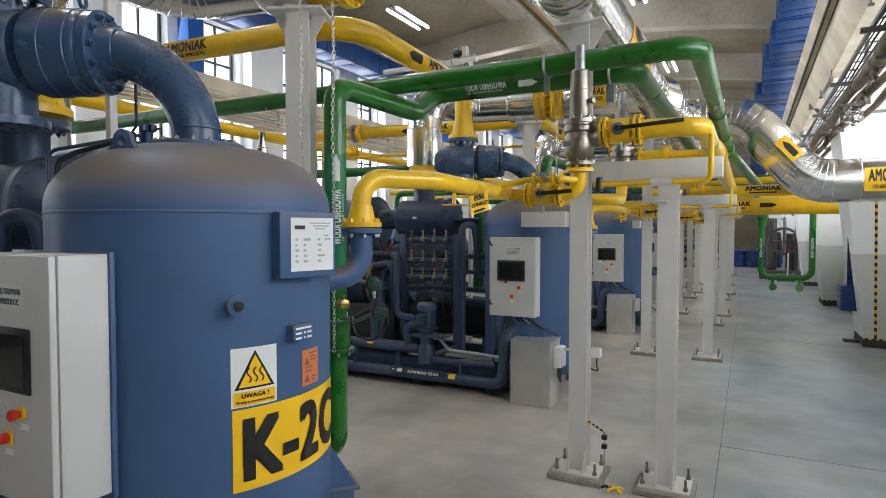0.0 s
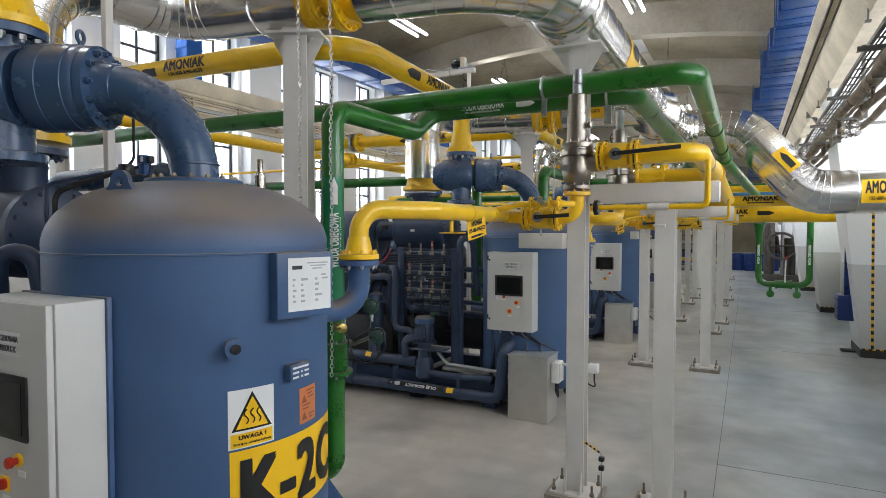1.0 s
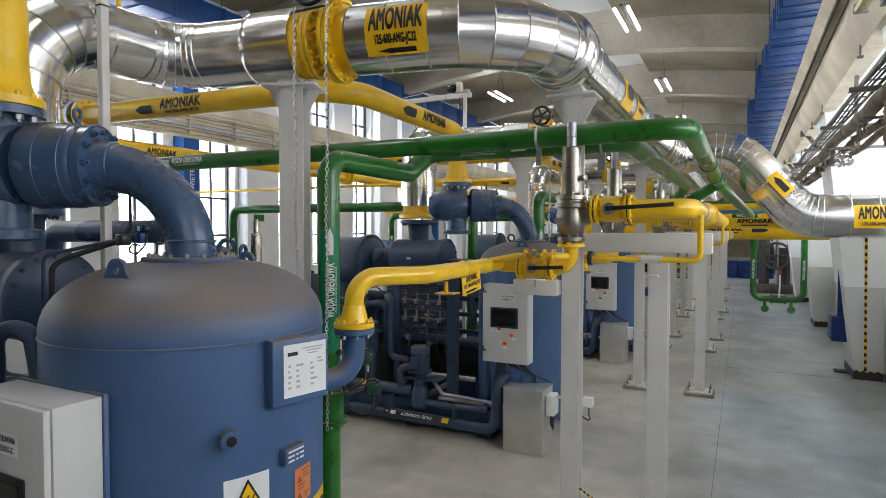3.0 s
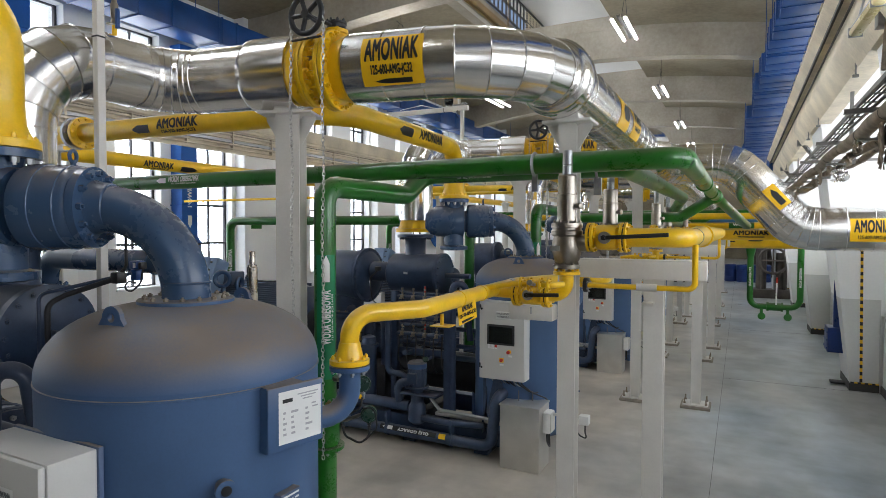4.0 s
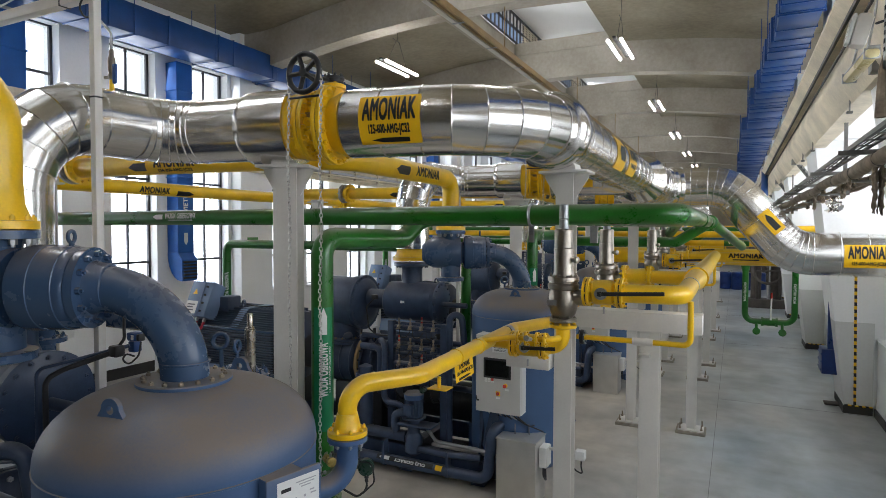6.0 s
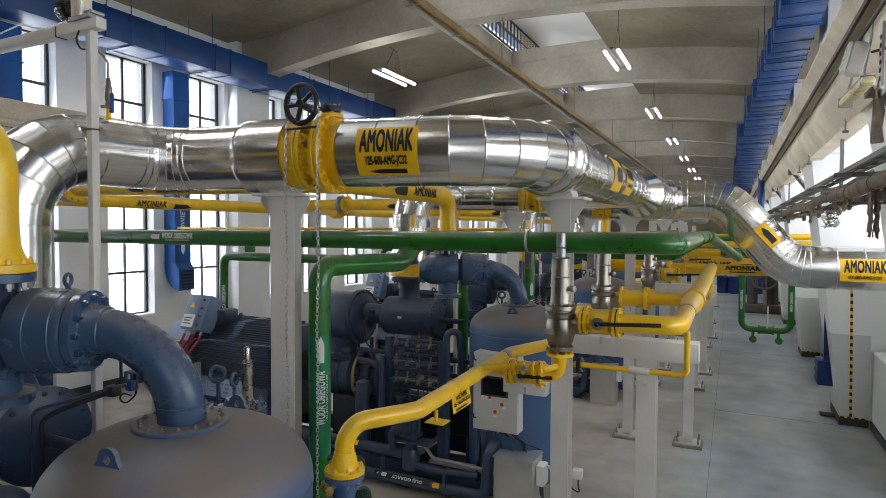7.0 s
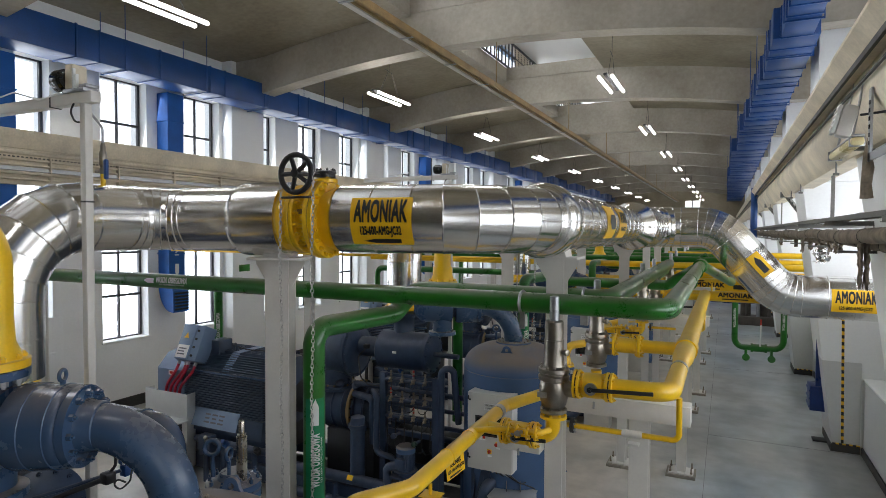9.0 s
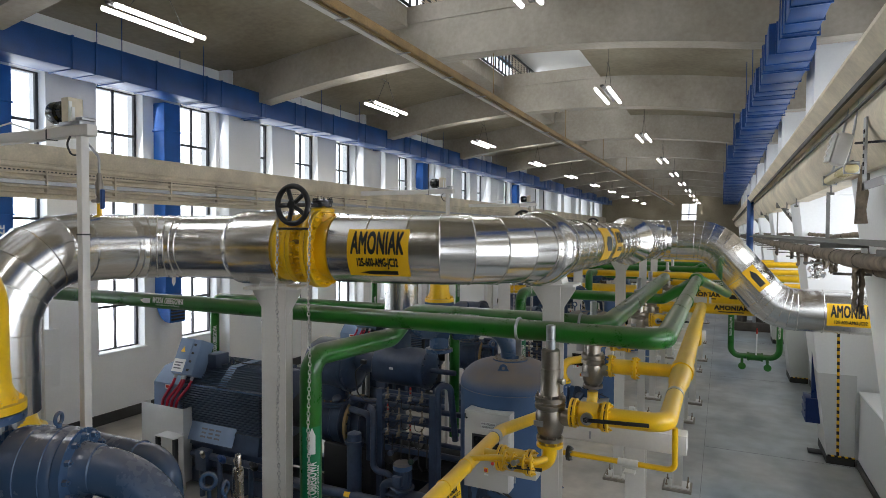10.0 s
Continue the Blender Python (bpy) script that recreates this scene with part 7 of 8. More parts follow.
# ---- ducts, lamps and runway fittings ----
def duct_run(name, left, right, z0, z1, label, steps):
    """Sheet duct along the hall; left and right give its sides at a distance down the hall."""
    t = thing(name, ((left(0) + right(0)) / 2, 0, z0), label, "duct", "air ducts")
    y, i = -4.8, 0
    while y < 60:
        L, x0, x1 = steps[i % 3] * (1.0 if y < 20 else 1.7), left(y), right(y)
        part("section", Geo().bbox(x0, x1, y, y + L - 0.02, z0, z1, 0.012), DUCT, t)
        part("joint", Geo().bbox(x0 - 0.018, x1 + 0.018, y + L - 0.025, y + L + 0.005, z0 - 0.014, z1 + 0.014, 0.003), DUCT, t)
        y += L
        i += 1
    for k, yb in enumerate(BAYS):
        for yy in (yb + 0.2, yb + 2.4, yb + 4.3):
            if yy > -4:
                x0, x1 = left(yy), right(yy)
                part("hanger", Geo().box(x0 - 0.035, x1 + 0.035, yy, yy + 0.04, z0 - 0.032, z0 - 0.012).cyl((x0 - 0.03, yy, z0 - 0.04), (x0 - 0.03, yy, z1 + 0.8), 0.008, 6).cyl((x1 + 0.03, yy, z0 - 0.04), (x1 + 0.03, yy, z1 + 0.8), 0.008, 6), DUCT, t)
    return t


duct_run("air_duct", lambda y: -10.75, lambda y: -10.10, 6.72, 7.28, "blue painted rectangular air duct along the windows", (1.25, 1.25, 0.42))
duct_run("air_duct", lambda y: 0.72 if y < 10 else 0.61 if y < 12.5 else 0.55 if y < 14 else 0.50 if y < 16.5 else 0.42 if y < 18.5 else 0.32 if y < 22 else 0.14 if y < 32 else 0.05, lambda y: 1.13 if y < 10 else 1.22, 6.62, 7.08, "blue painted rectangular air duct over the runway, widening in steps", (0.95, 0.62, 0.42))


def air_drop(y):
    t = thing("air_drop", (-10.95, y, 1.9), "blue air heater duct dropping to a floor outlet", "duct", "air drops")
    x0, x1, w = -11.245, -10.90, 0.41
    part("shaft", Geo().bbox(x0, x1, y, y + w, 2.55, 6.72, 0.012), DUCT_LIT, t)
    for z in (3.2, 4.2, 5.2, 6.1):
        part("joint", Geo().bbox(x0 - 0.015, x1 + 0.02, y - 0.02, y + w + 0.02, z, z + 0.03, 0.004), DUCT_LIT, t)
    out = Geo()
    prof = [(x1 - 0.02, 2.55), (x0, 2.55)] + [(x0 + 0.42 * (1 - math.cos(radians(a))), 2.55 - 0.62 * math.sin(radians(a))) for a in (15, 30, 45, 60, 75, 90)] + [(x1 + 0.12, 1.93), (x1 + 0.12, 2.40)]
    out.prism(prof, y, y + w, "y")
    part("outlet_bend", out, DUCT_LIT, t)
    for i in range(6):
        part("louvre", Geo().box(x1 + 0.12, x1 + 0.16, y + 0.03, y + w - 0.03, 1.98 + 0.07 * i, 2.02 + 0.07 * i), BLACK, t)
    q = write(Geo(), "POWIETRZE", lambda u, v, o: V((x1 + o, y + w / 2 - v, 3.6 + u)), 0.85, 0.12, 0, 0, 0.004, 0.02)
    part("arrow_mark", arrow(Geo(), lambda u, v, o: V((x1 + o, y + w / 2 - v, 2.85 - u)), 0.28, 0.10, 0, 0, 0.004), WHITE, t)
    part("lettering", q, WHITE, t)
    return t


drop = air_drop(8.93)
for y in (5.50, 21.1, 33.1):
    copy_thing(drop, pose(-10.95, y, 1.9))


def lamp(x, y, z=6.75, L=1.45):
    t = thing("pendant_lamp", (x, y, z), "twin-tube fluorescent lamp hung on thin wires", "lamp", "pendant lamps")
    part("housing", Geo().bbox(x - 0.035, x + 0.035, y - L / 2, y + L / 2, z + 0.03, z + 0.07, 0.006), SKIRT, t)
    for s in (-1, 1):
        part("tube", Geo().cyl((x + s * 0.125, y - L / 2 + 0.03, z), (x + s * 0.125, y + L / 2 - 0.03, z), 0.03, 12), TUBE, t, "glowing white tube")
    for s in (-1, 1):
        part("wire", Geo().cyl((x, y + s * L * 0.3, z + 0.06), (x, y + s * 0.06, z + 0.62), 0.005, 6), RUBBER, t)
    part("hook", Geo().cyl((x, y - 0.2, z + 0.63), (x, y + 0.1, z + 0.60), 0.006, 6).cyl((x, y, z + 0.6), (x, y, z + 1.6), 0.005, 6), RUBBER, t)
    return t


la = lamp(-6.95, 5.60)
for k in range(10):
    if k:
        copy_thing(la, pose(-6.95, 5.60 + 6.05 * k, 6.75))
    copy_thing(la, pose(-2.13, 6.35 + 6.05 * k, 6.75))
for y in (-0.45,):
    copy_thing(la, pose(-6.95, y, 6.75))
    copy_thing(la, pose(-2.13, y + 0.75, 6.75))

t = thing("conduit", (-4.17, 0, 6.6), "brown rusty conduit rail hung under the roof", "conduit")
part("channel", Geo().box(-4.20, -4.165, -10.5, 60, 6.56, 6.67), RAIL, t)
part("channel", Geo().box(-4.125, -4.09, -10.5, 60, 6.56, 6.67), RAIL, t)
part("tray", Geo().box(-4.30, -4.215, -10.5, 60, 6.545, 6.555).box(-4.22, -4.215, -10.5, 60, 6.555, 6.60), BRUSH, t)
part("cable", Geo().cyl((-4.145, -10.5, 6.64), (-4.145, 60, 6.64), 0.014, 7), DARK, t)
tie = part("tie", Geo().box(-4.30, -4.09, -9.0, -8.96, 6.535, 6.545), STEEL, t)
for i in range(1, 46):
    ob = new("tie", tie.data)
    ob.parent, ob.location = t, (0, 1.5 * i, 0)
for k, y in enumerate(BAYS):
    part("rod", Geo().cyl((-4.17, y + 0.2, 6.62), (-4.17, y + 0.2, soffit(-4.17) + 0.1), 0.012, 6), RAIL, t)

# pipes and cable racks on the left runway
t = thing("runway_cable_rack", (-10.8, 0, 4.6), "pale conduits and cable racks under the crane runway", "cable rack", "cable racks")
for x, z, r in ((-10.86, 5.05, 0.035), (-10.84, 4.93, 0.022), (-10.84, 4.84, 0.022), (-10.82, 4.70, 0.03), (-10.82, 4.60, 0.018)):
    part("conduit", Geo().cyl((x, -4.5, z), (x, 60, z), r, 10), CREAM, t)
for i in range(48):
    part("clip", Geo().box(-10.88, -10.795, -4 + 1.3 * i, -3.97 + 1.3 * i, 4.58, 5.0), CREAM, t)
part("ledge", Geo().box(-10.893, -10.80, -4.5, 60, 4.50, 4.55), CREAM, t)
part("cable_channel", Geo().box(-10.87, -10.80, -4.5, 60, 4.74, 4.76).box(-10.84, -10.83, -4.5, 60, 4.76, 4.81), STEEL, t)
tooth = part("tray_tooth", Geo().box(-10.832, -10.822, -4.0, -3.965, 4.965, 4.985), DARK, t)
for i in range(1, 300):
    ob = new("tray_tooth", tooth.data)
    ob.parent, ob.location = t, (0, 0.07 * i, 0)
part("back_sheet", Geo().box(-10.893, -10.878, -4.5, 60, 4.55, 4.72), CREAM, t)

# cable ladder, brackets and old lagged pipes along the side wall
t = thing("cable_ladder", (1.08, 0, 3.89), "grey steel cable ladder along the side wall", "cable ladder")
part("side_rail", Geo().box(0.995, 1.0, 2.0, 46, 3.87, 3.905).box(0.995, 1.02, 2.0, 46, 3.865, 3.87), STRUT, t)
part("side_rail", Geo().box(1.15, 1.155, 2.0, 46, 3.87, 3.905).box(1.13, 1.155, 2.0, 46, 3.865, 3.87), STRUT, t)
rung = part("rung", Geo().box(1.0, 1.15, 2.2, 2.225, 3.87, 3.882), STRUT, t)
for i in range(1, 110):
    ob = new("rung", rung.data)
    ob.parent, ob.location = t, (0, 0.4 * i, 0)
for x, r in ((1.035, 0.009), (1.07, 0.007), (1.11, 0.010)):
    part("cable", Geo().sweep([(x + 0.012 * math.sin(j * 1.3 + x * 9), 2.0 + 0.9 * j, 3.89 + 0.006 * math.cos(j * 2.1)) for j in range(49)], r, 7), RUBBER, t)
t = thing("pipe_bracket", (1.3, 6.8, 3.8), "grey angle-iron bracket arm carrying the ladder and old pipes", "bracket", "wall brackets")
part("arm", Geo().box(0.90, 2.7, 6.78, 6.84, 3.815, 3.822).box(0.90, 2.7, 6.78, 6.787, 3.822, 3.858), STRUT, t)
part("hook", Geo().box(1.30, 1.34, 6.79, 6.83, 3.55, 3.815).box(1.02, 1.34, 6.79, 6.83, 3.55, 3.575), STRUT, t)
part("gusset", Geo().prism([(2.1, 3.82), (2.7, 3.82), (2.7, 3.40)], 6.80, 6.81, "y"), STRUT, t)
for k in range(-1, 14):
    if k:
        copy_thing(t, pose(1.3, 6.8 + 2.36 * k, 3.8))
t = thing("strut", (1.15, 14.7, 4.55), "slotted steel strut from the runway beam to the bracket arms", "strut", "struts")
part("channel", Geo().sweep([(1.15, 14.7, 4.60), (1.68, 14.7, 3.84)], 0.045, 4), STRUT, t)
q = Geo()
for i in range(9):
    c = V((1.15, 14.655, 4.60)).lerp(V((1.68, 14.655, 3.84)), (i + 1) / 10)
    q.box(c.x - 0.012, c.x + 0.012, c.y - 0.004, c.y + 0.004, c.z - 0.022, c.z + 0.022)
part("slots", q, BLACK, t)
part("shoe", Geo().bbox(1.08, 1.24, 14.62, 14.78, 4.50, 4.62, 0.006), STRUT, t)
for y in (6.45, 20.6, 26.5, 32.4):
    copy_thing(t, pose(1.15, y, 4.55))
solid("hanger_rod", Geo().box(1.28, 1.32, 9.24, 9.29, 3.86, 4.56), STRUT, "flat grey hanger under the runway beam", "hanger", "hangers", at=(1.3, 9.26, 3.9))
solid("hanger_rod", Geo().box(1.28, 1.31, 17.2, 17.25, 3.86, 4.56), STRUT, "flat grey hanger under the runway beam", "hanger", "hangers", at=(1.3, 17.2, 3.9))
for y in (7.9, 11.4, 13.0, 19.0):
    t = thing("beam_hook", (1.12, y, 4.4), "short steel lug hanging from the runway beam", "hook", "beam hooks")
    part("shank", Geo().cyl((1.14, y, 4.40), (1.14, y, 4.62), 0.010, 7), STRUT, t)
    part("foot", Geo().bbox(1.11, 1.17, y - 0.025, y + 0.025, 4.39, 4.42, 0.006), STRUT, t)
solid("dangling_lagging", Geo().sweep([(1.12, 6.04, 4.62), (1.10, 6.04, 4.42), (1.11, 6.05, 4.30), (1.10, 6.06, 4.16), (1.105, 6.06, 4.04)], [0.008, 0.03, 0.045, 0.04, 0.05], 9), LAGGING, "stiff strip of dirty lagging hanging from a cable", "lagging", "torn lagging", at=(1.1, 6.05, 4.1))
rng = random.Random(9)
g = Geo()
for j in range(90):
    a, b = rng.uniform(0, 6.28), rng.uniform(0, 6.28)
    c = V((1.20 + rng.gauss(0, 0.035), 9.35 + rng.gauss(0, 0.04), 3.58 - rng.uniform(0.0, 0.22)))
    u, w = V((math.cos(a), math.sin(a), 0.4)) * 0.03, V((math.cos(b) * 0.5, 0.3, math.sin(b))) * 0.03
    g.add([c - u - w, c + u - w * 0.6, c + u * 0.7 + w, c - u * 0.8 + w * 1.1], [(0, 1, 2), (0, 2, 3)], True)
solid("foil_scrap", g, CLAD, "crumpled aluminium foil hanging from torn lagging", "foil", "torn lagging", at=(1.2, 9.35, 3.5))
rng = random.Random(21)
for i, (x, z, r) in enumerate(((1.14, 3.72, 0.066), (1.30, 3.64, 0.05), (1.52, 3.70, 0.045), (1.40, 3.93, 0.03))):
    t = thing("old_pipe", (x, 0, z), "old pipe with torn dirty lagging along the side wall", "pipe", "old pipes")
    n = 180
    pts = [(x + 0.012 * math.sin(j * 0.5 + i) + rng.gauss(0, 0.004), 1.0 + 0.25 * j, z + 0.012 * math.cos(j * 0.37 + i) + rng.gauss(0, 0.004)) for j in range(n)]
    rs = [r * (1 + 0.08 * math.sin(j * 0.31 + i * 2) + rng.uniform(-0.05, 0.05)) for j in range(n)]
    part("lagging", Geo().sweep(pts, rs, 14), LAGGING, t)
    for j in range(6, n - 60, 5):
        part("binding", Geo().torus(pts[j], (0, 1, 0.05 * (j % 3 - 1)), rs[j] * 1.01, 0.0035, 14, 5), DARK, t)
rng = random.Random(4)
for y, x in ((6.45, 1.15), (7.6, 1.12), (8.9, 1.2), (10.2, 1.15), (11.0, 1.1), (12.6, 1.2), (15.0, 1.15)):
    g = Geo()
    L = rng.uniform(0.14, 0.28) if y > 6.5 else 0.40
    n, m = 12, 9
    for j in range(2):
        ox, oy, wd = rng.uniform(-0.05, 0.05), rng.uniform(-0.07, 0.07), rng.uniform(0.05, 0.10)
        ph = rng.uniform(0, 6)
        vs = []
        for i in range(n + 1):
            for k in range(m):
                e = (k / (m - 1) - 0.5) * 2 * wd * (1 - 0.45 * i / n) * (1 + 0.25 * math.sin(i * 1.9 + ph))
                vs.append((x + ox + 0.012 * math.sin(k * 1.5 + i * 0.8 + ph) + rng.gauss(0, 0.004), y + oy + e, 3.68 - L * (i / n) * (1 + 0.12 * math.sin(k * 2.2 + ph)) + rng.gauss(0, 0.004)))
        g.add(vs, [(i * m + k, i * m + k + 1, (i + 1) * m + k + 1, (i + 1) * m + k) for i in range(n) for k in range(m - 1)])
    ob = solid("torn_lagging", g, LAGGING, "torn strip of pipe lagging hanging down", "lagging", "torn lagging", at=(x, y, 3.6))
    ob.modifiers.new("thickness", "SOLIDIFY").thickness = 0.012

# floodlight and old tube lamp on the side runway
FX, FY, FZ = 0.86, 5.45, 4.60
t = thing("wall_floodlight", (FX, FY, FZ), "clear plastic floodlight on a perforated steel bracket", "floodlight")
part("bracket", Geo().box(0.98, 0.995, FY - 0.18, FY - 0.10, FZ - 0.32, FZ + 0.22).box(0.98, 0.995, FY - 0.75, FY - 0.10, FZ - 0.32, FZ - 0.26), STEEL, t)
q = Geo()
for i in range(6):
    q.box(0.974, 0.98, FY - 0.155, FY - 0.125, FZ - 0.20 + 0.06 * i, FZ - 0.17 + 0.06 * i)
part("slots", q, BLACK, t)
m = Matrix.Translation((FX, FY, FZ)) @ pose(0, 0, 0, 0, 14, 0)
part("housing", Geo().bbox(-0.06, 0.05, -0.065, 0.065, -0.12, 0.13, 0.03, m), POST, t)
part("glass", Geo().bbox(-0.09, -0.06, -0.055, 0.055, -0.11, 0.12, 0.012, m), WHITE, t)
for i in range(4):
    part("glass_rib", Geo().bbox(-0.096, -0.088, -0.055, 0.055, -0.075 + 0.042 * i, -0.055 + 0.042 * i, 0.003, m), POST, t)
part("cable", Geo().sweep(route([(0.95, FY, FZ + 0.05), (1.12, FY - 0.3, FZ + 0.02), (1.15, FY - 0.9, FZ - 0.02)], 0.1, 4), 0.01, 7), RUBBER, t)
t = thing("tube_lamp_fitting", (0.93, 5.95, 4.45), "yellowed plastic tube lamp fitting hanging askew", "lamp")
m = Matrix.Translation((0.93, 5.95, 4.45)) @ pose(0, 0, 0, -4, 0, 5)
part("cover", Geo().bbox(-0.05, 0.05, -0.36, 0.36, -0.035, 0.035, 0.028, m), mat("yellowed_plastic", (0.62, 0.53, 0.27), 0.3, vary=0.15), t)
part("back", Geo().bbox(-0.04, 0.045, -0.37, 0.37, 0.034, 0.052, 0.006, m), STEEL, t)
part("hanger", Geo().cyl(m @ V((0, -0.2, 0.06)), (1.04, 5.78, 5.12), 0.01, 8), STEEL, t)
part("hanger", Geo().cyl(m @ V((0, 0.25, 0.06)), (1.04, 6.2, 5.12), 0.01, 8), STEEL, t)
for yy in (-0.32, 0.32):
    part("end_clip", Geo().bbox(-0.055, 0.055, yy - 0.01, yy + 0.01, -0.04, 0.045, 0.004, m), STEEL, t)
solid("air_drop_pipe", Geo().cyl((0.91, 23.6, 3.3), (0.91, 23.6, 5.3), 0.11, 16).cyl((0.91, 23.6, 5.2), (1.5, 23.6, 5.25), 0.11, 16), DUCT, "blue painted pipe dropping from the crane runway", "pipe", at=(0.91, 23.6, 3.3))

# jib hoists on slim posts
def jib(x, y, group="jib hoists"):
    t = thing("jib_hoist", (x, y, 0), "slim grey jib post with a small electric hoist on its arm", "hoist", group)
    part("post", Geo().bbox(x - 0.026, x + 0.026, y - 0.026, y + 0.026, 0, 4.55, 0.005), POST, t)
    part("foot", Geo().bbox(x - 0.14, x + 0.14, y - 0.14, y + 0.14, 0, 0.02, 0.004), POST, t)
    part("arm", Geo().bbox(x - 1.6, x + 0.10, y - 0.035, y + 0.035, 4.55, 4.62, 0.004), POST, t)
    part("pivot", Geo().bbox(x - 0.16, x + 0.05, y - 0.05, y + 0.05, 4.62, 4.645, 0.004).bbox(x + 0.0, x + 0.07, y - 0.045, y + 0.045, 4.645, 4.665, 0.004), STEEL, t)
    h = part("hoist", Geo().lathe([(0.03, 0), (0.065, 0.01), (0.075, 0.03), (0.075, 0.10), (0.062, 0.115), (0.062, 0.16)], (x - 0.29, y, 4.715), (1, 0, 0), 24), GLASSY, t, "glossy black hoist motor")
    part("cover", Geo().bbox(x - 0.135, x - 0.06, y - 0.05, y + 0.05, 4.645, 4.80, 0.008), CREAM, h, "beige hoist housing")
    for a, b in ((0.05, 4.77), (0.02, 4.73)):
        part("rail", Geo().bbox(x - a - 0.006, x - a + 0.006, y - 0.055, y - 0.035, 4.64, b, 0.002), WHITE, h)
    part("cable", Geo().sweep(route([(x - 0.2, y - 0.04, 4.63), (x - 0.4, y - 0.05, 4.60), (x - 0.7, y - 0.045, 4.68), (x - 1.1, y - 0.04, 4.64)], 0.1, 4), 0.006, 6), WHITE, t)
    part("loop", Geo().sweep(route([(x - 0.06, y - 0.04, 4.55), (x - 0.10, y - 0.04, 4.50), (x - 0.05, y - 0.04, 4.43), (x - 0.026, y - 0.026, 4.43)], 0.04, 5), 0.006, 6), RUBBER, t)
    part("tie", Geo().box(x - 0.029, x + 0.029, y - 0.029, y + 0.029, 3.92, 3.93), RUBBER, t)
    part("band", Geo().box(x - 0.32, x - 0.31, y - 0.038, y + 0.038, 4.545, 4.625), RUBBER, t)
    return t


j1 = jib(-3.66, 2.40)
copy_thing(j1, pose(-3.86, 8.35, 0))
copy_thing(j1, pose(-3.95, 13.2, 0))

# black valve line and instruments behind the first vessel
t = thing("instrument_line", (-3.12, 1.77, 1.7), "black instrument tubing with a small blue transmitter", "instrument")
part("tube", Geo().sweep(route([(-3.13, 1.76, 1.6), (-3.13, 1.76, 2.31), (-3.07, 1.82, 2.355), (-2.88, 1.98, 2.44)], 0.07, 6), 0.014, 10), RUBBER, t)
part("thin_tube", Geo().sweep(route([(-3.17, 1.74, 1.6), (-3.17, 1.74, 2.36), (-3.07, 1.83, 2.39), (-2.86, 2.04, 2.46)], 0.05, 6), 0.010, 8), BLUE_DK, t)
part("clamp", Geo().bbox(-2.91, -2.85, 1.95, 2.01, 2.41, 2.47, 0.01), BLACK, t)
part("upright", Geo().sweep(route([(-2.88, 1.99, 2.46), (-2.86, 2.01, 2.50), (-2.86, 2.01, 2.72)], 0.04, 4), 0.008, 8), RUBBER, t)
part("stem", Geo().bbox(-2.89, -2.84, 2.05, 2.10, 2.42, 2.48, 0.008), DUCT, t)
tr = part("transmitter", Geo().bbox(-2.90, -2.838, 2.05, 2.11, 2.48, 2.525, 0.008), DUCT, t, "small blue transmitter")
part("face_plate", Geo().box(-2.86, -2.842, 2.047, 2.05, 2.488, 2.515), WHITE, tr)
part("plug", Geo().bbox(-2.838, -2.812, 2.06, 2.10, 2.48, 2.52, 0.008), BLACK, tr)
part("cable", Geo().sweep(route([(-2.81, 2.07, 2.48), (-2.80, 2.05, 2.41), (-2.85, 2.03, 2.36), (-2.90, 2.02, 2.38), (-2.86, 2.02, 2.42), (-2.81, 2.03, 2.41)], 0.035, 5), 0.005, 7), RUBBER, tr)
t = thing("oil_return_pipe", (-3.6, 2.58, 2.3), "grey-blue pipe bending down behind the first vessel", "pipe")
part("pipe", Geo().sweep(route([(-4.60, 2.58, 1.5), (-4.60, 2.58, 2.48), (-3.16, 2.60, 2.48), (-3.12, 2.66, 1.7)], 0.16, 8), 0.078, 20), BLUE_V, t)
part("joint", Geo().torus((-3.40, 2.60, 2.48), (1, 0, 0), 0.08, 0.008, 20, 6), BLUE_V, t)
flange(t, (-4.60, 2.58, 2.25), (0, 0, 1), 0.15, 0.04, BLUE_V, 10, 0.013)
# vent cock on top of the suction pipe
t = thing("vent_cock", (-3.97, 2.72, 3.98), "small brass vent cock with blue lever on a yellow stub", "valve")
part("stub", Geo().cyl((-3.97, 2.72, 3.98), (-3.97, 2.72, 4.15), 0.017, 12), YELLOW, t)
part("cock", Geo().lathe([(0.015, 4.14), (0.024, 4.15), (0.024, 4.18), (0.018, 4.19), (0.026, 4.21), (0.026, 4.29), (0.018, 4.31), (0.018, 4.34), (0.012, 4.36)], (-3.97, 2.72, 0), n=14), STAIN, t)
part("stem", Geo().cyl((-3.97, 2.72, 4.22), (-3.89, 2.70, 4.22), 0.009, 8).cyl((-3.97, 2.72, 4.16), (-4.02, 2.70, 4.16), 0.012, 8), STAIN, t)
part("lever", Geo().bbox(-3.905, -3.875, 2.675, 2.70, 4.10, 4.24, 0.008), DUCT, t, "blue plastic lever")
part("pipe", Geo().sweep(route([(-3.97, 2.72, 4.34), (-3.97, 2.72, 4.47), (-4.16, 2.70, 4.66)], 0.05, 5), 0.009, 8), STEEL, t)

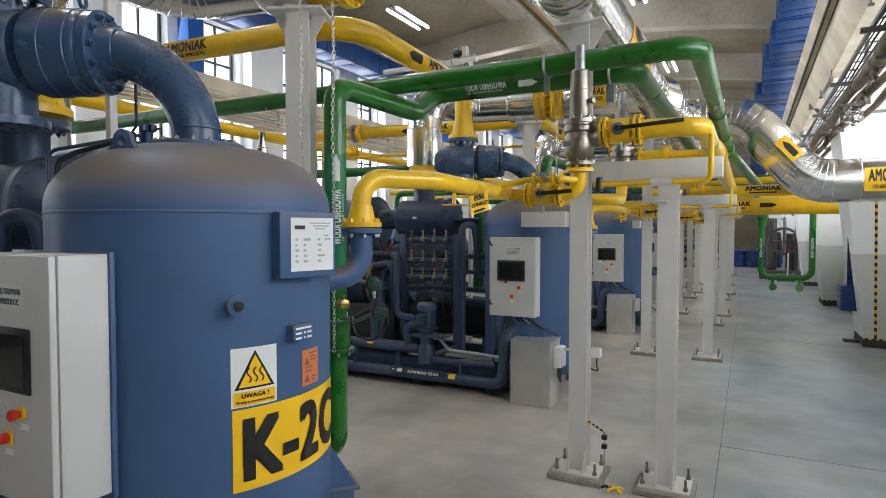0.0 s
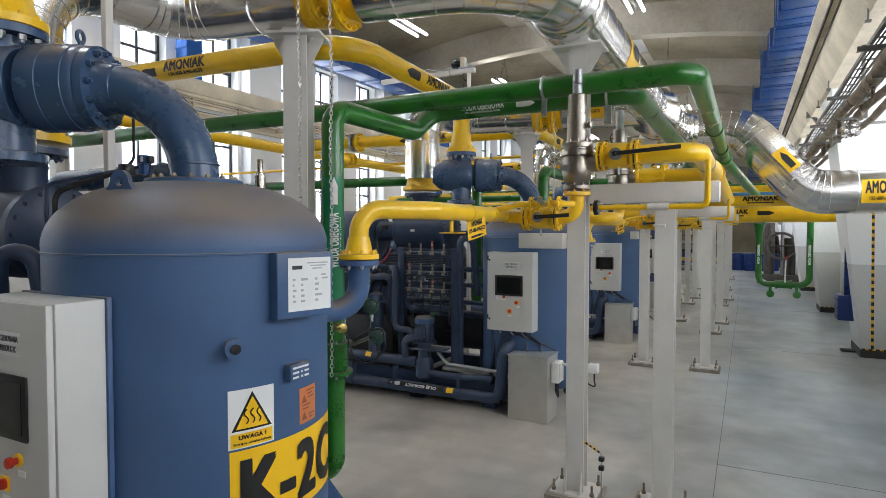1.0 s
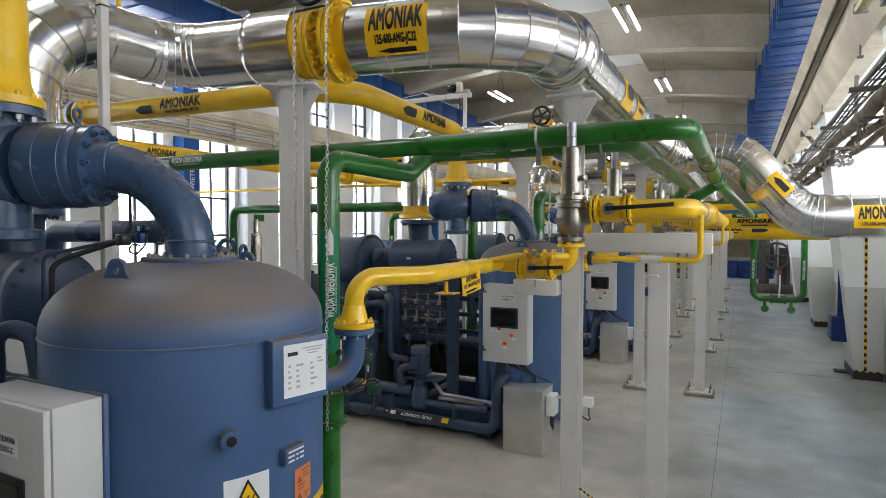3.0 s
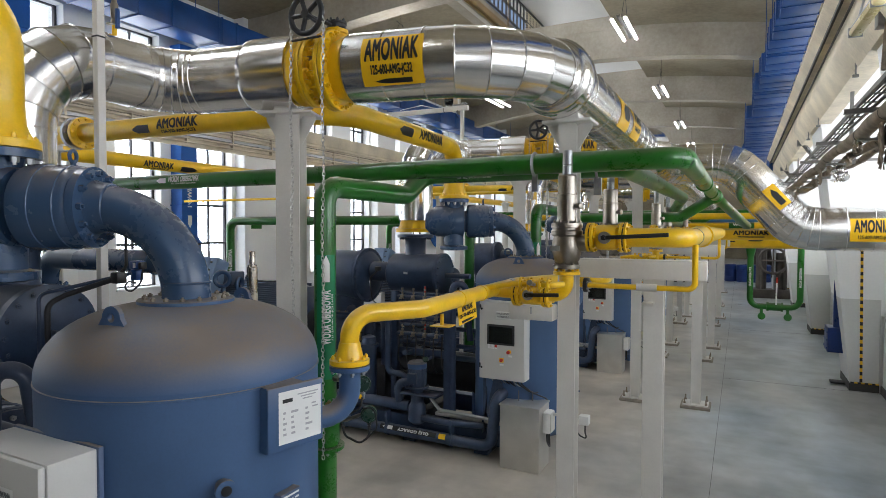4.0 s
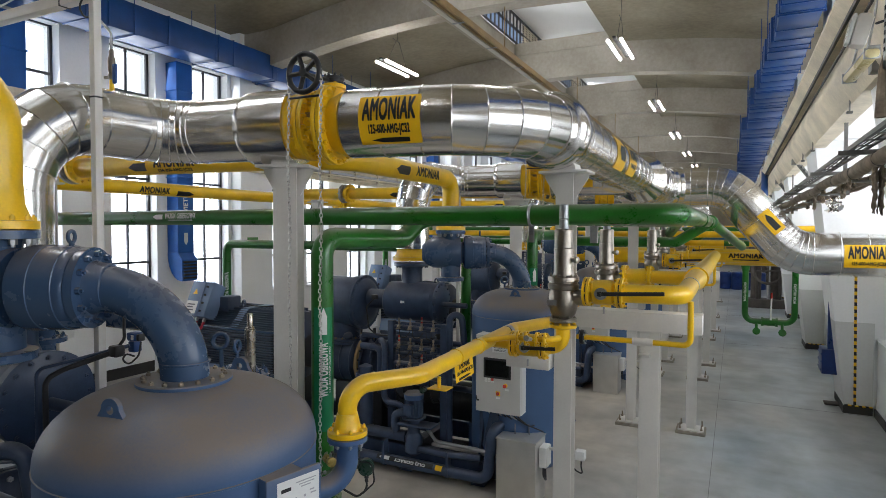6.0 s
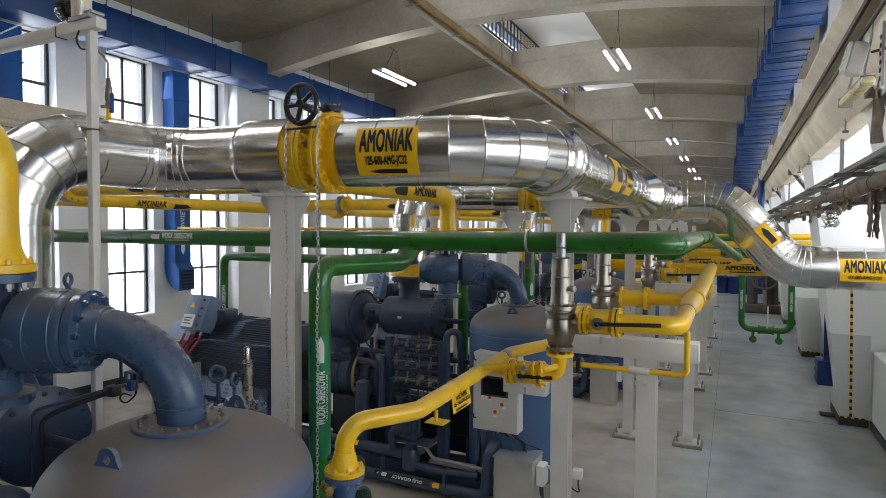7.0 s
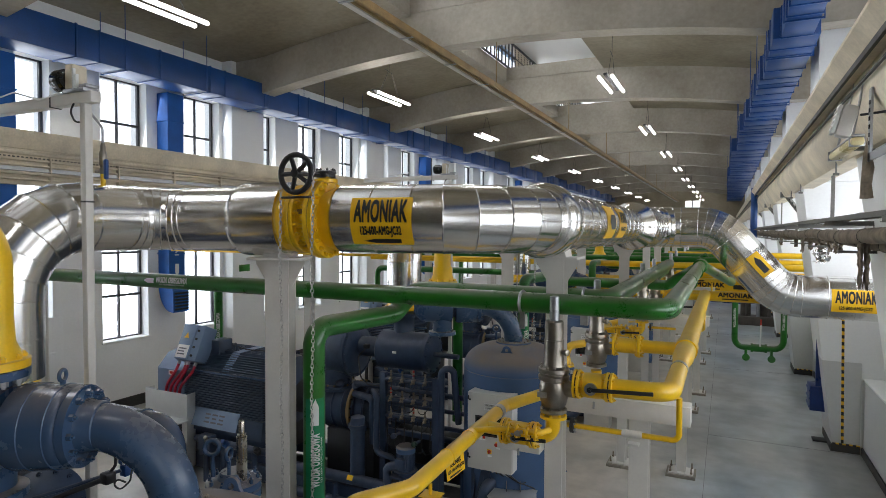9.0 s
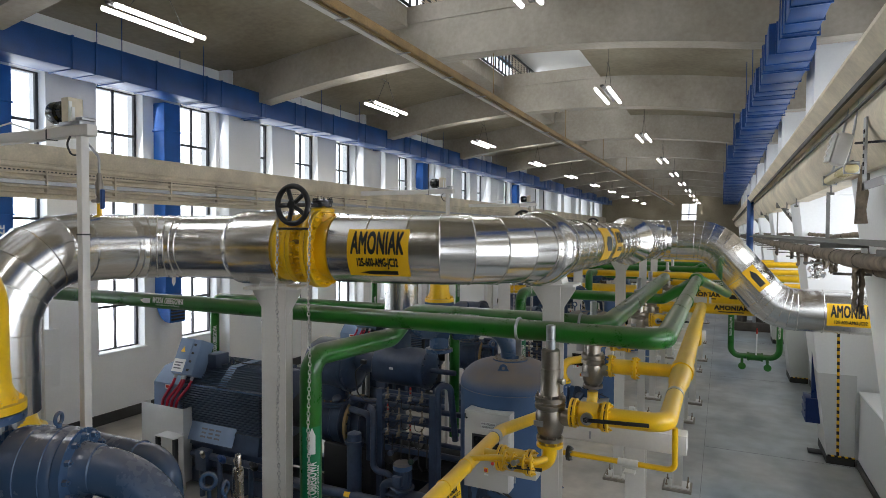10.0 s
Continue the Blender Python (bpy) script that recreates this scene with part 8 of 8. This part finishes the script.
# slack barrier tape and its clamp by the first post
t = thing("barrier_tape", (-1.0, 4.5, 0.0), "strip of yellow and black barrier tape tied to a rod", "tape")
for i in range(8):
    a, b = V((-1.10, 4.54, 0.475)).lerp(V((-0.97, 4.50, 0.425)), i / 8), V((-1.10, 4.54, 0.475)).lerp(V((-0.97, 4.50, 0.425)), (i + 1) / 8)
    part("strip", Geo().sweep([a, b], 0.008, 5), INK if i % 2 else SIGN_Y, t)
part("rod", Geo().sweep(route([(-0.97, 4.50, 0.425), (-0.955, 4.50, 0.41), (-0.955, 4.50, 0.0)], 0.02, 3), 0.005, 6), STEEL, t)
for z in (0.29, 0.36):
    part("clamp", Geo().bbox(-0.975, -0.935, 4.48, 4.52, z, z + 0.035, 0.006), DARK, t)
for i in range(5):
    a = 0.5 + 1.3 * i
    part("loop", Geo().sweep([(-0.88, 4.44, 0.012), (-0.88 + 0.05 * math.cos(a), 4.44 + 0.04 * math.sin(a), 0.03), (-0.88 + 0.085 * math.cos(a), 4.44 + 0.06 * math.sin(a), 0.01)], 0.011, 5), INK if i == 2 else SIGN_Y, t)

# ---- the far end: drums, old plant ----
dr = thing("drum", (-0.4, 34.6, 0), "blue plastic drum standing on the floor", "drum", "blue drums")
part("body", Geo().lathe([(0.24, 0), (0.29, 0.03), (0.29, 0.27), (0.275, 0.30), (0.29, 0.33), (0.29, 0.60), (0.275, 0.63), (0.29, 0.66), (0.285, 0.86), (0.25, 0.90), (0.05, 0.905)], (-0.4, 34.6, 0), n=28), BARREL, dr)
part("bung", Geo().lathe([(0.04, 0.9), (0.04, 0.925)], (-0.25, 34.6, 0), n=12), BLACK, dr)
for x, y in ((-1.1, 34.9), (0.15, 34.4), (0.75, 34.3), (0.45, 35.0), (-2.2, 35.2), (1.2, 34.8), (-3.0, 34.8)):
    copy_thing(dr, pose(x, y, 0))


def old_plant(x, y, s=1.0):
    t = thing("old_machine", (x, y, 0), "rusty brown old machine frame with wheels and pipes", "machine", "old machines")
    part("frame", Geo().bbox(x - 1.2 * s, x + 1.2 * s, y, y + 0.8, 0, 0.35, 0.03), RUST, t)
    part("column", Geo().cyl((x - 0.5 * s, y + 0.4, 0.3), (x - 0.5 * s, y + 0.4, 2.4), 0.32 * s, 20), RUST, t)
    part("column", Geo().cyl((x + 0.6 * s, y + 0.4, 0.3), (x + 0.6 * s, y + 0.4, 1.8), 0.25 * s, 20), RUST, t)
    part("wheel", Geo().torus((x + 0.1, y - 0.1, 1.5), (0, 1, 0), 0.5, 0.05, 28, 8).cyl((x - 0.4, y - 0.1, 1.5), (x + 0.6, y - 0.1, 1.5), 0.03, 8).cyl((x + 0.1, y - 0.1, 1.0), (x + 0.1, y - 0.1, 2.0), 0.03, 8), RUST, t)
    for i in range(5):
        part("pipe", Geo().sweep(route([(x - 1.1 * s + 0.4 * i, y + 0.2, 0.3), (x - 1.1 * s + 0.4 * i, y + 0.2, 2.0 + 0.2 * i), (x - 1.1 * s + 0.4 * i, y + 2.5, 2.0 + 0.2 * i)], 0.15, 5), 0.06, 12), RUST if i % 2 else STEEL, t)
    return t


op = old_plant(1.1, 26.5, 0.6)
for x, y in ((-3.6, 33.0), (-6.5, 34.0), (-2.0, 40.0), (1.2, 38.0), (-9.0, 38.0)):
    copy_thing(op, pose(x, y, 0))
t = thing("shelf_rack", (-2.6, 31.0, 0), "dark steel rack with pipes and stock", "rack", "stock racks")
for i in range(5):
    part("shelf", Geo().box(-5.0, -0.8, 30.8, 31.5, 0.15 + 0.42 * i, 0.2 + 0.42 * i), RUST, t)
for x in (-5.0, -3.6, -2.2, -0.85):
    part("upright", Geo().box(x, x + 0.06, 30.8, 31.5, 0, 2.4), RUST, t)
for i in range(6):
    part("stock", Geo().cyl((-4.9, 31.1, 0.3 + 0.4 * (i % 4)), (-1.0, 31.1 + 0.1 * (i // 4), 0.3 + 0.4 * (i % 4)), 0.09, 12), (STEEL, YELLOW, DARK)[i % 3], t)
t = thing("wall_box", (1.6, 12.4, 0.54), "dark blue steel box fixed to the side of a pillar", "box")
part("body", Geo().bbox(1.445, 1.72, 12.32, 12.78, 0.54, 0.98, 0.012), BARREL, t)
part("upper_leaf", Geo().bbox(1.53, 1.68, 12.36, 12.42, 0.98, 1.95, 0.008), BARREL, t)
part("ribs", Geo().box(1.43, 1.445, 12.34, 12.76, 0.60, 0.63).box(1.43, 1.445, 12.34, 12.76, 0.74, 0.77).box(1.43, 1.445, 12.34, 12.76, 0.88, 0.91), DUCT, t)
solid("foot_plate", Geo().bbox(1.50, 1.735, 12.28, 12.50, 0, 0.03, 0.006), SKIRT, "dark steel plate on the floor beside a pillar", "plate", at=(1.6, 12.4, 0))
solid("exit_sign", Geo().bbox(X_WALL + 0.32, X_WALL + 0.34, 11.0, 11.35, 2.7, 2.87, 0.004), GREEN, "small green exit sign on a pier", "sign", at=(X_WALL + 0.32, 11.0, 2.7))
solid("door_panel", Geo().bbox(-11.3, -11.235, 5.95, 6.85, 1.0, 2.1, 0.008), WALL, "white board on the wall below the runway", "board", at=(-11.25, 6.4, 1.0))
